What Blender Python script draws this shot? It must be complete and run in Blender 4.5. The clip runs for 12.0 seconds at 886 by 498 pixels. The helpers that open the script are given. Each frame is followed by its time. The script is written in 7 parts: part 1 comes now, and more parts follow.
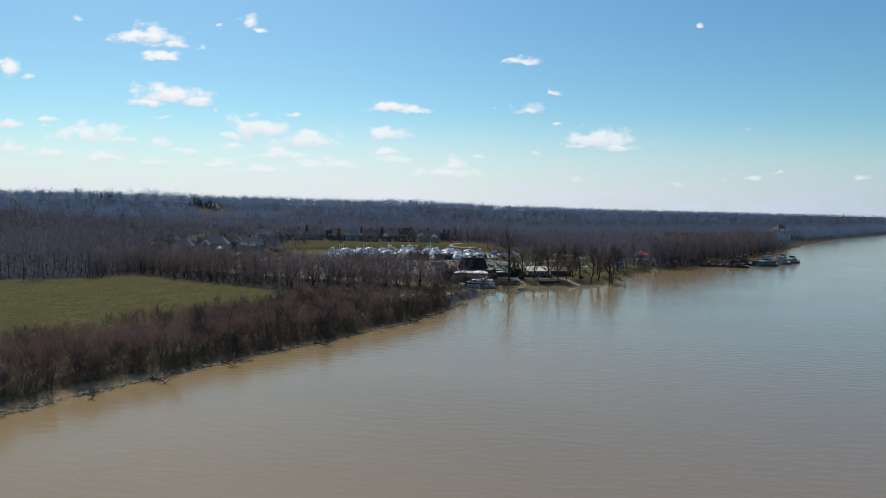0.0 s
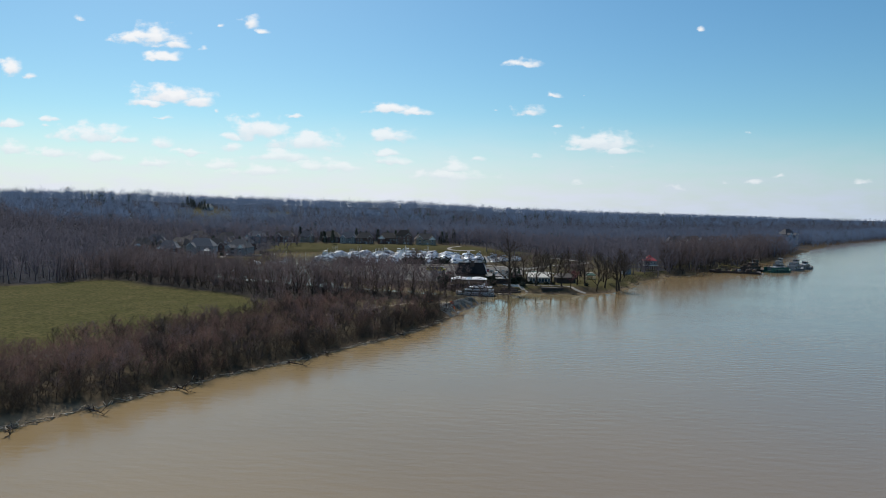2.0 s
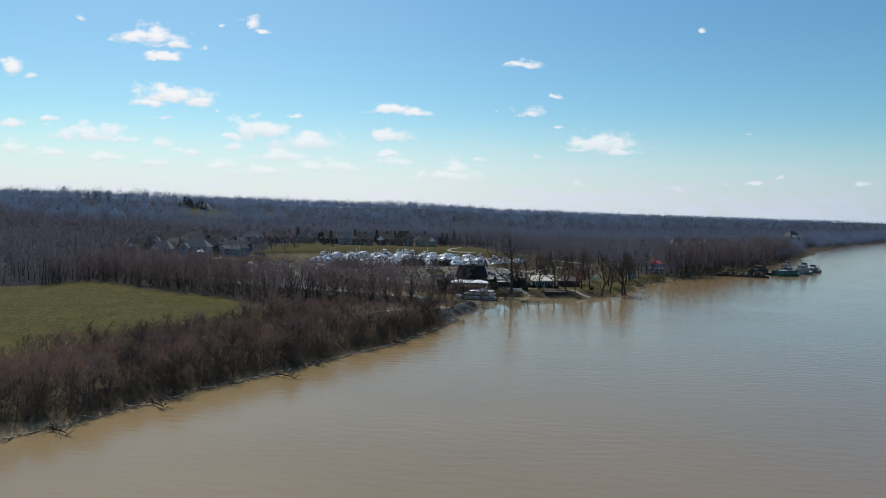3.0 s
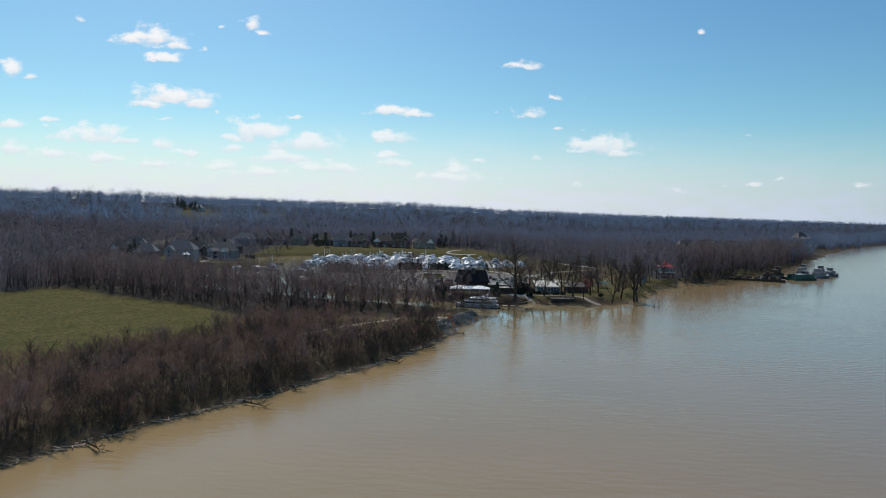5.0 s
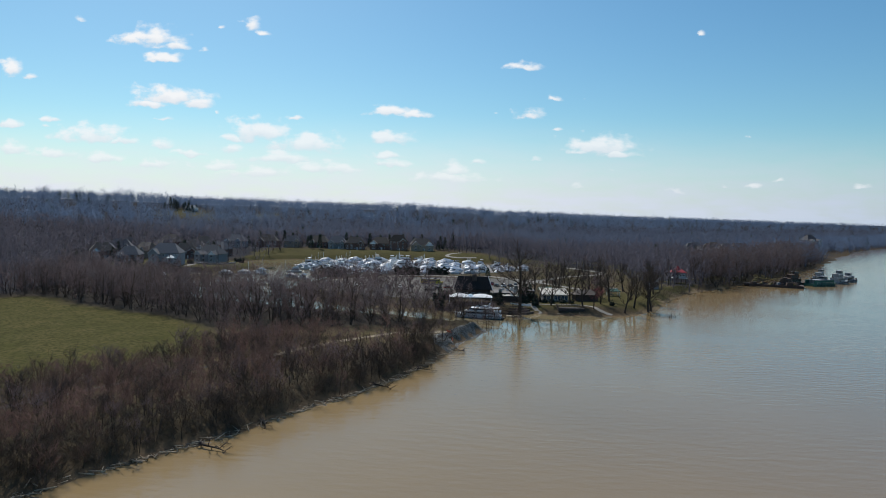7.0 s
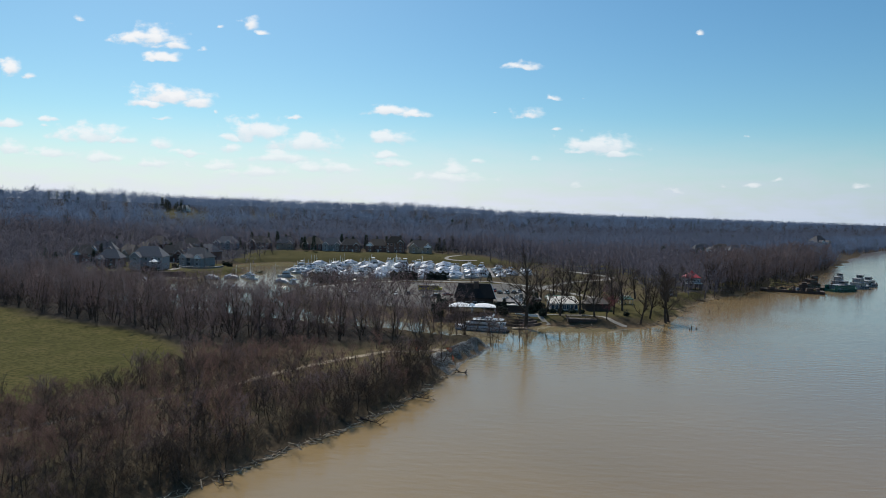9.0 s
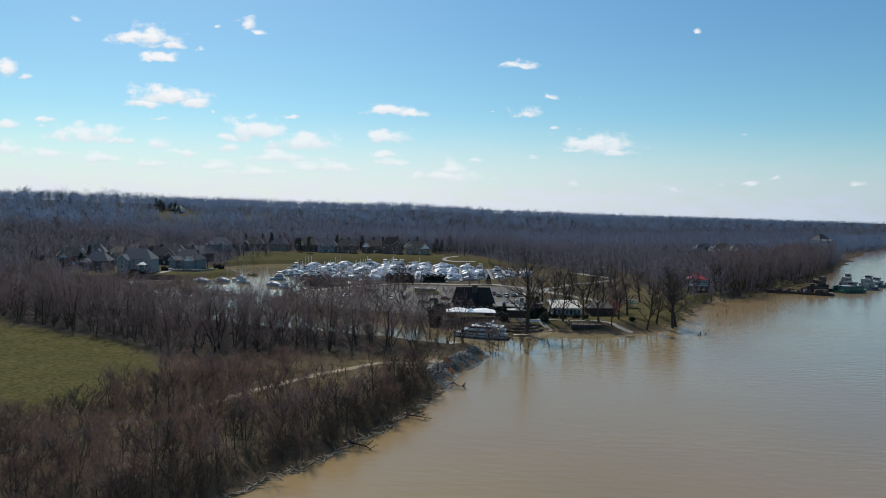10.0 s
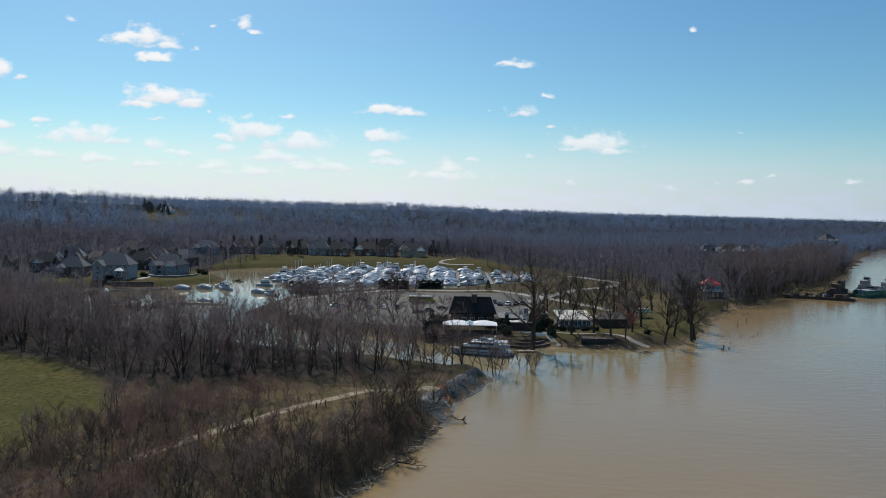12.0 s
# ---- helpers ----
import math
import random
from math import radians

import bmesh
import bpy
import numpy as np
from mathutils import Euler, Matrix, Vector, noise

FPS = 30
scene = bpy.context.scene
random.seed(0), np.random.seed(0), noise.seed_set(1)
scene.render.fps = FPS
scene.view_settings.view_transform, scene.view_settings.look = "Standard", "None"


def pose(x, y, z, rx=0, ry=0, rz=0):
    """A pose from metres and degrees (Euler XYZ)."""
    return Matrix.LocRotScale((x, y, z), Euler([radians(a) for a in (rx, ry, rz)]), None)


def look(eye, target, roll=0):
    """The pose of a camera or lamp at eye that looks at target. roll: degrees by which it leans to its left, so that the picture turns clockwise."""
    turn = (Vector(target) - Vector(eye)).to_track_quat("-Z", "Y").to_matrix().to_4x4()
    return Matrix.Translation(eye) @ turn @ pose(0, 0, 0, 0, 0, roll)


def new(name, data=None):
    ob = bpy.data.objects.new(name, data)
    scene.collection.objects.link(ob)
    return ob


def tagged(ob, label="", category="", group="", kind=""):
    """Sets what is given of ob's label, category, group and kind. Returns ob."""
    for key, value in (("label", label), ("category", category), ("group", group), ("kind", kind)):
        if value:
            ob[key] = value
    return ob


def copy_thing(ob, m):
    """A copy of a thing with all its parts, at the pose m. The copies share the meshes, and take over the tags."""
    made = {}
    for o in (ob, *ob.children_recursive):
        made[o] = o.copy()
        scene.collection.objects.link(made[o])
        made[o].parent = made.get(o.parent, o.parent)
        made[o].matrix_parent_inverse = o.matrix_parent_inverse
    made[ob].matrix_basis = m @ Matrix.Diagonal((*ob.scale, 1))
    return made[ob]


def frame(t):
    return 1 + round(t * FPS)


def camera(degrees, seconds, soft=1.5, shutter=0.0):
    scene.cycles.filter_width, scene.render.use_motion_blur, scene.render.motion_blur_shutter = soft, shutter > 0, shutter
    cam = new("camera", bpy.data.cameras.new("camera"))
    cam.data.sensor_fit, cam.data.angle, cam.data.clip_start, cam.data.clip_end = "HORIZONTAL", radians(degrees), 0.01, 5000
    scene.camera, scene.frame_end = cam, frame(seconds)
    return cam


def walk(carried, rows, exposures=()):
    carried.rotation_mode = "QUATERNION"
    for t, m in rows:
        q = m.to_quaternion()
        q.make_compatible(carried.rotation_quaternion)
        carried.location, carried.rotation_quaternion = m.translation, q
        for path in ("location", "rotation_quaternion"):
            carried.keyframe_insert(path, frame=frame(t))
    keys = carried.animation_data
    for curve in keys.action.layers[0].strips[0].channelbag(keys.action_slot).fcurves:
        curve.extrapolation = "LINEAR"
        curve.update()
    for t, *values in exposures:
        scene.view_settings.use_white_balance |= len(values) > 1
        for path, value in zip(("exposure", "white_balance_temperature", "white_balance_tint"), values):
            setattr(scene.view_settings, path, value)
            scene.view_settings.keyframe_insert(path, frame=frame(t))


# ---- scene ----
cam = camera(64.0, 12.0, soft=0.95)
PATH = [
    (0, (-1.042, 11.16, 40.068), (-1.085, 13.156, 39.954), 0.8),
    (0.5, (-0.466, 16.654, 40.071), (-0.508, 18.651, 39.959), 1.0),
    (1, (0.013, 22.758, 40.075), (-0.03, 24.755, 39.965), 1.0),
    (1.5, (0.332, 29.345, 40.083), (0.287, 31.341, 39.973), 1.1),
    (2, (0.427, 35.627, 40.106), (0.384, 37.623, 39.997), 1.1),
    (2.5, (0.426, 41.919, 40.126), (0.382, 43.916, 40.018), 1.3),
    (3, (0.419, 47.974, 40.107), (0.375, 49.971, 40.0), 1.3),
    (5, (0.495, 72.804, 39.912), (0.452, 74.801, 39.808), 1.3),
    (5.5, (0.531, 79.037, 39.924), (0.488, 81.034, 39.821), 1.3),
    (6, (0.542, 85.115, 40.126), (0.499, 87.112, 40.024), 1.3),
    (6.5, (0.499, 91.181, 40.345), (0.457, 93.178, 40.242), 1.3),
    (7, (0.328, 97.372, 40.458), (0.286, 99.369, 40.356), 1.4),
    (9, (-0.319, 122.122, 41.397), (-0.358, 124.119, 41.294), 1.4),
    (9.5, (-0.032, 128.346, 41.63), (-0.067, 130.343, 41.527), 1.4),
    (10, (-0.079, 134.499, 42.024), (-0.113, 136.496, 41.919), 1.2),
    (10.5, (-0.246, 140.569, 42.441), (-0.275, 142.566, 42.336), 1.2),
    (11, (-0.312, 147.095, 42.671), (-0.342, 149.092, 42.565), 1.1),
    (11.5, (-0.336, 153.227, 42.912), (-0.364, 155.224, 42.806), 1.2),
    (12, (-0.352, 158.786, 43.192), (-0.377, 160.783, 43.085), 1.0),
]
walk(cam, [(t, look(eye, target, roll)) for t, eye, target, roll in PATH],
     exposures=[(0, -0.06, 6400, 10), (12, -0.06, 6400, 10)])

# ---- light ----
SUN_EL, SUN_AZ = 46.0, -24.0      # degrees; azimuth from +y, to the left when negative
world = bpy.data.worlds.new("sky")
scene.world = world
world.use_nodes = True
wt = world.node_tree
wt.nodes.clear()


def wnode(kind, operation=None):
    n = wt.nodes.new(kind)
    if operation:
        n.operation = operation
    return n


def wmath(op, a, b=None, clamp=False):
    n = wnode("ShaderNodeMath", op)
    n.use_clamp = clamp
    for i, v in enumerate((a, b)):
        if v is None:
            continue
        if isinstance(v, (int, float)):
            n.inputs[i].default_value = v
        else:
            wt.links.new(v, n.inputs[i])
    return n.outputs[0]


sky = wnode("ShaderNodeTexSky")
sky.sky_type, sky.sun_disc = "NISHITA", False
sky.sun_elevation, sky.sun_rotation = radians(SUN_EL), radians(SUN_AZ)
sky.altitude, sky.air_density, sky.dust_density, sky.ozone_density = 150, 1.0, 0.7, 3.5
coord = wnode("ShaderNodeTexCoord")
split = wnode("ShaderNodeSeparateXYZ")
wt.links.new(coord.outputs["Generated"], split.inputs[0])
depth = wmath("MAXIMUM", wmath("ABSOLUTE", split.outputs[1]), 0.05)
cu = wmath("DIVIDE", split.outputs[0], depth)
cv = wmath("DIVIDE", split.outputs[2], depth)
plane = wnode("ShaderNodeCombineXYZ")
wt.links.new(cu, plane.inputs[0])
wt.links.new(cv, plane.inputs[1])
# billows: two scales of noise push the outlines about
stretch = wnode("ShaderNodeVectorMath", operation="MULTIPLY")
wt.links.new(plane.outputs[0], stretch.inputs[0])
stretch.inputs[1].default_value = (1.0, 1.7, 1.0)
puff = wnode("ShaderNodeTexNoise")
puff.noise_dimensions = "2D"
puff.inputs["Scale"].default_value = 40
puff.inputs["Detail"].default_value = 5
puff.inputs["Roughness"].default_value = 0.5
wt.links.new(stretch.outputs[0], puff.inputs["Vector"])
warp = wnode("ShaderNodeVectorMath", operation="SUBTRACT")
wt.links.new(puff.outputs["Color"], warp.inputs[0])
warp.inputs[1].default_value = (0.5, 0.5, 0.5)
shift = wnode("ShaderNodeVectorMath", operation="MULTIPLY_ADD")
wt.links.new(warp.outputs[0], shift.inputs[0])
shift.inputs[1].default_value = (0.018, 0.010, 0.0)
wt.links.new(plane.outputs[0], shift.inputs[2])
field_socket = None
rise_socket = None


def cloud(u, v, w, h):
    """One puff of fair-weather cloud, in the plane ahead: across, up, and its half sizes; flat below."""
    global field_socket, rise_socket
    n = wnode("ShaderNodeVectorMath", operation="MULTIPLY_ADD")
    wt.links.new(shift.outputs[0], n.inputs[0])
    w, h = w * 1.35, h * 1.9
    n.inputs[1].default_value = (1 / w, 1 / h, 0)
    n.inputs[2].default_value = (-u / w, -v / h + 0.25, 0)
    part_xy = wnode("ShaderNodeSeparateXYZ")
    wt.links.new(n.outputs[0], part_xy.inputs[0])
    below = wmath("MAXIMUM", part_xy.outputs[1], wmath("MULTIPLY", part_xy.outputs[1], -2.2))
    flat = wnode("ShaderNodeCombineXYZ")
    wt.links.new(part_xy.outputs[0], flat.inputs[0])
    wt.links.new(below, flat.inputs[1])
    length = wnode("ShaderNodeVectorMath", "LENGTH")
    wt.links.new(flat.outputs[0], length.inputs[0])
    inside = wmath("SUBTRACT", min(1.0, 0.32 + w * 23), length.outputs["Value"])
    if field_socket is None:
        field_socket, rise_socket = inside, part_xy.outputs[1]
        return
    nearer = wnode("ShaderNodeMix")
    wt.links.new(wmath("GREATER_THAN", inside, field_socket), nearer.inputs["Factor"])
    wt.links.new(rise_socket, nearer.inputs[2])
    wt.links.new(part_xy.outputs[1], nearer.inputs[3])
    field_socket, rise_socket = wmath("MAXIMUM", field_socket, inside), nearer.outputs[0]


cloud(-0.4330, 0.2374, 0.0380, 0.0119)
cloud(-0.4690, 0.2339, 0.0206, 0.0063)
cloud(-0.4091, 0.2267, 0.0238, 0.0055)
cloud(-0.4172, 0.2086, 0.0238, 0.0063)
cloud(-0.2974, 0.2587, 0.0158, 0.0095)
cloud(-0.2792, 0.2441, 0.0126, 0.0047)
cloud(-0.5368, 0.2599, 0.0111, 0.0063)
cloud(-0.6363, 0.1916, 0.0176, 0.0144)
cloud(-0.6106, 0.1809, 0.0144, 0.0048)
cloud(-0.3388, 0.2537, 0.0087, 0.0047)
cloud(-0.3628, 0.2208, 0.0095, 0.0048)
cloud(-0.4097, 0.1575, 0.0480, 0.0128)
cloud(-0.4403, 0.1448, 0.0255, 0.0056)
cloud(-0.3736, 0.1470, 0.0239, 0.0072)
cloud(-0.5794, 0.1203, 0.0176, 0.0040)
cloud(-0.4196, 0.1237, 0.0159, 0.0032)
cloud(-0.5893, 0.1099, 0.0112, 0.0040)
cloud(-0.6363, 0.1125, 0.0192, 0.0056)
cloud(-0.5231, 0.1010, 0.0420, 0.0125)
cloud(-0.4787, 0.0921, 0.0208, 0.0048)
cloud(-0.4223, 0.0880, 0.0176, 0.0072)
cloud(-0.3441, 0.1340, 0.0064, 0.0048)
cloud(-0.2857, 0.1115, 0.0400, 0.0150)
cloud(-0.2177, 0.0960, 0.0470, 0.0140)
cloud(-0.3217, 0.0987, 0.0175, 0.0064)
cloud(-0.3258, 0.0844, 0.0191, 0.0056)
cloud(-0.6371, 0.0775, 0.0225, 0.0072)
cloud(-0.5762, 0.0719, 0.0273, 0.0064)
cloud(-0.5074, 0.0671, 0.0272, 0.0056)
cloud(-0.2337, 0.1289, 0.0143, 0.0040)
cloud(-0.0987, 0.1421, 0.0269, 0.0071)
cloud(-0.0654, 0.1362, 0.0221, 0.0047)
cloud(-0.0983, 0.1042, 0.0280, 0.0088)
cloud(-0.1020, 0.0792, 0.0206, 0.0048)
cloud(-0.0980, 0.0690, 0.0270, 0.0048)
cloud(0.0210, 0.0728, 0.0174, 0.0040)
cloud(-0.0065, 0.0615, 0.0206, 0.0087)
cloud(0.0862, 0.2063, 0.0220, 0.0055)
cloud(0.0923, 0.1411, 0.0221, 0.0055)
cloud(0.1279, 0.1632, 0.0141, 0.0039)
cloud(0.1351, 0.1212, 0.0102, 0.0032)
cloud(0.1686, 0.1637, 0.0063, 0.0016)
cloud(0.1038, 0.0801, 0.0134, 0.0047)
cloud(0.1977, 0.1015, 0.044, 0.0125)
cloud(0.2254, 0.0894, 0.0236, 0.0055)
cloud(0.1626, 0.0918, 0.0189, 0.0047)
cloud(0.2104, 0.0658, 0.0087, 0.0032)
cloud(0.0482, 0.1429, 0.0063, 0.0032)
cloud(0.3306, 0.2569, 0.0070, 0.0047)
cloud(0.4000, 0.1157, 0.0063, 0.0024)
cloud(0.4120, 0.0479, 0.0126, 0.0031)
cloud(0.4466, 0.0570, 0.0094, 0.0039)
cloud(0.5571, 0.0514, 0.0172, 0.0039)
cloud(0.3037, 0.0379, 0.0142, 0.0047)
cloud(0.1638, 0.0408, 0.0142, 0.0032)
cloud(0.3676, 0.0458, 0.0094, 0.0031)
cloud(-0.2496, 0.0742, 0.0382, 0.0080)
cloud(-0.1856, 0.0608, 0.0478, 0.0072)
cloud(-0.3379, 0.0589, 0.0319, 0.0064)
cloud(-0.4346, 0.0616, 0.0288, 0.0056)
cloud(-0.2817, 0.0516, 0.0479, 0.0064)
cloud(-0.0104, 0.0511, 0.0476, 0.0071)
cloud(-0.3781, 0.0759, 0.0208, 0.0048)
edge = wmath("ADD", field_socket, wmath("MULTIPLY", wmath("SUBTRACT", puff.outputs["Fac"], 0.5), 1.7))
cover = wnode("ShaderNodeMapRange")
cover.interpolation_type = "SMOOTHSTEP"
wt.links.new(edge, cover.inputs["Value"])
cover.inputs["From Min"].default_value = 0.0
cover.inputs["From Max"].default_value = 0.75
sink_in = wnode("ShaderNodeMapRange")       # low clouds sink into the haze
wt.links.new(cv, sink_in.inputs["Value"])
sink_in.inputs["From Min"].default_value, sink_in.inputs["From Max"].default_value = 0.02, 0.15
sink_in.inputs["To Min"].default_value, sink_in.inputs["To Max"].default_value = 0.5, 1.0
wt.links.new(sink_in.outputs[0], cover.inputs["To Max"])
# a thin bank of haze cloud low over the horizon, all round
band = wnode("ShaderNodeMapRange")
band.interpolation_type = "SMOOTHSTEP"
wt.links.new(cv, band.inputs["Value"])
band.inputs["From Min"].default_value = 0.145
band.inputs["From Max"].default_value = -0.02
band.inputs["To Max"].default_value = 1.0
low = wnode("ShaderNodeTexNoise")
low.noise_dimensions = "2D"
low.inputs["Scale"].default_value = 16
low.inputs["Detail"].default_value = 5
squash = wnode("ShaderNodeVectorMath", operation="MULTIPLY")
wt.links.new(plane.outputs[0], squash.inputs[0])
squash.inputs[1].default_value = (1.0, 4.0, 1.0)
wt.links.new(squash.outputs[0], low.inputs["Vector"])
bank_cover = wmath("MULTIPLY", band.outputs[0], wmath("ADD", wmath("MULTIPLY", low.outputs["Fac"], 0.8), 0.62), True)
rich = wnode("ShaderNodeHueSaturation")
rich.inputs["Saturation"].default_value = 1.17
wt.links.new(sky.outputs[0], rich.inputs["Color"])
veil = wnode("ShaderNodeMix")
veil.data_type = "RGBA"
wt.links.new(bank_cover, veil.inputs["Factor"])
tint = wnode("ShaderNodeVectorMath", "MULTIPLY")
wt.links.new(rich.outputs[0], tint.inputs[0])
tint.inputs[1].default_value = (0.885, 1.13, 1.07)
wt.links.new(tint.outputs[0], veil.inputs[6])
away = wnode("ShaderNodeMapRange")       # the haze is brightest under the sun
wt.links.new(cu, away.inputs["Value"])
away.inputs["From Min"].default_value, away.inputs["From Max"].default_value = -0.1, 0.65
glow = wnode("ShaderNodeMix")
glow.data_type = "RGBA"
wt.links.new(away.outputs[0], glow.inputs["Factor"])
glow.inputs[6].default_value, glow.inputs[7].default_value = (8.7, 9.1, 9.8, 1), (5.8, 6.75, 8.1, 1)
wt.links.new(glow.outputs[2], veil.inputs[7])
full = wnode("ShaderNodeMix")
full.data_type = "RGBA"
wt.links.new(cover.outputs[0], full.inputs["Factor"])
wt.links.new(veil.outputs[2], full.inputs[6])
shade = wnode("ShaderNodeMix")
shade.data_type = "RGBA"
thick = wnode("ShaderNodeMapRange")       # greyer flat bases, white tops
wt.links.new(wmath("ADD", rise_socket, wmath("MULTIPLY", puff.outputs["Fac"], 0.5)), thick.inputs["Value"])
thick.inputs["From Min"].default_value, thick.inputs["From Max"].default_value = -0.12, 0.5
wt.links.new(thick.outputs[0], shade.inputs["Factor"])
shade.inputs[6].default_value, shade.inputs[7].default_value = (7.9, 8.5, 9.2, 1), (10.3, 10.4, 10.5, 1)
wt.links.new(shade.outputs[2], full.inputs[7])
bg = wnode("ShaderNodeBackground")
bg.inputs["Strength"].default_value = 0.092
wt.links.new(full.outputs[2], bg.inputs["Color"])
wout = wnode("ShaderNodeOutputWorld")
wt.links.new(bg.outputs[0], wout.inputs[0])

sun = new("sun", bpy.data.lights.new("sun", "SUN"))
sun.data.energy, sun.data.angle, sun.data.color = 4.5, radians(0.53), (1.0, 0.94, 0.85)
a_el, a_az = radians(SUN_EL), radians(SUN_AZ)
sun.matrix_world = look((0, 0, 300), (-math.sin(a_az) * math.cos(a_el) * 100, -math.cos(a_az) * math.cos(a_el) * 100,
                                      300 - math.sin(a_el) * 100))


# ---- materials ----
def material(name, color, rough=0.8, color2=None, scale=1.0, detail=4, bump=0.0, bump_scale=None, metal=0.0,
             per_object=0.0, per_island=0.0, spec=0.5, stain=0.0):
    """A worn surface: two tones mixed by noise at two scales, with fine relief."""
    m = bpy.data.materials.new(name)
    m.use_nodes = True
    t = m.node_tree
    b = t.nodes["Principled BSDF"]
    b.inputs["Roughness"].default_value = rough
    b.inputs["Metallic"].default_value = metal
    b.inputs["Specular IOR Level"].default_value = spec
    if color2 is None:
        color2 = tuple(c * 0.72 for c in color)
    co = t.nodes.new("ShaderNodeTexCoord")
    n1 = t.nodes.new("ShaderNodeTexNoise")
    n1.inputs["Scale"].default_value = scale
    n1.inputs["Detail"].default_value = detail
    n1.inputs["Roughness"].default_value = 0.6
    t.links.new(co.outputs["Object"], n1.inputs["Vector"])
    ramp = t.nodes.new("ShaderNodeMapRange")
    ramp.inputs["From Min"].default_value, ramp.inputs["From Max"].default_value = 0.35, 0.65
    t.links.new(n1.outputs["Fac"], ramp.inputs["Value"])
    mix = t.nodes.new("ShaderNodeMix")
    mix.data_type = "RGBA"
    mix.inputs[6].default_value, mix.inputs[7].default_value = (*color, 1), (*color2, 1)
    t.links.new(ramp.outputs[0], mix.inputs["Factor"])
    last = mix.outputs[2]
    if stain:
        n3 = t.nodes.new("ShaderNodeTexNoise")
        n3.inputs["Scale"].default_value = scale * 0.13
        n3.inputs["Detail"].default_value = 3
        t.links.new(co.outputs["Object"], n3.inputs["Vector"])
        r3 = t.nodes.new("ShaderNodeMapRange")
        r3.inputs["From Min"].default_value, r3.inputs["From Max"].default_value = 0.4, 0.68
        r3.inputs["To Min"].default_value, r3.inputs["To Max"].default_value = 1.0, 1.0 - stain
        t.links.new(n3.outputs["Fac"], r3.inputs["Value"])
        mul = t.nodes.new("ShaderNodeVectorMath")
        mul.operation = "SCALE"
        t.links.new(last, mul.inputs[0])
        t.links.new(r3.outputs[0], mul.inputs["Scale"])
        last = mul.outputs[0]
    for amount, node, socket in ((per_object, "ShaderNodeObjectInfo", "Random"), (per_island, "ShaderNodeNewGeometry", "Random Per Island")):
        if amount:
            info = t.nodes.new(node)
            r = t.nodes.new("ShaderNodeMapRange")
            r.inputs["To Min"].default_value, r.inputs["To Max"].default_value = 1 - amount, 1 + amount
            t.links.new(info.outputs[socket], r.inputs["Value"])
            mul = t.nodes.new("ShaderNodeVectorMath")
            mul.operation = "SCALE"
            t.links.new(last, mul.inputs[0])
            t.links.new(r.outputs[0], mul.inputs["Scale"])
            last = mul.outputs[0]
    t.links.new(last, b.inputs["Base Color"])
    if bump:
        n2 = t.nodes.new("ShaderNodeTexNoise")
        n2.inputs["Scale"].default_value = bump_scale or scale * 6
        n2.inputs["Detail"].default_value = 3
        t.links.new(co.outputs["Object"], n2.inputs["Vector"])
        bp = t.nodes.new("ShaderNodeBump")
        bp.inputs["Strength"].default_value = 0.6
        bp.inputs["Distance"].default_value = bump
        t.links.new(n2.outputs["Fac"], bp.inputs["Height"])
        t.links.new(bp.outputs[0], b.inputs["Normal"])
    return m


BARK = material("bark", (0.088, 0.072, 0.06), 0.9, (0.05, 0.042, 0.036), 2.0, bump=0.02, per_object=0.25, spec=0.0)
TWIG = material("twigs", (0.165, 0.14, 0.146), 0.9, (0.113, 0.097, 0.101), 0.4, per_object=0.3, spec=0.0)
DARK_TWIG = material("dark_twigs", (0.12, 0.094, 0.08), 0.9, (0.076, 0.06, 0.052), 0.4, per_object=0.25, spec=0.0)
RED_TWIG = material("reddish_twigs", (0.176, 0.135, 0.138), 0.9, (0.12, 0.094, 0.096), 0.3, per_object=0.25, spec=0.0)
MAPLE_TWIG = material("budding_maple_twigs", (0.33, 0.12, 0.13), 0.9, (0.23, 0.09, 0.095), 0.5, per_object=0.2, spec=0.0)
THICKET = material("thicket_stems", (0.19, 0.122, 0.107), 0.9, (0.126, 0.087, 0.078), 0.05, per_island=0.3, spec=0.0)
PALE_SCRUB = material("dry_scrub_stems", (0.27, 0.21, 0.14), 0.9, (0.19, 0.145, 0.095), 0.2, per_island=0.35, spec=0.0)
DARK_BRUSH = material("dark_brush_stems", (0.155, 0.117, 0.092), 0.9, (0.09, 0.07, 0.057), 0.08, per_island=0.4, spec=0.0)
# distance haze tinted in: blue in far and slope crowns, faint in flood-plain wood
FAR_HAZE_TWIG = material("far_hazed_crowns", (0.152, 0.21, 0.315), 0.95, (0.135, 0.182, 0.268), 0.07, per_island=0.06, stain=0.14)
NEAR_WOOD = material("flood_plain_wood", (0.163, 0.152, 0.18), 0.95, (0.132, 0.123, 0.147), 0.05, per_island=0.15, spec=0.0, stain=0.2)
SLOPE_HAZE_TWIG = material("slope_hazed_crowns", (0.142, 0.165, 0.226), 0.95, (0.12, 0.138, 0.188), 0.07, per_island=0.06, stain=0.18)
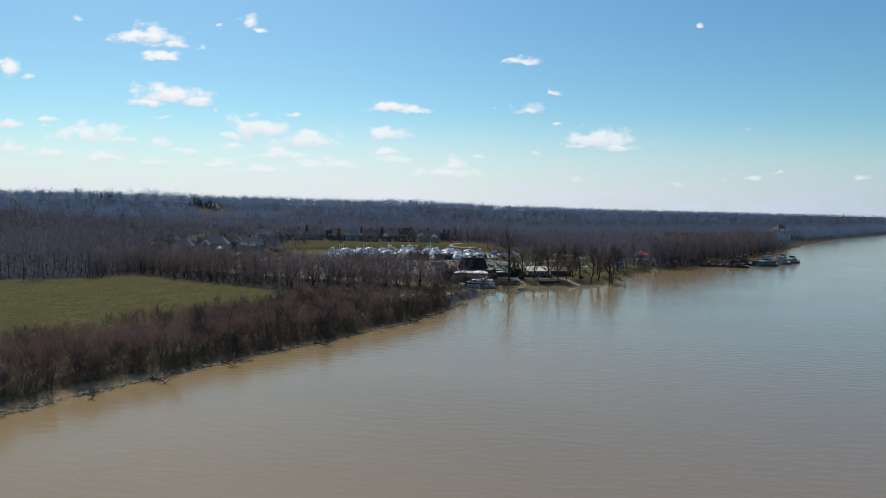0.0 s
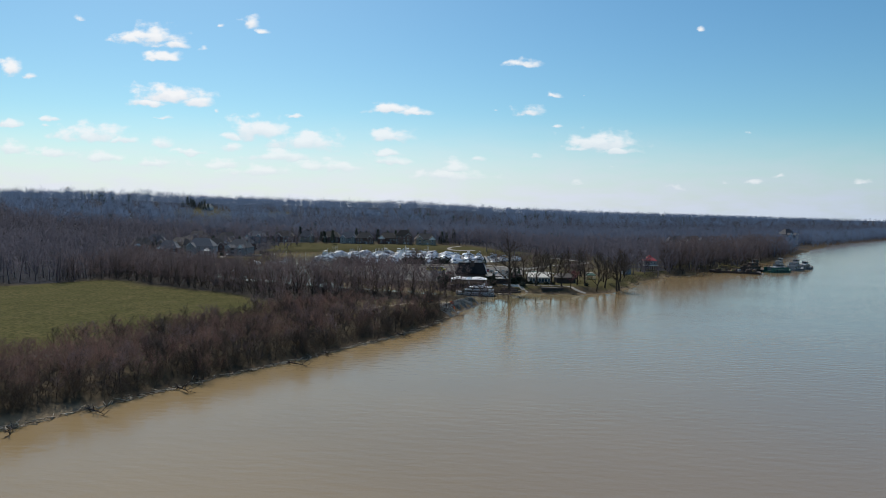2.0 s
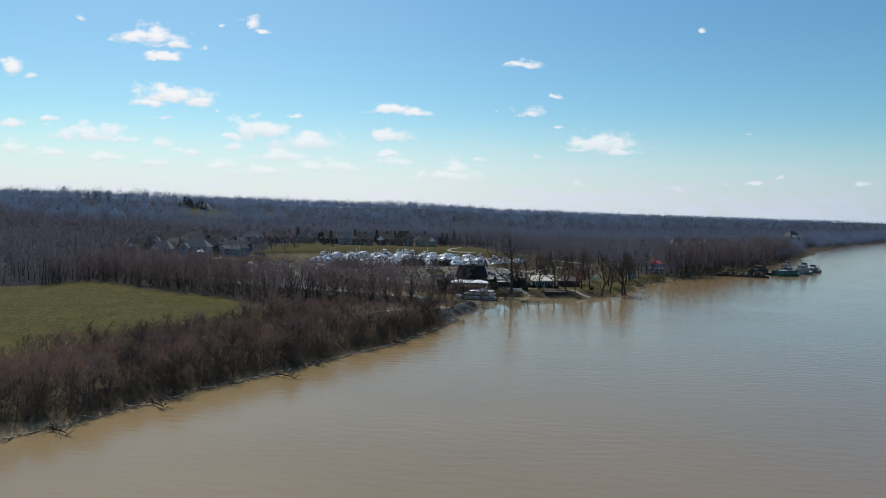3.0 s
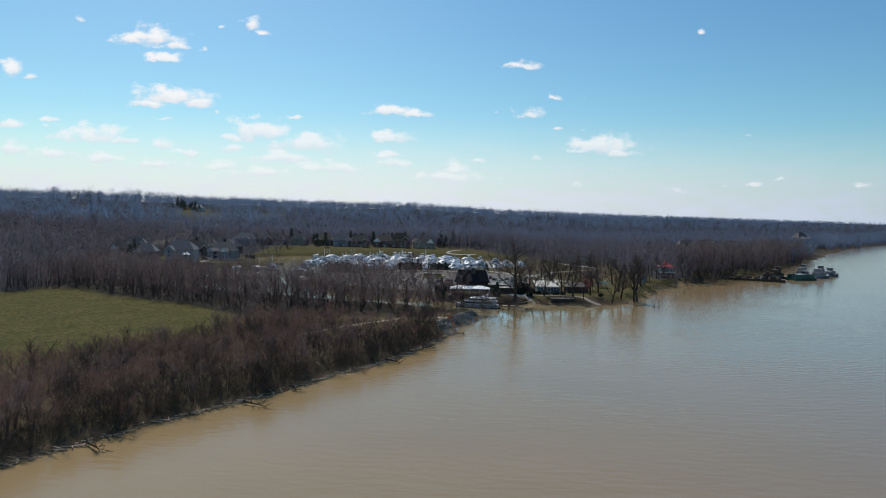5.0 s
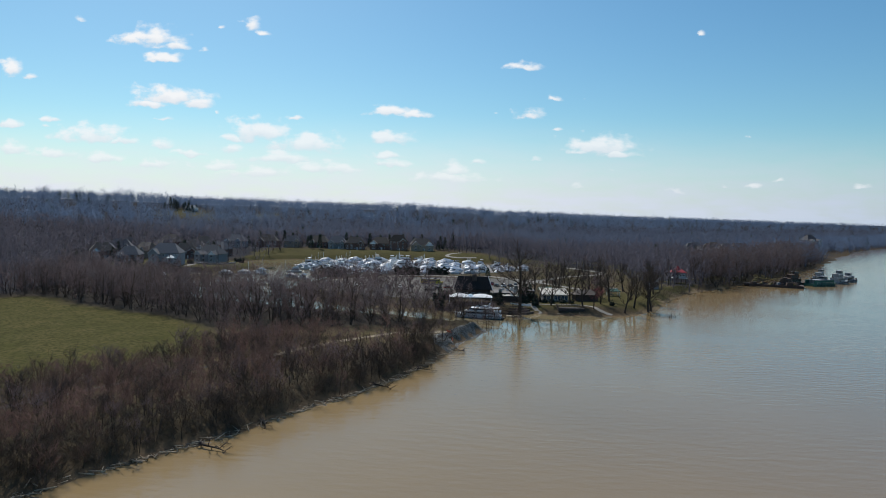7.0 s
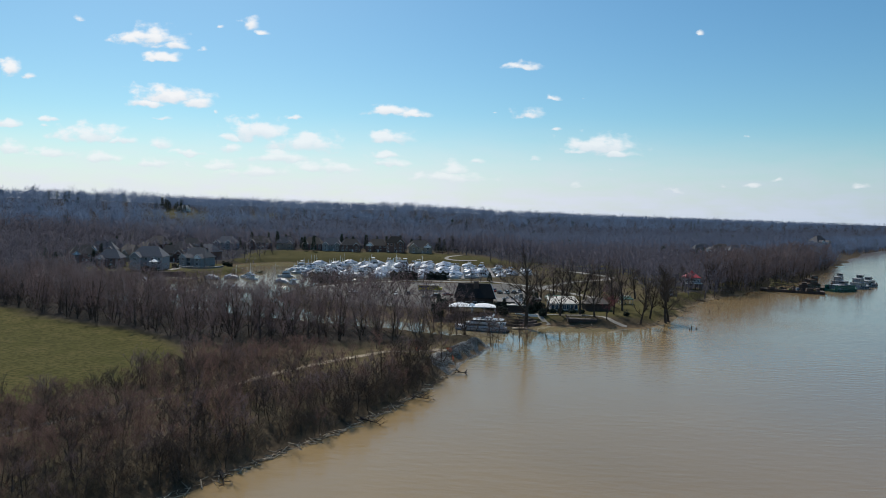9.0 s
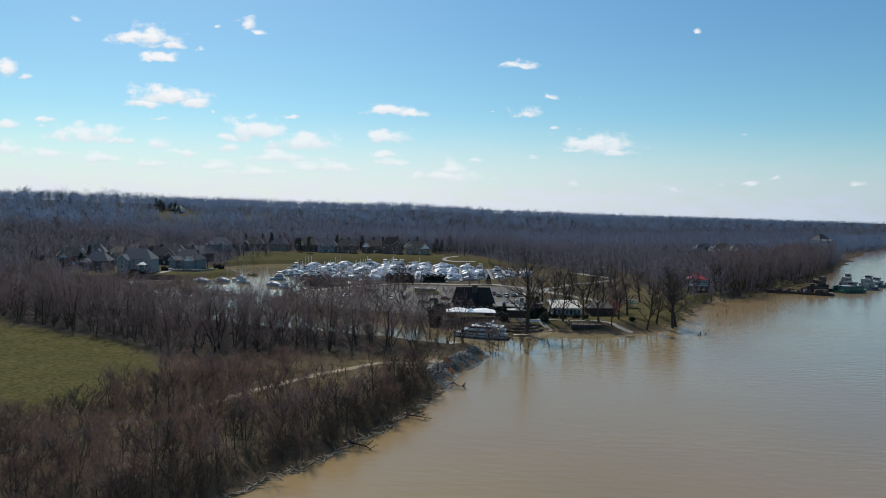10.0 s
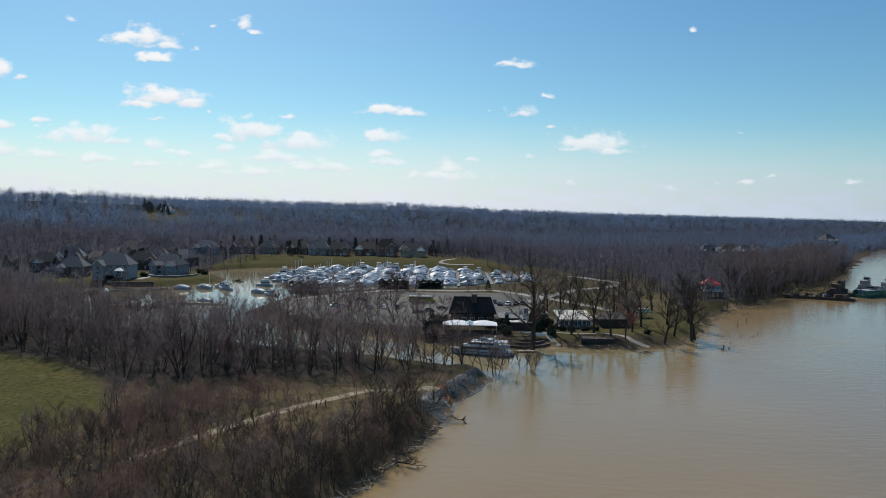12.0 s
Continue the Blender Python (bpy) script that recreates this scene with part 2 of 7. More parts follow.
for spray in (FAR_HAZE_TWIG, SLOPE_HAZE_TWIG, NEAR_WOOD, THICKET, TWIG, RED_TWIG):       # thin sprays let light through both ways
    t = spray.node_tree
    lit, through_light, both = t.nodes["Principled BSDF"], t.nodes.new("ShaderNodeBsdfTranslucent"), t.nodes.new("ShaderNodeMixShader")
    lit.inputs["Specular IOR Level"].default_value = 0.0
    t.links.new(lit.inputs["Base Color"].links[0].from_socket, through_light.inputs["Color"])
    both.inputs[0].default_value = 0.5
    t.links.new(lit.outputs[0], both.inputs[1])
    t.links.new(through_light.outputs[0], both.inputs[2])
    t.links.new(both.outputs[0], t.nodes["Material Output"].inputs["Surface"])
EVERGREEN = material("evergreen_needles", (0.035, 0.055, 0.03), 0.85, (0.02, 0.035, 0.02), 1.5, per_object=0.3)


def ground_material():
    """Bare winter ground: leaf litter, mud at the waterline, grass and painted woodland shade where the attribute says
    so.
    """
    m = bpy.data.materials.new("winter_ground")
    m.use_nodes = True
    t = m.node_tree
    b = t.nodes["Principled BSDF"]
    b.inputs["Roughness"].default_value = 0.95
    b.inputs["Specular IOR Level"].default_value = 0.02
    co = t.nodes.new("ShaderNodeTexCoord")

    def noise_fac(scale, detail=5, lo=0.35, hi=0.65):
        n = t.nodes.new("ShaderNodeTexNoise")
        n.inputs["Scale"].default_value, n.inputs["Detail"].default_value = scale, detail
        t.links.new(co.outputs["Object"], n.inputs["Vector"])
        r = t.nodes.new("ShaderNodeMapRange")
        r.inputs["From Min"].default_value, r.inputs["From Max"].default_value = lo, hi
        t.links.new(n.outputs["Fac"], r.inputs["Value"])
        return r.outputs[0]

    def mixed(fac, a, c):
        n = t.nodes.new("ShaderNodeMix")
        n.data_type = "RGBA"
        for socket, v in ((n.inputs["Factor"], fac), (n.inputs[6], a), (n.inputs[7], c)):
            if isinstance(v, tuple):
                socket.default_value = (*v, 1)
            else:
                t.links.new(v, socket)
        return n.outputs[2]

    litter = mixed(noise_fac(0.9), (0.05, 0.038, 0.026), (0.108, 0.083, 0.055))
    litter = mixed(noise_fac(0.06, 4), litter, (0.062, 0.053, 0.034))
    grass = mixed(noise_fac(0.12, 6, 0.3, 0.7), (0.064, 0.063, 0.021), (0.1, 0.085, 0.034))
    grass = mixed(noise_fac(0.9, 8, 0.42, 0.62), grass, (0.047, 0.047, 0.017))
    mud = mixed(noise_fac(0.5), (0.15, 0.108, 0.067), (0.085, 0.062, 0.041))

    def attribute(name):
        n = t.nodes.new("ShaderNodeAttribute")
        n.attribute_name = name
        return n.outputs["Fac"]

    tan = mixed(noise_fac(0.35, 6), (0.135, 0.105, 0.06), (0.068, 0.058, 0.03))
    # woodland floor colour, darkened for tree shade with some haze blue mixed in
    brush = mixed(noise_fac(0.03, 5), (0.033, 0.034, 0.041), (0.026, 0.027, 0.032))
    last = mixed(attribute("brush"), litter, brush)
    last = mixed(attribute("dry_grass"), last, tan)
    last = mixed(attribute("grass"), last, grass)
    last = mixed(attribute("mud"), last, mud)
    last = mixed(attribute("sand"), last, mixed(noise_fac(0.7), (0.3, 0.225, 0.14), (0.2, 0.148, 0.092)))
    t.links.new(last, b.inputs["Base Color"])
    wet = t.nodes.new("ShaderNodeMapRange")
    wet.inputs["To Min"].default_value, wet.inputs["To Max"].default_value = 0.95, 0.8
    t.links.new(attribute("mud"), wet.inputs["Value"])
    t.links.new(wet.outputs[0], b.inputs["Roughness"])
    n = t.nodes.new("ShaderNodeTexNoise")
    n.inputs["Scale"].default_value, n.inputs["Detail"].default_value = 2.5, 4
    t.links.new(co.outputs["Object"], n.inputs["Vector"])
    bp = t.nodes.new("ShaderNodeBump")
    bp.inputs["Strength"].default_value, bp.inputs["Distance"].default_value = 0.7, 0.15
    t.links.new(n.outputs["Fac"], bp.inputs["Height"])
    t.links.new(bp.outputs[0], b.inputs["Normal"])
    return m


def water_material():
    """Silty river in flood: opaque brown body under a clear, finely rippled surface."""
    m = bpy.data.materials.new("silty_water")
    m.use_nodes = True
    t = m.node_tree
    b = t.nodes["Principled BSDF"]
    b.inputs["Roughness"].default_value = 0.13
    b.inputs["IOR"].default_value = 1.33
    co = t.nodes.new("ShaderNodeTexCoord")
    n = t.nodes.new("ShaderNodeTexNoise")
    n.inputs["Scale"].default_value, n.inputs["Detail"].default_value = 0.012, 4
    t.links.new(co.outputs["Object"], n.inputs["Vector"])
    r = t.nodes.new("ShaderNodeMapRange")
    r.inputs["From Min"].default_value, r.inputs["From Max"].default_value = 0.35, 0.65
    t.links.new(n.outputs["Fac"], r.inputs["Value"])
    mix = t.nodes.new("ShaderNodeMix")
    mix.data_type = "RGBA"
    mix.inputs[6].default_value, mix.inputs[7].default_value = (0.25, 0.176, 0.086, 1), (0.21, 0.151, 0.077, 1)
    t.links.new(r.outputs[0], mix.inputs["Factor"])
    # browner along the banks, greyer towards mid-river
    bank_tone = t.nodes.new("ShaderNodeAttribute")
    bank_tone.attribute_name = "bank_tone"
    deep = t.nodes.new("ShaderNodeMix")
    deep.data_type = "RGBA"
    t.links.new(bank_tone.outputs["Fac"], deep.inputs["Factor"])
    deep.inputs[6].default_value = (0.2, 0.155, 0.108, 1)
    t.links.new(mix.outputs[2], deep.inputs[7])
    scaled = t.nodes.new("ShaderNodeMapping")
    scaled.inputs["Rotation"].default_value = (0, 0, radians(35))
    scaled.inputs["Scale"].default_value = (0.35, 1.0, 1.0)
    t.links.new(co.outputs["Object"], scaled.inputs["Vector"])
    heights = []
    for scale, detail in ((0.6, 5), (0.035, 3)):
        k = t.nodes.new("ShaderNodeTexNoise")
        k.inputs["Scale"].default_value, k.inputs["Detail"].default_value = scale, detail
        t.links.new(scaled.outputs[0], k.inputs["Vector"])
        heights.append(k.outputs["Fac"])
    add = t.nodes.new("ShaderNodeMath")
    add.operation = "MULTIPLY"
    t.links.new(heights[0], add.inputs[0])
    t.links.new(heights[1], add.inputs[1])
    sheen = t.nodes.new("ShaderNodeMapRange")
    sheen.inputs["To Min"].default_value, sheen.inputs["To Max"].default_value = 0.13, 0.075
    bp = t.nodes.new("ShaderNodeBump")
    bp.inputs["Strength"].default_value, bp.inputs["Distance"].default_value = 0.65, 0.28
    calm = t.nodes.new("ShaderNodeAttribute")
    calm.attribute_name = "calm"
    fade = t.nodes.new("ShaderNodeMapRange")
    fade.inputs["To Min"].default_value, fade.inputs["To Max"].default_value = 1.0, 0.12
    t.links.new(calm.outputs["Fac"], fade.inputs["Value"])
    t.links.new(calm.outputs["Fac"], sheen.inputs["Value"])
    t.links.new(sheen.outputs[0], b.inputs["Roughness"])
    soft = t.nodes.new("ShaderNodeMath")
    soft.operation = "MULTIPLY"
    t.links.new(add.outputs[0], soft.inputs[0])
    t.links.new(fade.outputs[0], soft.inputs[1])
    t.links.new(soft.outputs[0], bp.inputs["Height"])
    clear = t.nodes.new("ShaderNodeMix")
    clear.data_type = "RGBA"
    t.links.new(calm.outputs["Fac"], clear.inputs["Factor"])
    t.links.new(deep.outputs[2], clear.inputs[6])
    clear.inputs[7].default_value = (0.2, 0.163, 0.092, 1)
    t.links.new(clear.outputs[2], b.inputs["Base Color"])
    t.links.new(bp.outputs[0], b.inputs["Normal"])
    return m


# ---- the lie of the land ----
NEAR_BANK = [(-900, -1300), (-400, -400), (-165, 0), (-112, 92), (-86, 140), (-77.5, 158), (-69.5, 171.5), (-61.5, 186), (-54, 199), (-42.3, 216), (-35.7, 226.3),
             (-29.8, 237.3), (-21.2, 251.2), (-14.9, 263), (-10.3, 274.2), (-5.2, 287.5), (-2, 300), (-0.3, 309), (4.3, 323), (10.5, 339), (9, 346)]
HARBOUR = [(0, 352), (-20, 362), (-60, 375), (-110, 400), (-165, 430), (-205, 470), (-200, 512), (-188, 527), (-152, 531), (-131, 560),
           (-136, 584), (-163, 612), (-156, 640), (-138, 662), (-60, 678), (-12, 678), (8, 672), (50, 658), (66, 622), (46, 582), (22, 562),
           (0, 538), (-40, 528), (-78, 500), (-86, 450), (-64, 412), (-40, 402), (-15, 392), (-4, 386), (20, 381)]
FAR_BANK = [(30, 387), (51, 383), (70, 386), (88, 406), (102, 440), (118, 469), (136, 493), (160, 518), (189, 556), (232, 606), (293, 693),
            (380, 830), (471, 977), (625, 1170), (900, 1500), (1500, 2350), (2900, 4900), (6000, 4900), (6000, -1300)]
SHORE = np.array(NEAR_BANK + HARBOUR + FAR_BANK, float)
FIELD = np.array([(-700, 40), (-230, 50), (-152, 130), (-114, 190), (-97, 230), (-83, 250), (-71, 268), (-65, 285), (-67, 303), (-77, 318), (-90, 330), (-112, 344), (-140, 358),
                  (-156, 370), (-170, 377), (-215, 333), (-300, 350), (-700, 380)], float)


CLEARINGS = [np.array(p, float) for p in (
    [(-400, 985), (-318, 975), (-300, 1010), (-340, 1075), (-400, 1080)],           # lawn below the white house
    [(-345, 890), (-305, 900), (-296, 940), (-340, 930)],
    [(-300, 1060), (-268, 1070), (-262, 1150), (-298, 1140)],
    [(-262, 868), (-150, 905), (-150, 935), (-270, 896)],
    [(-90, 1380), (40, 1380), (40, 1440), (-90, 1440)])]
HAMLET = np.array([(212, 742), (262, 748), (300, 862), (236, 858), (222, 800)], float)
HOUSE_GAP = np.array([(385, 850), (425, 850), (474, 1000), (466, 1026), (425, 1010)], float)
RIPRAP_LINE = np.array([(-1, 302), (4, 320), (11, 340)], float)


def inside(poly, x, y):
    res = np.zeros(x.shape, bool)
    for (x0, y0), (x1, y1) in zip(poly, np.roll(poly, -1, 0)):
        cross = (y0 > y) != (y1 > y)
        with np.errstate(divide="ignore", invalid="ignore"):
            res ^= cross & (x < (x1 - x0) * (y - y0) / (y1 - y0) + x0)
    return res


def off_line(poly, x, y, closed=True):
    best = np.full(x.shape, 1e9)
    ends = np.roll(poly, -1, 0)
    for i in range(len(poly) - (0 if closed else 1)):
        (x0, y0), (x1, y1) = poly[i], ends[i]
        dx, dy = x1 - x0, y1 - y0
        k = np.clip(((x - x0) * dx + (y - y0) * dy) / (dx * dx + dy * dy), 0, 1)
        best = np.minimum(best, (x - x0 - k * dx) ** 2 + (y - y0 - k * dy) ** 2)
    return np.sqrt(best)


def wobble(x, y, scale, seed=0.0):
    """Smooth, uneven values about -1 to 1."""
    a, c = x / scale + seed, y / scale - 1.7 * seed
    return (np.sin(a + 1.3 * np.sin(c * 0.7 + seed)) + np.sin(1.31 * c + 1.1 * np.sin(a * 0.83)) + 0.6 * np.sin(2.3 * a + 1.9 * c + seed)
            + 0.5 * np.sin(3.9 * a - 3.1 * c)) / 3.1


def ramp(v, a, c):
    k = np.clip((v - a) / (c - a), 0, 1)
    return k * k * (3 - 2 * k)


def shore_distance(x, y):
    """Metres from the waterline: positive on land."""
    d = off_line(SHORE, x, y)
    return np.where(inside(SHORE, x, y), -d, d) + 0.9 * wobble(x, y, 3.1, 2.0) + 1.6 * wobble(x, y, 6.5, 4.0) * ramp(x, 60, 80)


def hill(x, y):
    """The bluff behind the flood plain, its foot running parallel to the river."""
    s = (y - 830 - 0.95 * (x + 200)) / 1.38
    crest = np.interp(x / np.maximum(y, 300), [-0.7, -0.25, 0.1, 0.35, 0.6], [39.5, 37.5, 31, 24, 18])
    return crest * ramp(s, -60, 480) * (1 + 0.10 * wobble(x, y, 130, 1.0)) + 3 * ramp(s, 0, 400) * wobble(x, y, 55, 3.0)


def height(x, y):
    x, y = np.asarray(x, float), np.asarray(y, float)
    d = shore_distance(x, y)
    steep = ramp(off_line(RIPRAP_LINE, x, y, False), 8, 14)        # the armoured bank stands steeper
    z = np.where(d > 0, (3.0 + 0.5 * (1 - steep)) * ramp(d, 0, 5 + 4 * steep) + 0.25 * wobble(x, y, 14, 0.5) * ramp(d, 2, 14), np.maximum(-3.0, 0.28 * d))
    z = z + 3.2 * ramp(y, 664, 714) * ramp(-x, -90, -40) * ramp(d, 2, 20)
    return z + hill(x, y) * ramp(d, 0, 60)


def ground_z(x, y):
    return float(height(np.array([x]), np.array([y]))[0])


def spaced(lo, hi, step, far_lo, far_hi, grow=1.14):
    mid = list(np.arange(lo, hi + step, step))
    for end, sign in ((far_hi, 1), (far_lo, -1)):
        s, v = step, mid[-1] if sign > 0 else mid[0]
        while (v < end) if sign > 0 else (v > end):
            s *= grow
            v += sign * s
            mid.append(v) if sign > 0 else mid.insert(0, v)
    return np.array(mid)


def mesh_from(name, verts, faces, mat, smooth=False, size=None):
    """A mesh from arrays of corners and of equal-sided faces (or a list of such arrays)."""
    me = bpy.data.meshes.new(name)
    verts = np.asarray(verts, np.float32).reshape(-1, 3)
    groups = [np.asarray(f, np.int32) for f in (faces if isinstance(faces, list) else [faces]) if len(f)]
    loops = np.concatenate([f.ravel() for f in groups])
    totals = np.concatenate([np.full(len(f), f.shape[1], np.int32) for f in groups])
    starts = np.concatenate([[0], np.cumsum(totals)[:-1]]).astype(np.int32)
    me.vertices.add(len(verts))
    me.vertices.foreach_set("co", verts.ravel())
    me.loops.add(len(loops))
    me.loops.foreach_set("vertex_index", loops)
    me.polygons.add(len(totals))
    me.polygons.foreach_set("loop_start", starts)
    me.polygons.foreach_set("loop_total", totals)
    if smooth:
        me.polygons.foreach_set("use_smooth", np.ones(len(totals), bool))
    me.materials.append(mat)
    me.update(calc_edges=True)
    return me


def grid_mesh(name, xs, ys, zfun, mat):
    gx, gy = np.meshgrid(xs, ys)
    v = np.stack([gx.ravel(), gy.ravel(), zfun(gx.ravel(), gy.ravel())], 1)
    i = np.arange(len(xs) * len(ys)).reshape(len(ys), len(xs))
    f = np.stack([i[:-1, :-1], i[:-1, 1:], i[1:, 1:], i[1:, :-1]], -1).reshape(-1, 4)
    return mesh_from(name, v, f, mat, smooth=True), v


xs, ys = spaced(-240, 170, 2.8, -4700, 4800), spaced(90, 660, 3.0, -1200, 4800)
ground_mesh, gv = grid_mesh("ground", xs, ys, height, ground_material())
gx, gy = gv[:, 0], gv[:, 1]
gd = shore_distance(gx, gy)
lawns = [np.array(p, float) for p in (
    [(-215, 512), (-150, 526), (-126, 560), (-160, 600), (-230, 590)],              # lawns of the waterside houses
    [(-165, 636), (-60, 674), (50, 668), (34, 694), (-20, 730), (-170, 712)],       # the slope behind the marina
    [(28, 384), (90, 400), (112, 450), (100, 470), (60, 425), (30, 405)],           # riverside park
    [(20, 540), (62, 585), (72, 630), (60, 655), (50, 570)])]
soft_edge = 4 * wobble(gx, gy, 9, 1.0)
grass = np.where(inside(FIELD, gx, gy), 1, -1) * off_line(FIELD, gx, gy)
grass = ramp(grass + soft_edge, -2, 5)
for n_lawn, p in enumerate(lawns + CLEARINGS):
    inner = np.where(inside(p, gx, gy), 1, -1) * off_line(p, gx, gy)
    grass = np.maximum(grass, ramp(inner + soft_edge + 2.0 * wobble(gx, gy, 4, 7.0), -2, 5) * (0.95, 0.8, 0.75, 0.6, 0.7, 0.5, 0.8, 0.35, 0.5)[n_lawn])
rough_ground = ramp(gx, -10, 20) * ramp(gy, 425, 445) * ramp(690 - gy, 0, 20)
grass = np.maximum(grass, rough_ground * 0.75 * ramp(wobble(gx, gy, 8, 6.0) + 0.5 * wobble(gx, gy, 3, 2.0), -0.1, 0.6))
mud = ramp(np.where(gy > 430, 2.2, 3.6) - gd + 1.2 * wobble(gx, gy, 5, 2.0), 0, 2.2) * np.where((gy > 400) & (gx > 60), 0.45, 1.0)
TRACK = np.array([(-3, 314), (-18.6, 314), (-30.5, 301.5), (-46.5, 277), (-54, 265)], float)
dry = ramp(13 + 5 * wobble(gx, gy, 6, 4.0) - off_line(TRACK, gx, gy, False), 0, 7) * ramp(gd, 1, 6)
park = np.array([(16, 384), (90, 400), (125, 490), (100, 520), (40, 440), (20, 410)], float)
dry = np.maximum(dry, ramp(np.where(inside(park, gx, gy), 1, -1) * off_line(park, gx, gy) + soft_edge, -2, 6) * 0.8)
floor_shade = np.maximum(ramp(gy, 735, 790), ramp(-gx, 300, 340))            # tree shade painted into the floor of the woods
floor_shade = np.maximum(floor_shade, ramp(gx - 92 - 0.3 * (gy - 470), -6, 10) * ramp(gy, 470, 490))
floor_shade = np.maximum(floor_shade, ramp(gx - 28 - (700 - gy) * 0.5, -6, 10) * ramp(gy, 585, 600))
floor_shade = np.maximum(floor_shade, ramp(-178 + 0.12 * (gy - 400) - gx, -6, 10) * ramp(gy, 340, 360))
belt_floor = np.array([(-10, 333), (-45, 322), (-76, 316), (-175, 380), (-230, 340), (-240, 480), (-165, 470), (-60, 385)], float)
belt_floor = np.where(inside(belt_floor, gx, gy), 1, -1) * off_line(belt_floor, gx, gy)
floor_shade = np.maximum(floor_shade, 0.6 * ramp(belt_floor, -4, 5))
sand = ramp(4.2 + 0.8 * wobble(gx, gy, 7, 3.0) - gd, 0, 1.2) * ramp(gd, -1.5, 0.2) * ramp(180 - gy, 0, 12) * (gx < -30)
sand = np.maximum(sand, 0.7 * ramp(3.0 + 2.2 * wobble(gx, gy, 6, 5.0) - gd, 0, 1.5) * ramp(gd, -1.5, 0.3) * ramp(gx, 40, 70) * ramp(530 - gy, 0, 20))
# the brush values carry the shade painted under the trees
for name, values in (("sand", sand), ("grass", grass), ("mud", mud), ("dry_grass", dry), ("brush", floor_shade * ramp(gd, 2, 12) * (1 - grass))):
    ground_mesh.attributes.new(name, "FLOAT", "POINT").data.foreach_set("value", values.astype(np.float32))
ground = tagged(new("ground", ground_mesh), "winter floodplain with leaf litter, grass and muddy banks", "ground", kind="structure")

wx, wy = spaced(-240, 200, 10, -4700, 4800, 1.3), spaced(300, 680, 10, -1200, 4800, 1.3)
water_mesh, wv = grid_mesh("water", wx, wy, lambda x, y: 0 * x, water_material())
BASIN = np.array([(4, 322)] + NEAR_BANK[-2:] + HARBOUR + [(30, 387), (62, 384), (58, 366), (34, 345), (16, 326)], float)
calm_in = np.where(inside(BASIN, wv[:, 0], wv[:, 1]), 1, -1) * off_line(BASIN, wv[:, 0], wv[:, 1])
water_mesh.attributes.new("calm", "FLOAT", "POINT").data.foreach_set("value", ramp(calm_in, -14, 4).astype(np.float32))
bank_gap = np.minimum(off_line(np.array(NEAR_BANK, float), wv[:, 0], wv[:, 1], False), off_line(np.array(FAR_BANK[:12], float), wv[:, 0], wv[:, 1], False) * 1.6)
water_mesh.attributes.new("bank_tone", "FLOAT", "POINT").data.foreach_set("value", (1 - ramp(bank_gap + 14 * wobble(wv[:, 0], wv[:, 1], 40, 1.0), 25, 150)).astype(np.float32))
water = tagged(new("water", water_mesh), "wide brown silty river with fine ripples", "river", kind="structure")


# ---- trees ----
def tube(parts, p, q, r0, r1, sides):
    """A tapered stick from p to q."""
    p, q = np.asarray(p, float), np.asarray(q, float)
    d = q - p
    d /= np.linalg.norm(d) + 1e-9
    a = np.cross(d, (0.3, 0.9, 0.1) if abs(d[2]) > 0.8 else (0, 0, 1.0))
    a /= np.linalg.norm(a) + 1e-9
    c = np.cross(d, a)
    k = np.arange(sides) * 2 * math.pi / sides
    ring = np.cos(k)[:, None] * a + np.sin(k)[:, None] * c
    base = sum(len(v) for v, _ in parts)
    v = np.concatenate([p + ring * r0, q + ring * r1])
    i = np.arange(sides)
    j = (i + 1) % sides
    parts.append((v, np.stack([i, j, j + sides, i + sides], 1) + base))


def slivers(rng, starts, ways, lengths, width):
    """Thin twigs: one narrow triangle each."""
    n = len(starts)
    side = np.cross(ways, rng.normal(size=(n, 3)))
    side /= np.linalg.norm(side, axis=1)[:, None] + 1e-9
    w = (width * rng.uniform(0.6, 1.4, n))[:, None]
    v = np.stack([starts - side * w, starts + side * w, starts + ways * lengths[:, None]], 1).reshape(-1, 3)
    return v, np.arange(3 * n).reshape(-1, 3)


def joined(parts):
    return np.concatenate([v for v, _ in parts]), np.concatenate([f for _, f in parts])


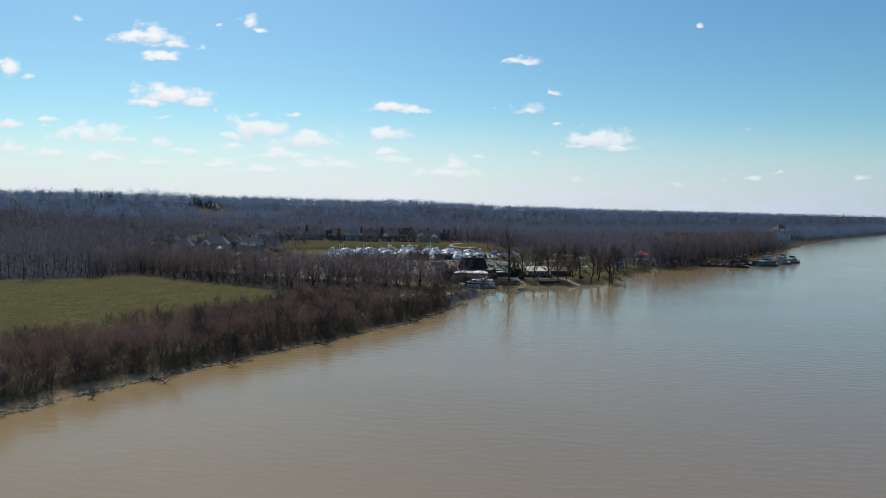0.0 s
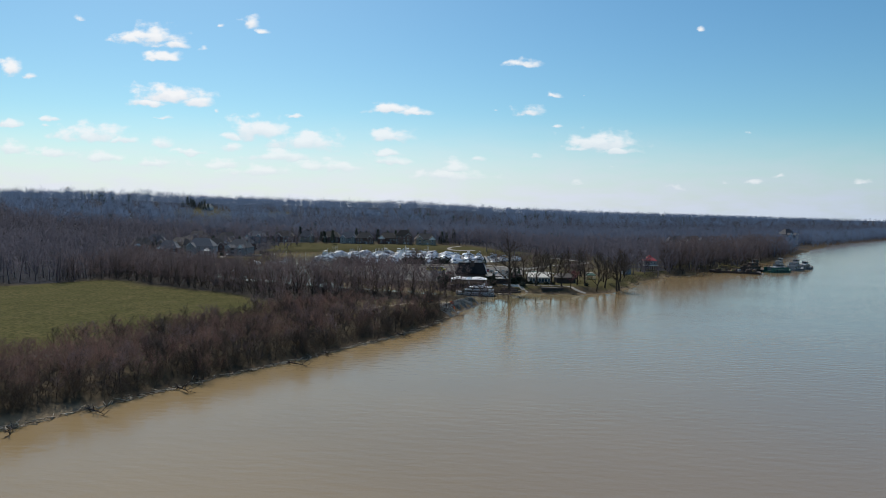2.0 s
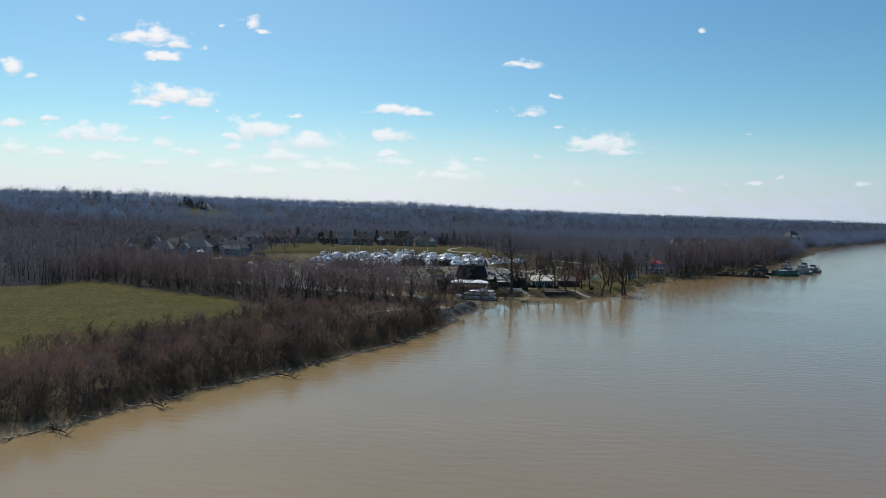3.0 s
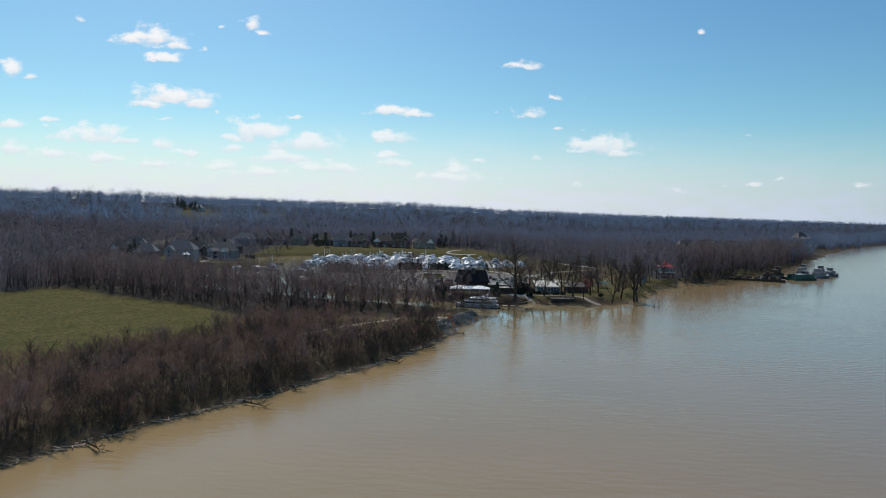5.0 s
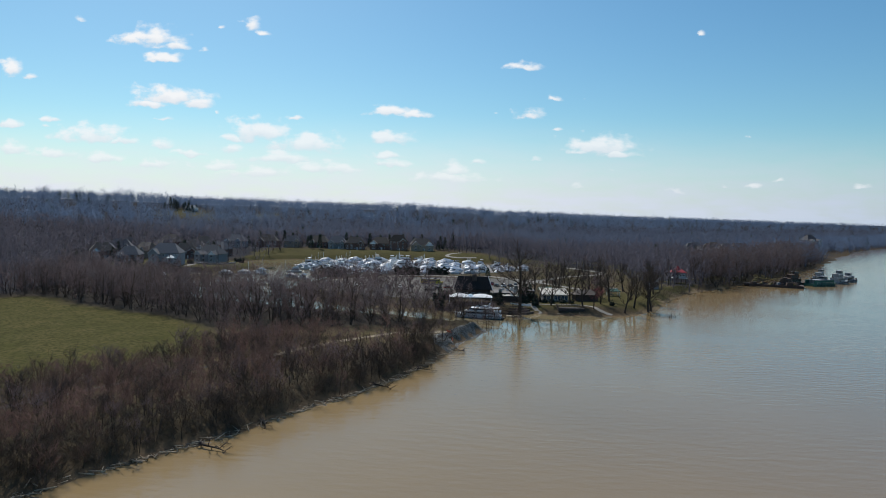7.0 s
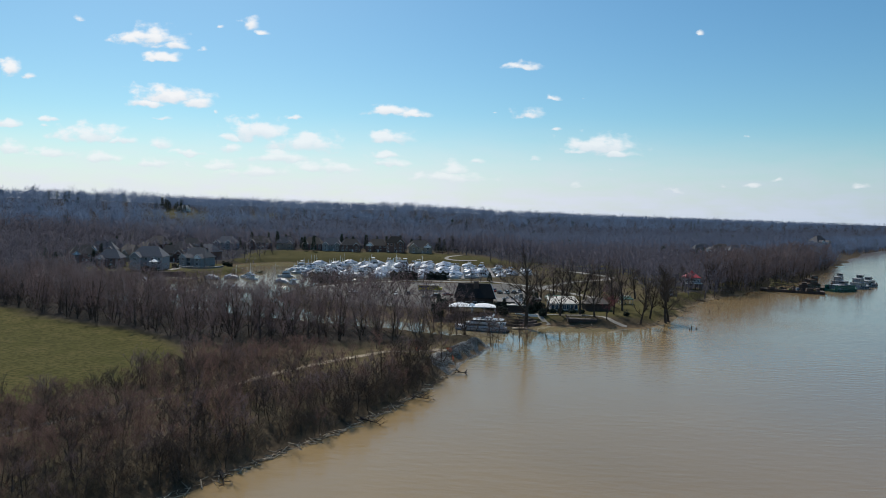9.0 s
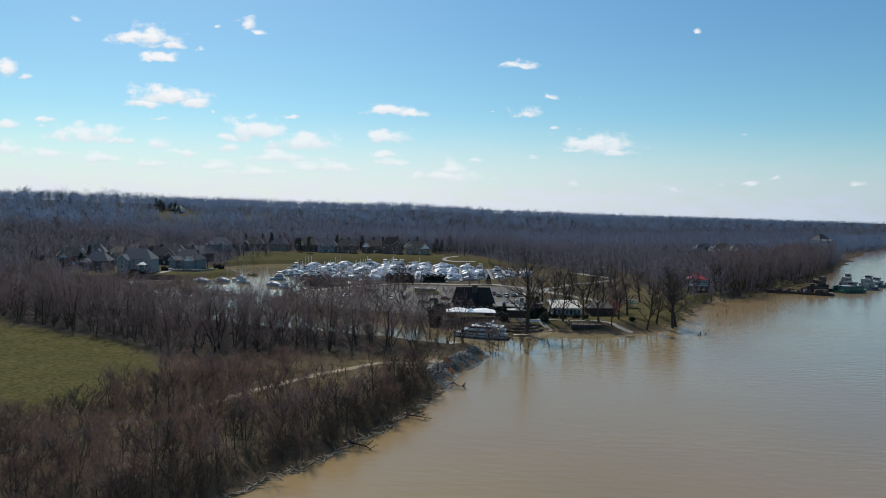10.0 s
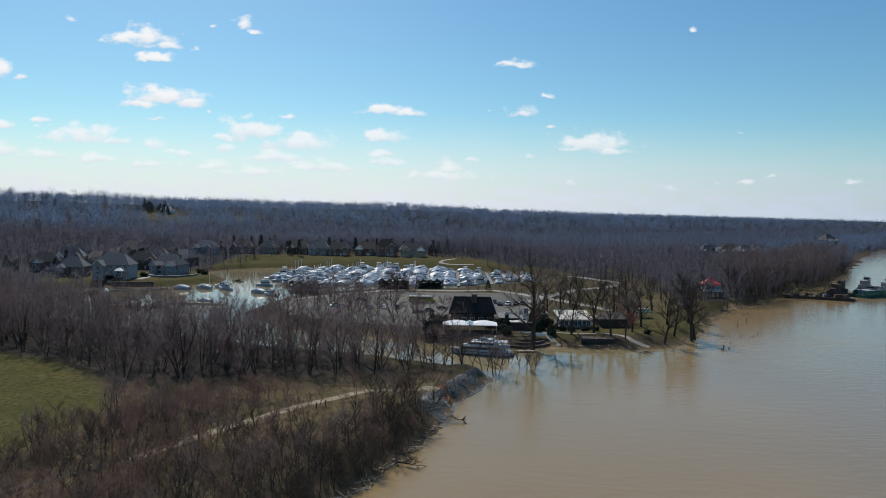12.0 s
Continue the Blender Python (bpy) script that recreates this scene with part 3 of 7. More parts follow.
def bare_tree(seed, tall, spread, clear, limbs, twigs, twig_width, stems=1, sides=(6, 4, 3), steps=(4, 3, 2), girth=0.017, upright=0.12, forks=2, splay=0.36):
    """The wood and the twigs of a leafless tree: bent trunk, limbs that fork, a haze of twigs. sides 0: slivers for wood."""
    rng = np.random.default_rng(seed)
    wood, tips, thin = [], [], []

    def grow(p, d, length, r, level):
        here = np.array(p, float)
        for i in range(steps[level]):
            d = d + rng.normal(0, (0.07, 0.13, 0.16)[level], 3) + (0, 0, (0.02, 0.10, 0.07)[level] + upright * 0.3)
            d /= np.linalg.norm(d)
            nxt = here + d * length / steps[level]
            r1 = r * (1 - (0.75 if level else 0.80) * (i + 1) / steps[level]) + 0.012
            r0 = r * (1 - (0.75 if level else 0.80) * i / steps[level]) + 0.012
            if sides[level]:
                tube(wood, here, nxt, r0, r1, sides[level])
            else:
                thin.append((here, d, length / steps[level], r0))
            here = nxt
            at = (i + 1) / steps[level]
            if level == 0 and at > clear:
                for _ in range(max(1, round(limbs / steps[0] / (1 - clear) * (1 if i < steps[0] - 1 else 1.6)))):
                    a = rng.uniform(0, 2 * math.pi)
                    w = np.array([math.cos(a), math.sin(a), rng.uniform(0.35, 1.1) + upright])
                    back = here - d * rng.uniform(0, length / steps[0] * 0.8)
                    grow(back, w / np.linalg.norm(w), spread * rng.uniform(0.7, 1.15) * (1.15 - 0.45 * at), r1 * 0.62 + 0.01, 1)
            elif level == 1:
                for _ in range(forks):
                    w = d + rng.normal(0, 0.55, 3) + (0, 0, 0.15 + upright)
                    grow(here, w / np.linalg.norm(w), length * rng.uniform(0.35, 0.6), r1 * 0.6 + 0.006, 2)
            if level == 2 or (level == 1 and i == steps[1] - 1):
                tips.append((here, d, length * (0.55 if level == 2 else 0.4)))

    for s in range(stems):
        a = rng.uniform(0, 2 * math.pi)
        lean = rng.uniform(0.0, 0.07) if stems == 1 else rng.uniform(0.08, splay)
        w = np.array([math.cos(a) * lean, math.sin(a) * lean, 1.0])
        off = 0.0 if stems == 1 else rng.uniform(0.1, 0.7)
        grow((off * math.cos(a), off * math.sin(a), -0.4), w / np.linalg.norm(w), tall * rng.uniform(0.72, 0.9 if stems > 1 else 0.8),
             tall * girth / math.sqrt(stems) + 0.02, 0)
    pick = rng.integers(0, len(tips), twigs)
    p0 = np.array([tips[k][0] for k in pick])
    dd = np.array([tips[k][1] for k in pick]) + rng.normal(0, 0.5, (twigs, 3)) + (0, 0, 2.2 * upright)
    dd /= np.linalg.norm(dd, axis=1)[:, None]
    ln = np.array([tips[k][2] for k in pick]) * rng.uniform(0.6, 1.9, twigs)
    p0 = p0 - np.array([tips[k][1] for k in pick]) * (ln * rng.uniform(0, 0.9, twigs))[:, None]
    tv, tf = slivers(rng, p0, dd, ln, twig_width)
    if thin:
        sv, sf = slivers(rng, np.array([k[0] for k in thin]), np.array([k[1] for k in thin]), np.array([k[2] * 1.15 for k in thin]),
                         float(np.mean([k[3] for k in thin])) * 0.6)
        tv, tf = np.concatenate([tv, sv]), np.concatenate([tf, sf + len(tv)])
    return joined(wood), (tv, tf)


def tree_meshes(name, arrays, twig_mat):
    (wv, wf), (tv, tf) = arrays
    return mesh_from(name + "_wood", wv, wf, BARK, smooth=True), mesh_from(name + "_twigs", tv, tf, twig_mat)


def plant_tree(name, meshes, x, y, size, turn, label, category, group, lean=0.0):
    """A tree as one thing: an Empty at its foot with trunk and crown."""
    root = new(name)
    root.matrix_world = pose(x, y, ground_z(x, y), lean, 0, turn) @ Matrix.Diagonal((size, size, size, 1))
    for part_name, me in zip(("trunk", "crown"), meshes):
        ob = new(part_name, me)
        ob.parent = root
    return tagged(root, label, category, group)


def scattered(rng, n, x0, x1, y0, y1, keep):
    """About n places in a rectangle for which keep(x, y) holds."""
    x, y = rng.uniform(x0, x1, n), rng.uniform(y0, y1, n)
    k = keep(x, y)
    return x[k], y[k]


def spread_out(x, y, gap):
    """Drops places closer than gap to one before."""
    cells, kept = {}, []
    for i in range(len(x)):
        c = (int(x[i] // gap), int(y[i] // gap))
        near = [k for a in (-1, 0, 1) for e in (-1, 0, 1) for k in cells.get((c[0] + a, c[1] + e), ())]
        if all((x[i] - x[k]) ** 2 + (y[i] - y[k]) ** 2 > gap * gap for k in near):
            cells.setdefault(c, []).append(i)
            kept.append(i)
    return x[kept], y[kept]


def strewn(name, templates, x, y, rng, smin, smax, mats, label, category, sink=0.1):
    """Many plants as one mesh of each template's wood and twigs, turned and scaled at random."""
    z = height(x, y) - sink
    verts, faces, base = [], [], 0
    which = rng.integers(0, len(templates), len(x))
    for k, (v, f) in enumerate(templates):
        m = np.nonzero(which == k)[0]
        if not len(m):
            continue
        a, s = rng.uniform(0, 2 * math.pi, len(m)), rng.uniform(smin, smax, len(m))
        tall = s * rng.uniform(0.85, 1.15, len(m))
        c, sn = np.cos(a) * s, np.sin(a) * s
        out = np.stack([c[:, None] * v[:, 0] - sn[:, None] * v[:, 1] + x[m][:, None],
                        sn[:, None] * v[:, 0] + c[:, None] * v[:, 1] + y[m][:, None],
                        tall[:, None] * v[:, 2] + z[m][:, None]], -1)
        verts.append(out.reshape(-1, 3))
        faces.append((f[None] + (np.arange(len(m)) * len(v))[:, None, None] + base).reshape(-1, f.shape[1]))
        base += len(m) * len(v)
    return tagged(new(name, mesh_from(name, np.concatenate(verts), faces, mats)), label, category, kind="stuff")


def flat_template(arrays):
    """Wood and twigs of one plant as triangles."""
    (wv, wf), (tv, tf) = arrays
    tri = np.concatenate([wf[:, [0, 1, 2]], wf[:, [0, 2, 3]]])
    return np.concatenate([wv, tv]), np.concatenate([tri, tf + len(wv)])


def far_tree(seed, tall=15.0, wide=8.0, sprays=56, width=0.15):
    """A leafless tree seen from afar: trunk and a rounded, ragged crown of thin upswept sprays."""
    rng = np.random.default_rng(seed)
    parts = []
    tube(parts, (0, 0, -1), (0.3, 0.1, tall * 0.6), 0.28, 0.12, 3)
    wv, wf = joined(parts)
    d = rng.normal(size=(sprays, 3))
    d /= np.linalg.norm(d, axis=1)[:, None]
    c = d * (wide / 2, wide / 2, tall * 0.43) * (rng.uniform(0.1, 1.0, sprays) ** 0.4)[:, None] + (0, 0, tall * 0.55)
    way = d * (1, 1, 0.4) + rng.normal(0, 0.35, (sprays, 3)) + (0, 0, 0.75)
    way /= np.linalg.norm(way, axis=1)[:, None]
    tv, tf = slivers(rng, c - way * 1.2, way, rng.uniform(2.2, 4.2, sprays), width)
    return flat_template(((wv, wf), (tv, tf)))


rng = np.random.default_rng(11)
TALL = [tree_meshes("tall_tree", bare_tree(20 + k, 15.2 + k % 3, 5.4, 0.18, 9 - 2 * (k % 3), 1150, 0.018, (1, 2, 3)[k % 3], (5, 3, 0), (4, 3, 2), 0.012, 0.05, 2, 0.36), TWIG if k % 2 else RED_TWIG)
        for k in range(9)]
BIG = [tree_meshes("big_tree", bare_tree(40 + k, 20.0, 7.4, 0.34, 10, 1700, 0.018, sides=(8, 5, 3), girth=0.029, upright=0.03), DARK_TWIG) for k in range(4)]
MAPLE = tree_meshes("maple_tree", bare_tree(47, 14.0, 5.6, 0.28, 10, 1700, 0.024, sides=(7, 4, 3), girth=0.024, upright=0.06), MAPLE_TWIG)
ROUND = [tree_meshes("round_tree", bare_tree(70 + k, 6.4, 3.4, 0.15, 9, 1000, 0.024, 1 + k % 2, (5, 3, 0), (4, 2, 2), 0.012, 0.06), RED_TWIG) for k in range(3)]
YOUNG = [tree_meshes("young_tree", bare_tree(60 + k, 8.2, 3.1, 0.25, 7, 800, 0.012, 1 + k % 3, (5, 3, 0), (4, 3, 2), 0.012, 0.05), (DARK_TWIG, RED_TWIG)[k % 2]) for k in range(6)]
SHRUB = [flat_template(bare_tree(80 + k, 4.6, 2.4, 0.1, 4, 640, 0.0115, 5, (3, 0, 0), (2, 2, 1), 0.005, 0.02, 2, 0.95)) for k in range(6)]
SCRUB = [bare_tree(180 + k, 3.6, 1.8, 0.05, 3, 150, 0.016, 4, (3, 0, 0), (2, 1, 1), 0.004, 0.05, 1, 0.8)[1] for k in range(6)]
LANK = [bare_tree(90 + k, 6.6, 2.5, 0.2, 6, 960, 0.0125, 2 + k % 3, (3, 0, 0), (3, 2, 1), 0.007, 0.07, 2, 0.3) for k in range(6)]
LANK_WOOD = [(v, np.concatenate([f[:, [0, 1, 2]], f[:, [0, 2, 3]]])) for (v, f), _ in LANK]
LANK_TWIG = [t for _, t in LANK]
WOOD = [flat_template(bare_tree(100 + k, 16.0, 5.4, 0.25, 5, 125, 0.14, sides=(3, 0, 0), steps=(3, 2, 1), upright=0.05)) for k in range(5)]
FAR = [far_tree(120 + k, 12 + 0.7 * k, 8.5 + 0.7 * k) for k in range(6)]

PATH_LINE = np.array([(-3.5, 314), (-12, 314.6), (-18.6, 314), (-24, 308), (-30.5, 301.5), (-36, 293.5), (-41.5, 285.5), (-46.5, 277), (-50.5, 269), (-58, 261), (-68, 246), (-80, 226), (-92, 209), (-106, 202)], float)


def in_field(x, y, margin=0.0):
    return (inside(FIELD, x, y)) & (off_line(FIELD, x, y) > -margin) | (off_line(FIELD, x, y) < margin)


# thicket between the river and the field
def thicket_keep(x, y):
    d = shore_distance(x, y)
    return (d > np.where(y < 175, 5.0, 2.4)) & (~in_field(x, y, 0.5)) & (y < 317 + 0.25 * (x + 0)) & (off_line(PATH_LINE, x, y, False) > 1.7) & (x < -3)


tx, ty = spread_out(*scattered(rng, 16000, -215, -2, 60, 318, thicket_keep), 1.75)
td = shore_distance(tx, ty)
beside = (tx > np.interp(ty, [258, 277, 290, 301, 308, 314], [-58, -46.5, -38.5, -30.5, -24, -14])) & (ty > 281)
open_strip = beside & (td > 11) | (off_line(PATH_LINE, tx, ty, False) < np.where(ty > 283, 5, 1.8))
aside = -tx > 0.66 * (ty - 8) + 8
keep = (~aside | (rng.uniform(0, 1, len(tx)) < 0.3)) & (~open_strip | (rng.uniform(0, 1, len(tx)) < 0.09)) 
tx, ty, td = tx[keep], ty[keep], td[keep]
near = (ty > 210) & (ty < 300) & (rng.uniform(0, 1, len(tx)) < 0.2) | (td < 14) & (ty > 130) & (rng.uniform(0, 1, len(tx)) < 0.3)
single = rng.permutation(np.nonzero(near)[0])[:290]
rest = np.setdiff1d(np.arange(len(tx)), single)
low = rest[(td[rest] < 7) & (rng.uniform(0, 1, len(rest)) < 0.8) | (rng.uniform(0, 1, len(rest)) < 0.12)]
strewn("bank_shrubs", SHRUB, tx[low], ty[low], rng, 0.75, 1.25, DARK_BRUSH, "rounded leafless shrubs crowding the riverbank", "shrubs")
rest = np.setdiff1d(rest, low)
tall_rng = np.random.default_rng(5)
strewn("thicket_trunks", LANK_WOOD, tx[rest], ty[rest], tall_rng, 0.56, 0.94, DARK_BRUSH, "slender dark trunks of the riverbank thicket", "thicket")
tall_rng = np.random.default_rng(5)
strewn("riverside_thicket", LANK_TWIG, tx[rest], ty[rest], tall_rng, 0.56, 0.94, THICKET, "dense hazy reddish-brown twigs of leafless saplings", "thicket")
qx, qy = spread_out(*scattered(rng, 9000, -120, 0, 90, 304, lambda x, y: (np.abs(shore_distance(x, y) - np.where(y < 174, 6.4, 3.4)) < 2.0)), 1.35)
strewn("bank_brush", SHRUB, qx, qy, rng, 0.4, 0.8, DARK_BRUSH, "tangled dark leafless brush overhanging the waterline", "brush")
mx, my = spread_out(*scattered(rng, 4000, -125, -4, 90, 296, lambda x, y: (np.abs(shore_distance(x, y) - 7.5) < 2.0) & (off_line(PATH_LINE, x, y, False) > 3) & (wobble(x, y, 9, 3.0) > -0.4)), 1.6)
strewn("bank_bushes", SHRUB, mx, my, rng, 0.6, 1.0, DARK_BRUSH, "dense dark leafless bushes along the top of the bank", "bushes")
sx, sy = spread_out(*scattered(rng, 3000, -62, -6, 258, 316, lambda x, y: thicket_keep(x, y) & (shore_distance(x, y) > 9) & (wobble(x, y, 6, 1.0) > -0.45)), 1.5)
strewn("track_scrub", SCRUB, sx, sy, rng, 0.15, 0.5, PALE_SCRUB, "low pale brown scrub beside the gravel track", "scrub")
for k in single:
    plant_tree("sapling", YOUNG[rng.integers(len(YOUNG))], tx[k], ty[k], rng.uniform(0.6, 0.95), rng.uniform(0, 360),
               "young leafless tree with thin brown branches on the riverbank", "tree", "saplings on the riverbank")


# the belt of taller trees between field and inlet
def belt_keep(x, y):
    d = shore_distance(x, y)
    return (d > 2.5) & (~in_field(x, y, 2.0)) & (y > 322 + 0.1 * x) & (y < 470) & (x > -190) & (off_line(PATH_LINE, x, y, False) > 5) & (inside(
        np.array([(6, 343), (-10, 333), (-45, 322), (-76, 316), (-175, 372), (-230, 330), (-240, 480), (-165, 470), (-60, 385)], float), x, y))


bx, by = spread_out(*scattered(rng, 9000, -190, 8, 320, 470, belt_keep), 4.5)
for k in range(min(300, len(bx))):
    plant_tree("tall_tree", TALL[rng.integers(len(TALL))], bx[k], by[k], rng.uniform(0.72, 1.08), rng.uniform(0, 360),
               "tall leafless tree with dark trunk beside the inlet", "tree", "trees between field and inlet", rng.uniform(-3, 3))


ex, ey = spread_out(*scattered(rng, 12000, -340, 6, 314, 400, lambda x, y: (shore_distance(x, y) > 2) & ~in_field(x, y, 0.8) & (off_line(PATH_LINE, x, y, False) > 3.5)
                              & ((off_line(FIELD, x, y) < np.where(x < -165, 16, 6.5)) & (y > 316) | (y < 338) & (y > 317) & (x > -62))), 2.9)
strewn("belt_understorey", SCRUB, ex, ey, rng, 0.5, 1.0, DARK_BRUSH, "low dark brush at the foot of the tree belt", "brush")
zx, zy = spread_out(*scattered(rng, 900, -12, 20, 383, 396, lambda x, y: shore_distance(x, y) > -3), 1.6)
strewn("terrace_brush", SCRUB, zx, zy, rng, 0.5, 0.9, DARK_BRUSH, "brown tangled brush on the bank below the terrace", "brush")
ROAD_LINE = np.array([(30, 470), (48, 500), (66, 530), (90, 552), (96, 572), (84, 596), (60, 668), (40, 690), (10, 705), (-8, 716)], float)


# woods to the west, on the right bank and up the bluff
def wood_keep(x, y):
    d = shore_distance(x, y)
    seen = np.abs(x) < 0.72 * y + 30
    west = (x < -178 + 0.12 * (y - 400)) & (y > 335) & (y < 900) & ~((x > -290) & (y > 515)) & (~in_field(x, y, 3)) & seen
    right = (d > 1.5) & (x > 92 + 0.3 * (y - 470)) & (y > 470) & (y < 900) & (x < 430)
    loop = (d > 1.5) & (x > 104) & (y > 515) & (y < 900)
    back = (d > 6) & (y > 752) & (x > -330)
    behind = (d > 5) & (x > 10 + (690 - y) * 0.62) & (y > 585) & ((x > 22) | (y < 676) | (y > 716)) & (off_line(ROAD_LINE, x, y, False) > 6)
    houses = (x > -300) & (x < -140) & (y > 585) & (y < 760) & (rng.uniform(0, 1, len(x)) < 0.25)
    open_ground = inside(HAMLET, x, y) | inside(HOUSE_GAP, x, y)
    return (west | right | loop | back | behind | houses) & ~open_ground & (y < 810)


fx, fy = spread_out(*scattered(rng, 16000, -620, 430, 330, 900, wood_keep), 5.4)
fk = rng.permutation(len(fx))[:2700]
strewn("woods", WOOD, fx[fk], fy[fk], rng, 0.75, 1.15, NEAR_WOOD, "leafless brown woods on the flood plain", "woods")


def bluff_keep(x, y):
    d = shore_distance(x, y)
    for p in CLEARINGS + [HAMLET, HOUSE_GAP]:
        d = np.where(inside(p, x, y), -1, d)
    clear = wobble(x, y, 70, 5.0) + 0.6 * wobble(x, y, 31, 9.0)
    return (d > 8) & ((y > 790) | (x < -560) & (y > 300)) & (np.abs(x) < 0.85 * y + 60) & (y - 830 - 0.95 * (x + 200) < 1250) & (clear < 1.05)


n = 60000
far_r = 800 + 3300 * rng.uniform(0, 1, n) ** 1.5
far_a = rng.uniform(-0.68, 0.66, n)
hx, hy = far_r * np.sin(far_a), far_r * np.cos(far_a)
k = bluff_keep(hx, hy)
hx, hy = hx[k], hy[k]
hx, hy = hx[:10800], hy[:10800]
up = (hy - 830 - 0.95 * (hx + 200)) / 1.38 + 40 * wobble(hx, hy, 60, 2.0)
foot = up < 140
strewn("slope_woods", FAR, hx[foot], hy[foot], rng, 0.95, 1.3, SLOPE_HAZE_TWIG, "leafless blue-hazed woods on the foot of the bluff", "woods", 0.5)
strewn("bluff_woods", FAR, hx[~foot], hy[~foot], rng, 0.95, 1.3, FAR_HAZE_TWIG, "distant leafless woods covering the bluff", "woods", 0.5)
PINE = [far_tree(140 + k, 11 + k, 4.2, 46, 0.3) for k in range(3)]
ev = rng.permutation(len(hx))
ev = ev[(wobble(hx[ev], hy[ev], 90, 7.0) > 0.25) & (hx[ev] < 900)][:190]
strewn("bluff_evergreens", PINE, hx[ev] + 3, hy[ev], rng, 0.8, 1.4, EVERGREEN, "dark scattered evergreens among the bluff woods", "woods", 0.3)


# tall trees and brush along the far bank
def far_bank_keep(x, y):
    d = shore_distance(x, y)
    return (d > 2) & (d < 34) & (x > 143) & (y > 512)


cx, cy = spread_out(*scattered(rng, 9000, 120, 330, 490, 760, far_bank_keep), 6.2)
for k in range(min(150, len(cx))):
    plant_tree("riverbank_tree", TALL[rng.integers(len(TALL))], cx[k], cy[k], rng.uniform(1.0, 1.45), rng.uniform(0, 360),
               "tall leafless tree crowding the far riverbank", "tree", "trees on the far riverbank", rng.uniform(-3, 3))
ux, uy = spread_out(*scattered(rng, 9000, 66, 310, 384, 720, lambda x, y: (np.abs(shore_distance(x, y) - 2.6) < 3.0) & ((y > 440) | (wobble(x, y, 5, 2.0) > 0.1))), 2.3)
strewn("far_bank_brush", SCRUB, ux, uy, rng, 0.5, 1.15, DARK_BRUSH, "low leafless brush along the far bank", "brush")
gx2, gy2 = spread_out(*scattered(rng, 30000, 250, 1000, 700, 1700, lambda x, y: (shore_distance(x, y) > 2) & (shore_distance(x, y) < 70) & ~inside(HOUSE_GAP, x, y)), 8.0)
strewn("far_shore_trees", FAR, gx2, gy2, rng, 0.9, 1.4, FAR_HAZE_TWIG, "distant leafless trees lining the far shore", "woods", 0.3)


# ---- building things ----
class Geo:
    """Corners and faces gathered for one mesh."""

    def __init__(self):
        self.v, self.f = [], []

    def add(self, verts, faces):
        b = len(self.v)
        self.v += [tuple(p) for p in verts]
        self.f += [tuple(i + b for i in face) for face in faces]
        return self

    def box(self, cx, cy, z0, sx, sy, sz, turn=0.0, top=1.0):
        """A block standing at z0; top: how much its upper face is drawn in."""
        c, s = math.cos(radians(turn)), math.sin(radians(turn))
        v = []
        for z, k in ((z0, 1.0), (z0 + sz, top)):
            for a, e in ((-1, -1), (1, -1), (1, 1), (-1, 1)):
                x, y = a * sx / 2 * k, e * sy / 2 * k
                v.append((cx + c * x - s * y, cy + s * x + c * y, z))
        return self.add(v, [(3, 2, 1, 0), (4, 5, 6, 7), (0, 1, 5, 4), (1, 2, 6, 5), (2, 3, 7, 6), (3, 0, 4, 7)])

    def hip(self, cx, cy, z0, sx, sy, rise, ridge, thick=0.25):
        """A hipped or gabled roof with a fascia; ridge: its length along the longer side."""
        v = [(cx + a * sx / 2, cy + e * sy / 2, z) for z in (z0, z0 + thick) for a, e in ((-1, -1), (1, -1), (1, 1), (-1, 1))]
        if sx >= sy:
            v += [(cx - ridge / 2, cy, z0 + rise), (cx + ridge / 2, cy, z0 + rise)]
            f = [(4, 5, 9, 8), (6, 7, 8, 9), (5, 6, 9), (7, 4, 8)]
        else:
            v += [(cx, cy - ridge / 2, z0 + rise), (cx, cy + ridge / 2, z0 + rise)]
            f = [(4, 5, 8), (5, 6, 9, 8), (6, 7, 9), (7, 4, 8, 9)]
        return self.add(v, f + [(3, 2, 1, 0), (0, 1, 5, 4), (1, 2, 6, 5), (2, 3, 7, 6), (3, 0, 4, 7)])

    def stick(self, p, q, r0, r1=None, sides=6):
        parts = []
        tube(parts, p, q, r0, r0 if r1 is None else r1, sides)
        v, f = parts[0]
        faces = [tuple(k) for k in f.tolist()] + [tuple(range(sides))[::-1], tuple(range(sides, 2 * sides))]
        return self.add(v.tolist(), faces)

    def loft(self, sections, close=True):
        """Skin over rings of equally many corners."""
        n = len(sections[0])
        v = [p for s in sections for p in s]
        f = [(k * n + i, k * n + (i + 1) % n, (k + 1) * n + (i + 1) % n, (k + 1) * n + i) for k in range(len(sections) - 1) for i in range(n)]
        if close:
            f += [tuple(range(n))[::-1], tuple(range((len(sections) - 1) * n, len(sections) * n))]
        return self.add(v, f)

    def mesh(self, name, mat, smooth=False):
        me = bpy.data.meshes.new(name)
        me.from_pydata(self.v, [], self.f)
        me.materials.append(mat)
        bm = bmesh.new()
        bm.from_mesh(me)
        bmesh.ops.recalc_face_normals(bm, faces=bm.faces)
        bm.to_mesh(me)
        bm.free()
        if smooth:
            me.shade_smooth()
        return me


def thing(name, m, label, category, group=""):
    root = new(name)
    root.matrix_world = m
    return tagged(root, label, category, group)


def part(name, geo, mat, parent, label="", smooth=False, at=None):
    ob = new(name, geo.mesh(name, mat, smooth) if isinstance(geo, Geo) else geo)
    ob.parent = parent
    if at is not None:
        ob.matrix_basis = at
    return tagged(ob, label)


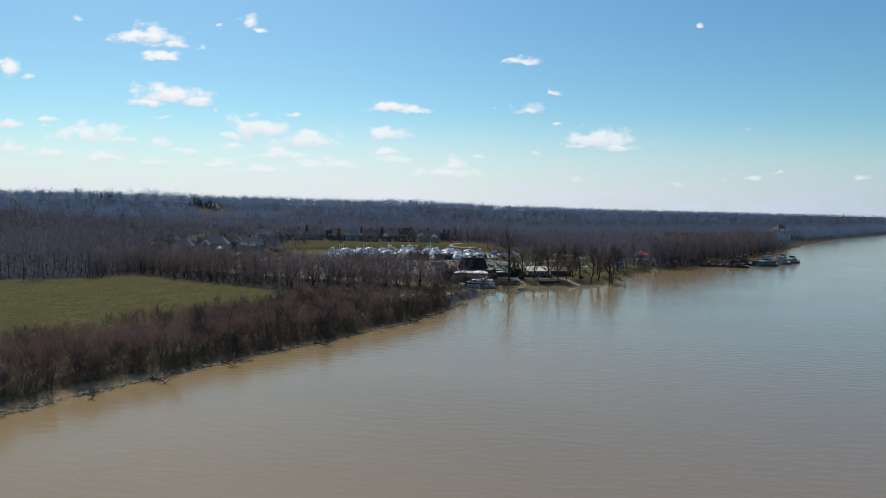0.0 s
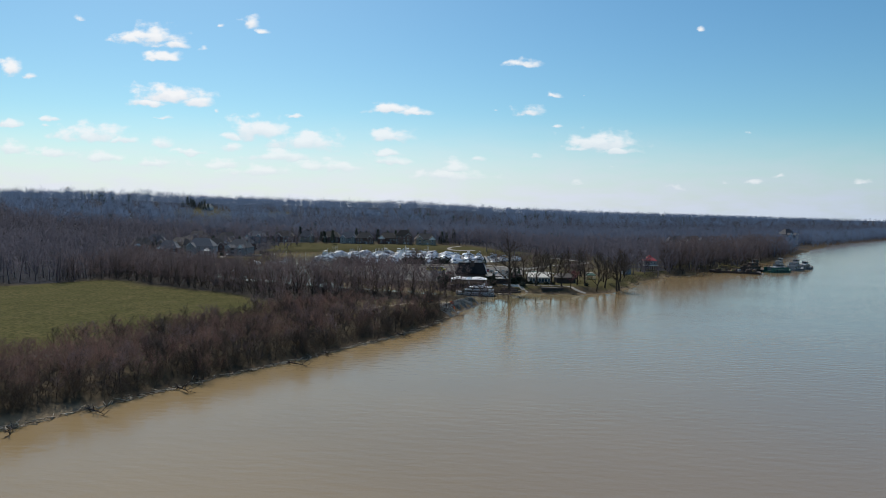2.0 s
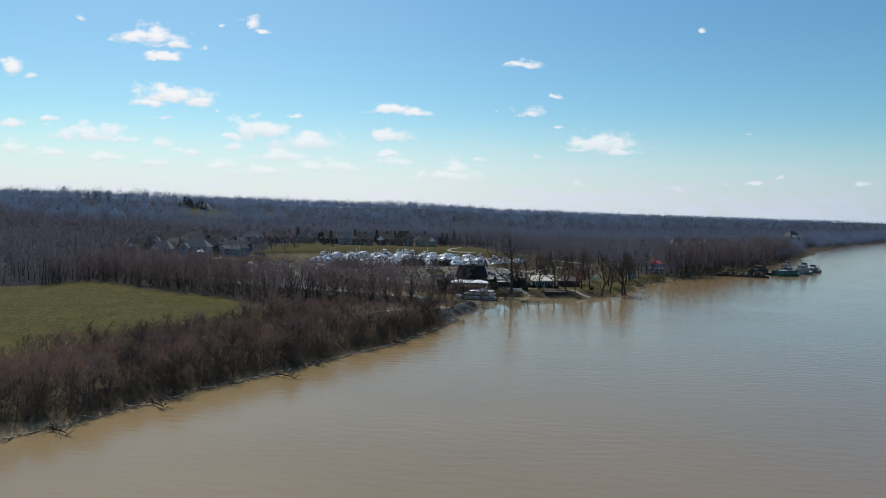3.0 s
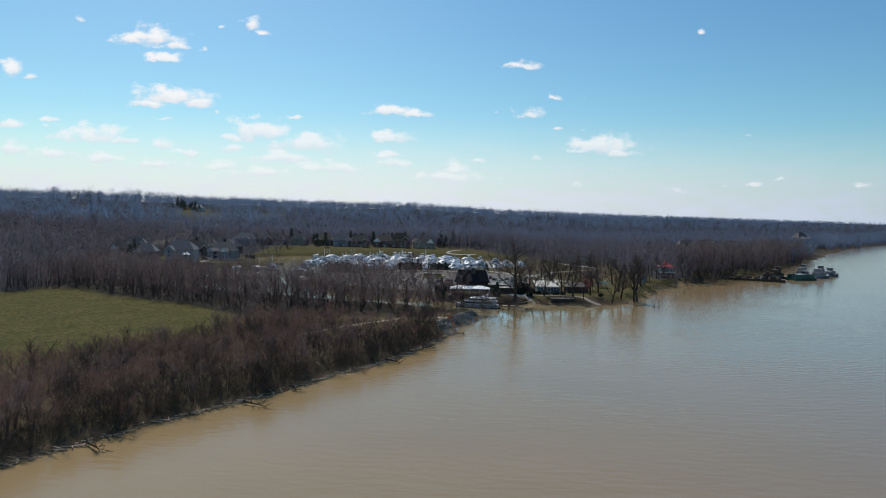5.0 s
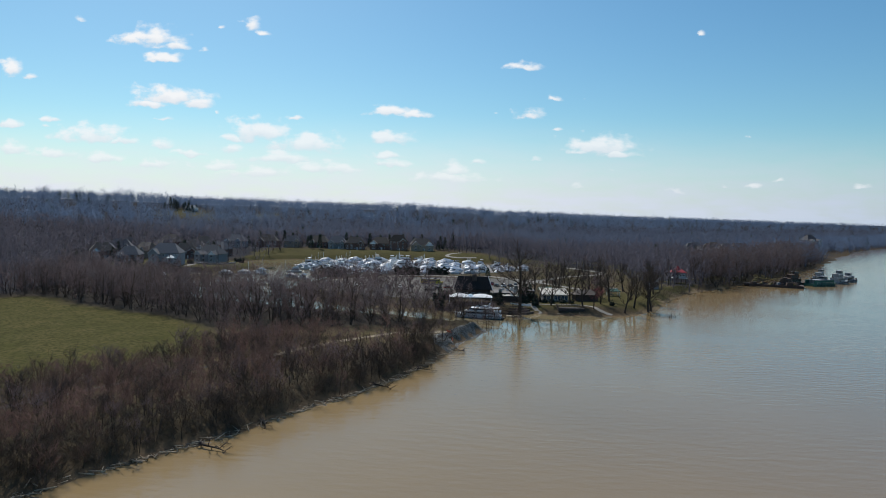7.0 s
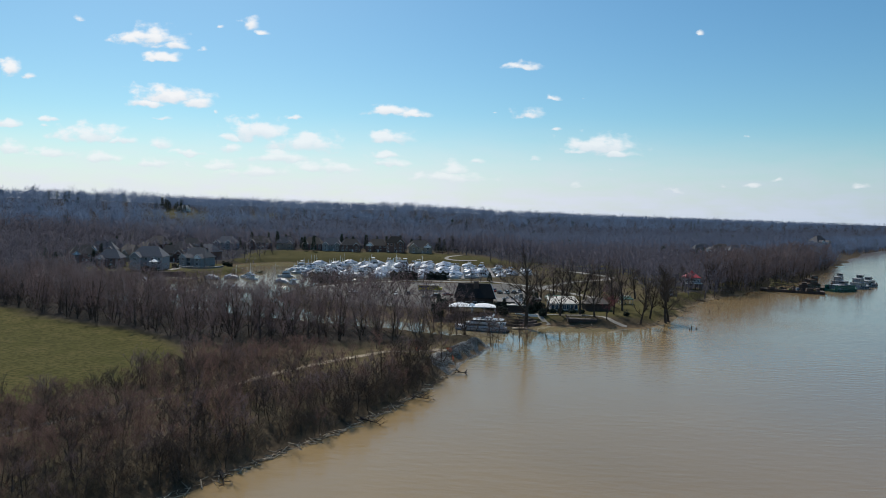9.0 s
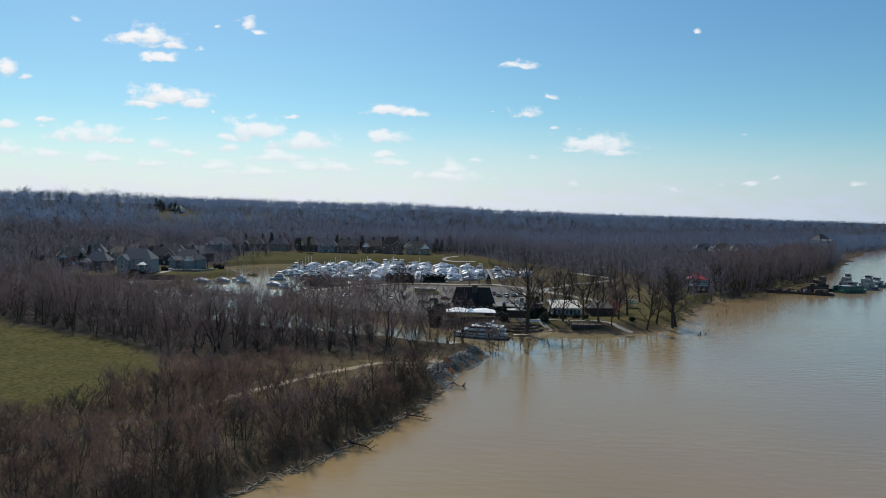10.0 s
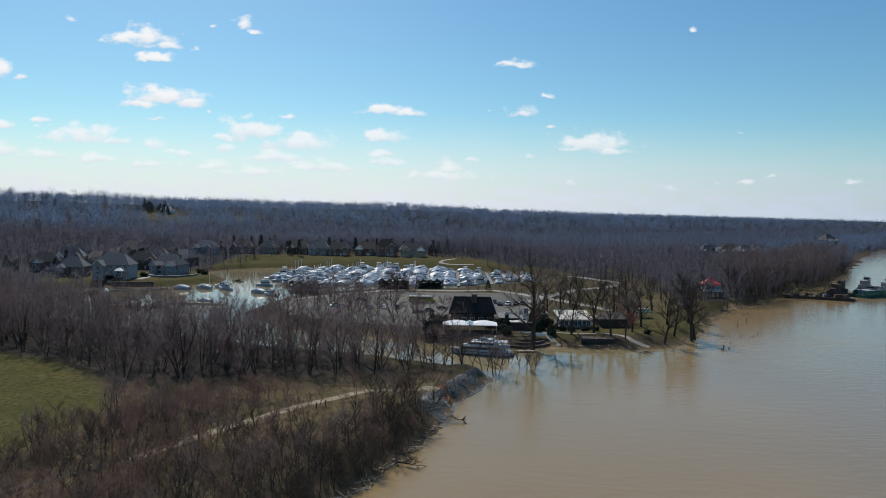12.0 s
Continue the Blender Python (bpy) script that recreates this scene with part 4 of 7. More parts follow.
def glass_material(name, color, rough=0.08):
    m = material(name, color, rough, scale=0.6, spec=0.8)
    return m


WHITE = material("white_gelcoat", (0.6, 0.615, 0.63), 0.35, (0.46, 0.475, 0.49), 0.8, stain=0.15)
WRAP = material("white_shrink_wrap", (0.52, 0.56, 0.61), 0.45, (0.36, 0.39, 0.44), 0.9, bump=0.08, bump_scale=1.6, per_object=0.28)
CANVAS = material("blue_canvas", (0.08, 0.16, 0.26), 0.8, (0.05, 0.11, 0.20), 2.0, per_object=0.3)
PANE = glass_material("dark_glass", (0.03, 0.035, 0.04))
BLUE_PANE = glass_material("bluish_glass", (0.05, 0.09, 0.15))
SHINGLE = material("dark_shingles", (0.0164, 0.0148, 0.0148), 0.95, (0.00984, 0.00902, 0.00902), 2.5, bump=0.03, stain=0.2)
GREY_SHINGLE = material("grey_shingles", (0.095, 0.1, 0.115), 0.9, (0.06, 0.064, 0.075), 2.0, bump=0.03, per_object=0.3)
BROWN_SHINGLE = material("brown_shingles", (0.09, 0.074, 0.064), 0.9, (0.055, 0.046, 0.041), 2.0, bump=0.03, per_object=0.35)
SIDING = material("pale_siding", (0.29, 0.30, 0.315), 0.8, (0.22, 0.23, 0.245), 1.0, per_object=0.25)
PALE_STONE = material("pale_stone_wall", (0.40, 0.37, 0.37), 0.9, (0.33, 0.30, 0.30), 0.6, stain=0.2)
PALE_SHINGLE = material("pale_weathered_shingles", (0.075, 0.072, 0.08), 0.9, (0.055, 0.053, 0.06), 0.8, bump=0.03, stain=0.2)
TAN_WALL = material("tan_stucco", (0.33, 0.27, 0.21), 0.9, (0.26, 0.215, 0.165), 1.0, per_object=0.25)
BRICK = material("red_brick", (0.20, 0.115, 0.09), 0.9, (0.145, 0.085, 0.07), 3.0, per_object=0.25)
TRIM = material("white_trim", (0.78, 0.78, 0.76), 0.6, (0.70, 0.70, 0.68), 2.0)
TENT = material("white_canopy_fabric", (0.80, 0.81, 0.82), 0.7, (0.68, 0.70, 0.72), 0.7, stain=0.2)
TENT_BLUE = material("pale_blue_canopy_fabric", (0.42, 0.56, 0.66), 0.7, (0.34, 0.47, 0.58), 0.7)
TIMBER = material("weathered_timber", (0.135, 0.092, 0.072), 0.9, (0.075, 0.053, 0.043), 1.5, bump=0.02, per_object=0.25)
DARK_TIMBER = material("dark_stained_timber", (0.085, 0.06, 0.05), 0.85, (0.05, 0.038, 0.032), 1.5, per_object=0.25)
PALE_WOOD = material("bleached_driftwood", (0.46, 0.38, 0.28), 0.8, (0.2, 0.155, 0.105), 1.2, per_island=0.3)
DRIFT = material("stranded_logs", (0.2, 0.155, 0.11), 0.9, (0.09, 0.07, 0.052), 0.6, per_island=0.5)
GREY_DOCK = material("grey_dock_boards", (0.19, 0.185, 0.18), 0.9, (0.12, 0.118, 0.116), 0.8, stain=0.3)
CONCRETE = material("pale_concrete", (0.27, 0.25, 0.22), 0.9, (0.2, 0.187, 0.165), 0.5, stain=0.25, bump=0.01)
ASPHALT = material("worn_asphalt", (0.1, 0.09, 0.076), 0.92, (0.068, 0.062, 0.054), 0.12, stain=0.35, bump=0.01)
GRAVEL = material("pale_gravel", (0.285, 0.228, 0.152), 0.95, (0.19, 0.152, 0.102), 0.6, stain=0.2, bump=0.03)
DIRT = material("trodden_dirt", (0.08, 0.063, 0.044), 0.95, (0.05, 0.04, 0.029), 0.5, stain=0.3, bump=0.03)
ROCK = material("grey_limestone", (0.30, 0.29, 0.27), 0.95, (0.20, 0.195, 0.185), 0.8, bump=0.03, per_island=0.25)
RED_ROOF = material("red_metal_roof", (0.42, 0.022, 0.042), 0.6, (0.33, 0.018, 0.034), 0.6)
GREEN_ROOF = material("green_metal_roof", (0.03, 0.12, 0.085), 0.6, (0.025, 0.09, 0.065), 0.6)
WHITE_ROOF = material("white_membrane_roof", (0.55, 0.53, 0.47), 0.8, (0.42, 0.4, 0.355), 0.5, stain=0.25)
FLAT_ROOF = material("grey_flat_roof", (0.17, 0.16, 0.155), 0.9, (0.12, 0.115, 0.11), 0.4, stain=0.3)
STEEL = material("galvanised_steel", (0.50, 0.51, 0.52), 0.45, (0.40, 0.41, 0.42), 1.5, metal=0.7)
RUST = material("rusted_steel", (0.085, 0.055, 0.042), 0.85, (0.05, 0.036, 0.03), 0.7, bump=0.01)
GREEN_PAINT = material("faded_green_paint", (0.035, 0.14, 0.10), 0.7, (0.028, 0.11, 0.08), 0.4, stain=0.3)
GREY_PAINT = material("grey_boat_paint", (0.26, 0.275, 0.29), 0.6, (0.18, 0.19, 0.205), 0.5, stain=0.3)
YELLOW = material("yellow_paint", (0.66, 0.47, 0.04), 0.5, (0.58, 0.40, 0.035), 0.7)
OLD_YELLOW = material("faded_yellow_paint", (0.26, 0.20, 0.06), 0.8, (0.16, 0.12, 0.05), 0.8, stain=0.4)
OLD_WHITE = material("weathered_white_paint", (0.38, 0.39, 0.4), 0.7, (0.26, 0.27, 0.28), 0.5, stain=0.4)
RED_PAINT = material("dark_red_car_paint", (0.22, 0.02, 0.02), 0.25, (0.20, 0.018, 0.018), 1)
GREY_CAR = material("grey_car_paint", (0.30, 0.31, 0.33), 0.25, (0.27, 0.28, 0.30), 1, metal=0.4)
BLACK_CAR = material("black_car_paint", (0.02, 0.02, 0.022), 0.2, (0.018, 0.018, 0.02), 1)
RUBBER = material("tyre_rubber", (0.02, 0.02, 0.02), 0.85)
ORANGE = material("orange_safety_mesh", (0.75, 0.12, 0.025), 0.7, (0.62, 0.09, 0.02), 1.5)
HEDGE_LEAF = material("dark_hedge_leaves", (0.022, 0.034, 0.02), 0.85, (0.012, 0.02, 0.012), 1.0)


# ---- paths, roads, parking ----
def strip(name, line, width, mat, label, category, lift=0.06, step=3.0):
    """A ribbon laid over the ground along a smoothed line."""
    line = np.array(line, float)
    pts = []
    for i in range(len(line) - 1):
        p0, p1, p2, p3 = line[max(i - 1, 0)], line[i], line[i + 1], line[min(i + 2, len(line) - 1)]
        n = max(2, int(np.linalg.norm(p2 - p1) / step))
        for k in range(n):
            t = k / n
            pts.append(0.5 * (2 * p1 + (p2 - p0) * t + (2 * p0 - 5 * p1 + 4 * p2 - p3) * t * t + (3 * p1 - p0 - 3 * p2 + p3) * t ** 3))
    pts = np.array(pts + [line[-1]])
    d = np.gradient(pts, axis=0)
    d /= np.linalg.norm(d, axis=1)[:, None]
    side = np.stack([-d[:, 1], d[:, 0]], 1)
    w = width / 2 * (1 + 0.12 * wobble(pts[:, 0], pts[:, 1], 4, 1.0))[:, None]
    cols = [pts + side * w * k for k in (-1, -0.33, 0.33, 1)]
    v = np.concatenate([np.column_stack([c, height(c[:, 0], c[:, 1]) + lift]) for c in cols])
    n = len(pts)
    i = np.arange(n - 1)
    f = np.concatenate([np.stack([i + k * n, i + 1 + k * n, i + 1 + (k + 1) * n, i + (k + 1) * n], 1) for k in range(3)])
    return tagged(new(name, mesh_from(name, v, f, mat, smooth=True)), label, category, kind="structure")


def patch(name, poly, mat, label, category, lift=0.05, step=3.0):
    """A paved area over the ground inside an outline."""
    poly = np.array(poly, float)
    xs = np.arange(poly[:, 0].min(), poly[:, 0].max() + step, step)
    ys = np.arange(poly[:, 1].min(), poly[:, 1].max() + step, step)
    gx, gy = np.meshgrid(xs, ys)
    v = np.stack([gx.ravel(), gy.ravel(), height(gx.ravel(), gy.ravel()) + lift], 1)
    i = np.arange(v.shape[0]).reshape(gx.shape)
    f = np.stack([i[:-1, :-1], i[:-1, 1:], i[1:, 1:], i[1:, :-1]], -1).reshape(-1, 4)
    mid = v[f].mean(1)
    f = f[inside(poly, mid[:, 0], mid[:, 1])]
    return tagged(new(name, mesh_from(name, v, f, mat, smooth=True)), label, category, kind="structure")


strip("gravel_track", PATH_LINE[:9], 2.5, GRAVEL, "pale gravel track through the riverside brush", "track")
strip("dirt_track", PATH_LINE[8:], 1.7, DIRT, "overgrown dirt track through the riverside brush", "track")
patch("parking_lot", [(-60, 425), (-38, 412), (-18, 404), (-4, 404), (-4, 428), (22, 430), (40, 470), (46, 508), (30, 512), (2, 505), (-26, 506), (-62, 486), (-74, 460)],
      ASPHALT, "worn grey asphalt parking lot", "parking lot")
strip("access_road", [(30, 470), (48, 500), (66, 530), (90, 552), (96, 572), (88, 592), (76, 612)], 5.5, CONCRETE,
      "pale concrete access road curving beyond the parking lot", "road", lift=0.09)
strip("street", [(3, 712), (0, 706), (-5, 701), (-8.5, 694), (-7, 689), (2, 684), (16, 683)], 3.2, CONCRETE, "pale concrete street bending behind the marina lawn", "road", lift=0.09)
strip("marina_drive", [(-70, 470), (-30, 512), (2, 514), (20, 520), (36, 503), (58, 470), (66, 452)], 5.0, CONCRETE, "pale concrete drive beside the marina", "road", lift=0.13)
strip("house_drive", [(-171, 541), (-173, 560), (-183, 600), (-192, 640)], 4.0, CONCRETE, "pale concrete driveway between waterside houses", "driveway", lift=0.08)
strip("footpath", [(31, 396), (40, 395.5), (50, 397), (56, 393), (60, 388.5), (64, 386.5)], 1.6, CONCRETE, "narrow concrete footpath across the riverside lawn", "footpath", lift=0.1, step=1.5)
strip("shore_steps_path", [(31, 396), (33, 391), (35, 387)], 1.5, CONCRETE, "concrete path leading down to the water", "footpath", lift=0.12, step=1.0)


# ---- the yacht ----
def hull_ring(y, half, low, high, flare):
    """Half-open hull section as a closed ring, at the station y."""
    return [(-half * flare, y, low), (half * flare, y, low), (half, y, low + (high - low) * 0.55), (half * 1.04, y, high), (-half * 1.04, y, high), (-half, y, low + (high - low) * 0.55)]


def yacht(m):
    y = thing("motor_yacht", m, "white three-deck motor yacht moored beside the patio", "yacht")

    def tier(rows, low, high, tuck=0.9):
        """A raked, tapering storey: rows of station, half width and how far its upper edge is set back."""
        return Geo().loft([[(-w, s, low), (w, s, low), (w * tuck, s + k, high), (-w * tuck, s + k, high)] for s, w, k in rows])

    stations = [(-10.6, 0.1, 2.15), (-9.6, 0.75, 2.05), (-8.2, 1.5, 1.9), (-6.0, 2.2, 1.7), (-3.0, 2.55, 1.55), (1.0, 2.65, 1.45), (6.0, 2.6, 1.4), (9.4, 2.45, 1.4)]
    part("hull", Geo().loft([hull_ring(s + (0.9 if s < -9 else 0.3 if s < -7 else 0), w, -0.5, h, 0.72) for s, w, h in stations]), WHITE, y)
    part("boot_stripe", Geo().loft([hull_ring(s * 0.985 + 0.12, w * 1.012, 0.0, 0.3, 0.92) for s, w, h in stations[1:]]), CANVAS, y, "dark blue waterline stripe")
    part("rub_rail", Geo().loft([[(-w * 1.06, s, h - 0.28), (w * 1.06, s, h - 0.28), (w * 1.06, s, h - 0.14), (-w * 1.06, s, h - 0.14)] for s, w, h in stations[1:]]), RUBBER, y, "dark rubbing strake")
    part("main_cabin", tier(((-7.4, 0.9, 2.4), (-5.6, 1.9, 1.0), (-4.2, 2.25, 0.3), (8.2, 2.3, 0.0)), 1.45, 3.2), WHITE, y)
    part("main_cabin_window", tier(((-6.6, 1.5, 1.0), (-5.0, 2.12, 0.5), (-3.9, 2.26, 0.2), (6.6, 2.29, -0.5)), 2.1, 2.85, 0.96), PANE, y, "dark tinted cabin glass")
    part("side_deck", Geo().loft([[(-w, s, 3.2), (w, s, 3.2), (w, s, 3.34), (-w, s, 3.34)] for s, w in ((-5.6, 0.9), (-4.6, 1.9), (-3.0, 2.4), (9.2, 2.45))]), WHITE, y)
    part("upper_cabin", tier(((-4.6, 1.0, 2.2), (-2.8, 1.9, 0.8), (-1.6, 2.05, 0.2), (5.6, 2.05, -0.4)), 3.34, 4.75), WHITE, y)
    part("upper_cabin_window", tier(((-4.0, 1.45, 0.9), (-2.4, 1.98, 0.3), (-1.4, 2.06, 0.1), (4.6, 2.06, -0.4)), 3.85, 4.5, 0.95), PANE, y, "dark tinted cabin glass")
    part("hard_top", Geo().loft([[(-w, s, z), (w, s, z), (w * 0.8, s + 0.1, z + 0.26), (-w * 0.8, s + 0.1, z + 0.26)] for s, w, z in ((-3.0, 0.9, 4.62), (-1.8, 1.8, 4.7), (0.5, 2.3, 4.75), (7.6, 2.35, 4.75), (8.4, 2.0, 4.68))]), WHITE, y)
    part("flybridge_coaming", tier(((-1.4, 0.8, 0.9), (-0.2, 1.5, 0.4), (4.0, 1.6, 0.0)), 4.95, 5.65), WHITE, y)
    part("flybridge_windscreen", tier(((-0.7, 0.8, 0.5), (0.2, 1.35, 0.3), (1.6, 1.45, 0.2)), 5.6, 5.95, 0.92), PANE, y)
    for side in (-1, 1):
        part("arch_leg", Geo().loft([[(side * 1.45, 3.4, 4.95), (side * 1.65, 3.4, 4.95), (side * 1.65, 4.3, 4.95), (side * 1.45, 4.3, 4.95)], [(side * 1.2, 4.3, 6.5), (side * 1.35, 4.3, 6.5), (side * 1.35, 4.9, 6.5), (side * 1.2, 4.9, 6.5)]]), WHITE, y)
        rail = Geo().stick((side * 0.2, -9.5, 2.95), (side * 1.6, -7.9, 2.8), 0.03, sides=5).stick((side * 1.6, -7.9, 2.8), (side * 2.5, -4.0, 2.5), 0.03, sides=5)
        for s, w in ((-8.8, 0.95), (-7.6, 1.65), (-6.2, 2.05), (-4.8, 2.3)):
            rail.stick((side * w, s, 1.6), (side * w, s, 2.7), 0.025, sides=5)
        part("bow_rail", rail, STEEL, y, "polished steel bow rail")
        part("aft_stanchion", Geo().stick((side * 1.95, 7.6, 3.3), (side * 1.95, 7.4, 4.75), 0.06, sides=6), WHITE, y)
        part("lower_stanchion", Geo().stick((side * 2.05, 8.9, 1.4), (side * 2.05, 8.9, 3.2), 0.07, sides=6), WHITE, y)
        part("deck_rail", Geo().box(side * 2.35, 6.6, 4.1, 0.05, 5.0, 0.05).box(side * 2.35, 6.6, 3.7, 0.05, 5.0, 0.04), STEEL, y)
    part("arch_beam", Geo().box(0, 4.6, 6.45, 2.75, 0.65, 0.16), WHITE, y)
    part("radar_dome", Geo().stick((0, 4.6, 6.6), (0, 4.6, 6.9), 0.38, 0.24, 10), WHITE, y)
    part("aerial", Geo().stick((0.9, 4.6, 6.6), (0.9, 5.0, 8.6), 0.03, 0.015, 4), STEEL, y)
    part("transom", Geo().box(0, 9.44, 0.3, 4.5, 0.1, 1.1), WHITE, y)
    part("swim_platform", Geo().box(0, 10.0, 0.25, 4.4, 1.2, 0.15), DARK_TIMBER, y, "brown timber swim platform")
    return y


yacht(pose(8.9, 372.6, 0, 0, 0, 261) @ Matrix.Diagonal((1, 0.96, 0.84, 1)))


# ---- the restaurant and its patio ----
def window(parent, x, y, z, w, h, turn=0.0, glass=PANE):
    """A window set on a wall; local y points into the wall."""
    m = pose(x, y, z, 0, 0, turn)
    g = Geo()
    for sx in (-1, 1):
        g.box(sx * w / 2, 0, 0, 0.12, 0.12, h + 0.12)
    g.box(0, 0, -0.06, w + 0.2, 0.16, 0.12).box(0, 0, h - 0.02, w + 0.2, 0.12, 0.12).box(0, 0, 0, 0.06, 0.10, h)
    f = part("window", g, TRIM, parent, at=m)
    part("pane", Geo().box(0, 0.0, 0.02, w, 0.06, h - 0.02), glass, f)
    return f


rest = thing("restaurant", pose(7.5, 416, 3.0), "dark restaurant building with a steep black shingle roof", "building")
part("wall", Geo().box(0, 0, -0.3, 15.4, 9, 4.2), DARK_TIMBER, rest)
roof_geo = Geo().add([(-8.6, -5.4, 3.6), (8.6, -5.4, 3.6), (8.6, 5.4, 3.6), (-8.6, 5.4, 3.6), (-8.6, -5.4, 3.85), (8.6, -5.4, 3.85), (8.6, 5.4, 3.85), (-8.6, 5.4, 3.85),
                      (-6.7, -0.5, 9.3), (6.7, -0.5, 9.3), (6.7, 0.5, 9.3), (-6.7, 0.5, 9.3)],
                     [(3, 2, 1, 0), (0, 1, 5, 4), (1, 2, 6, 5), (2, 3, 7, 6), (3, 0, 4, 7), (4, 5, 9, 8), (5, 6, 10, 9), (6, 7, 11, 10), (7, 4, 8, 11), (8, 9, 10, 11)])
part("roof", roof_geo, SHINGLE, rest)
part("chimney", Geo().box(0.6, -1.6, 6.6, 2.0, 1.5, 3.5).box(0.6, -1.6, 10.1, 2.3, 1.8, 0.25), DARK_TIMBER, rest, "dark chimney stack")
part("gable_trim", Geo().stick((8.65, -5.4, 3.85), (6.75, -0.5, 9.35), 0.12, sides=4), TRIM, rest, "pale roof edge board")
for k in range(5):
    window(rest, -6 + 3 * k, -4.53, 0.9, 1.5, 1.3)
part("door", Geo().box(7.75, -2.0, -0.3, 0.12, 1.2, 2.2), TRIM, rest, "white door")

canopy = thing("patio_canopy", pose(6.2, 396.5, 2.8), "two white peaked fabric canopies over the restaurant terrace", "canopy")
for cx in (-4.6, 4.6):
    part("fabric", Geo().hip(cx, 0, 2.5, 9.1, 7.4, 1.35, 1.6, 0.2), TENT, canopy)
part("middle_fabric", Geo().hip(0, -0.6, 2.45, 3.4, 5.2, 1.3, 2.2, 0.3), TENT_BLUE, canopy, "pale blue fabric gutter panel")
for cx in (-8.8, -4.6, -0.2, 0.2, 4.6, 8.8):
    for cy in (-3.4, 3.4):
        part("post", Geo().box(cx, cy, -0.4, 0.14, 0.14, 3.0), STEEL, canopy)
part("terrace_floor", Geo().box(0, -0.5, -2.4, 19.5, 10.5, 2.3), TIMBER, canopy, "dark timber terrace deck")

# added dark steps and railing; the bank here is brown earth and brush
quay = thing("terrace_quay", pose(6.5, 389.4, 0), "added dark timber steps in place of the brushy bank below the terrace", "quay")
for k in range(4):
    part("step", Geo().box(0, 1.1 * k - 1.5, -0.8, 22 - 0.8 * k, 1.1, 1.3 + 0.75 * k), DARK_TIMBER, quay)
for k in range(12):
    part("rail_post", Geo().box(-10.4 + 1.9 * k, -1.9, 0.5, 0.1, 0.1, 1.1), DARK_TIMBER, quay)
part("rail", Geo().box(0, -1.9, 1.55, 21, 0.1, 0.1).box(0, -1.9, 1.05, 21, 0.06, 0.06), DARK_TIMBER, quay)
annex = thing("restaurant_annex", pose(22.5, 411, 3.0), "low dark flat-roofed kitchen building with rooftop units", "building")
part("wall", Geo().box(0, 0, -0.3, 11, 12, 3.4), DARK_TIMBER, annex)
part("roof", Geo().box(0, 0, 3.1, 12, 13, 0.3), FLAT_ROOF, annex)
part("low_roof", Geo().box(1.5, -9.0, 2.5, 8.0, 5.0, 0.25), WHITE_ROOF, annex, "pale grey lower roof")
part("porch_wall", Geo().box(1.5, -9.0, -0.3, 7.2, 4.4, 2.8), DARK_TIMBER, annex)
for x, y, s in ((-3, -2, 1.6), (0.5, 1.5, 1.2), (3.2, -3.5, 1.4), (2.6, 3.6, 1.8), (-1.5, 4.4, 1.1), (1.5, -9.4, 1.2), (3.6, -8.4, 1.0)):
    z = 3.4 if y > -7 else 2.75
    unit = part("air_conditioner", Geo().box(x, y, z, s, s * 0.8, s * 0.75), STEEL, annex, "grey rooftop air conditioner")
    part("fan_cowl", Geo().stick((x, y, z + s * 0.75), (x, y, z + s * 0.75 + 0.12), s * 0.3, sides=10), RUBBER, unit)
part("vent_tower", Geo().box(4.0, 1.0, 3.4, 1.5, 1.5, 2.6), CONCRETE, annex, "pale masonry vent tower")
part("far_wing", Geo().box(8.8, 4, -0.3, 6.5, 8, 4.0), DARK_TIMBER, annex)
part("far_wing_roof", Geo().box(8.8, 4, 3.7, 7.2, 8.8, 0.3), FLAT_ROOF, annex)

terrace = thing("stepped_terrace", pose(21.5, 384.6, 0) @ Matrix.Diagonal((1.4, 1, 1, 1)), "dark timber terraces stepping down to the water", "terrace")
for k in range(5):
    r0, z = 15.0 - 2.3 * k, 0.7 + 0.55 * k
    for i in range(9):
        a = radians(200 + i * 15.5)
        wall_turn = math.degrees(math.atan2(math.cos(a) * 1.25, -math.sin(a) * 0.62))
        part("retaining_wall", Geo().box(math.cos(a) * r0 * 0.62 + 0.5, math.sin(a) * r0 * 1.25 + 16.5, z - 2.2, r0 * 0.25 + 0.5, 0.34, 2.3, wall_turn), DARK_TIMBER, terrace)
    floor = Geo()
    ring = [(math.cos(radians(200 + i * 14)) * r0 * 0.62 + 0.5, math.sin(radians(200 + i * 14)) * r0 * 1.25 + 16.5) for i in range(11)]
    floor.loft([[(x, y, z - 1.5) for x, y in ring], [(x, y, z - 0.15) for x, y in ring]])
    part("terrace_step", floor, TIMBER, terrace)
    for i in range(0, 10, 2):
        a = radians(200 + i * 13.5)
        x, y = math.cos(a) * r0 * 0.62 + 0.5, math.sin(a) * r0 * 1.25 + 16.5
        part("rail_post", Geo().box(x, y, z - 0.1, 0.16, 0.16, 1.1), DARK_TIMBER, terrace)
        b = radians(200 + (i + 2) * 13.5)
        if i < 8:
            x1, y1 = math.cos(b) * r0 * 0.62 + 0.5, math.sin(b) * r0 * 1.25 + 16.5
            part("handrail", Geo().stick((x, y, z + 0.95), (x1, y1, z + 0.95), 0.07, sides=4), TIMBER, terrace)
part("railing", Geo().box(4.0, 8.6, 2.4, 6.5, 0.12, 0.9, -18), TRIM, terrace, "pale railing")
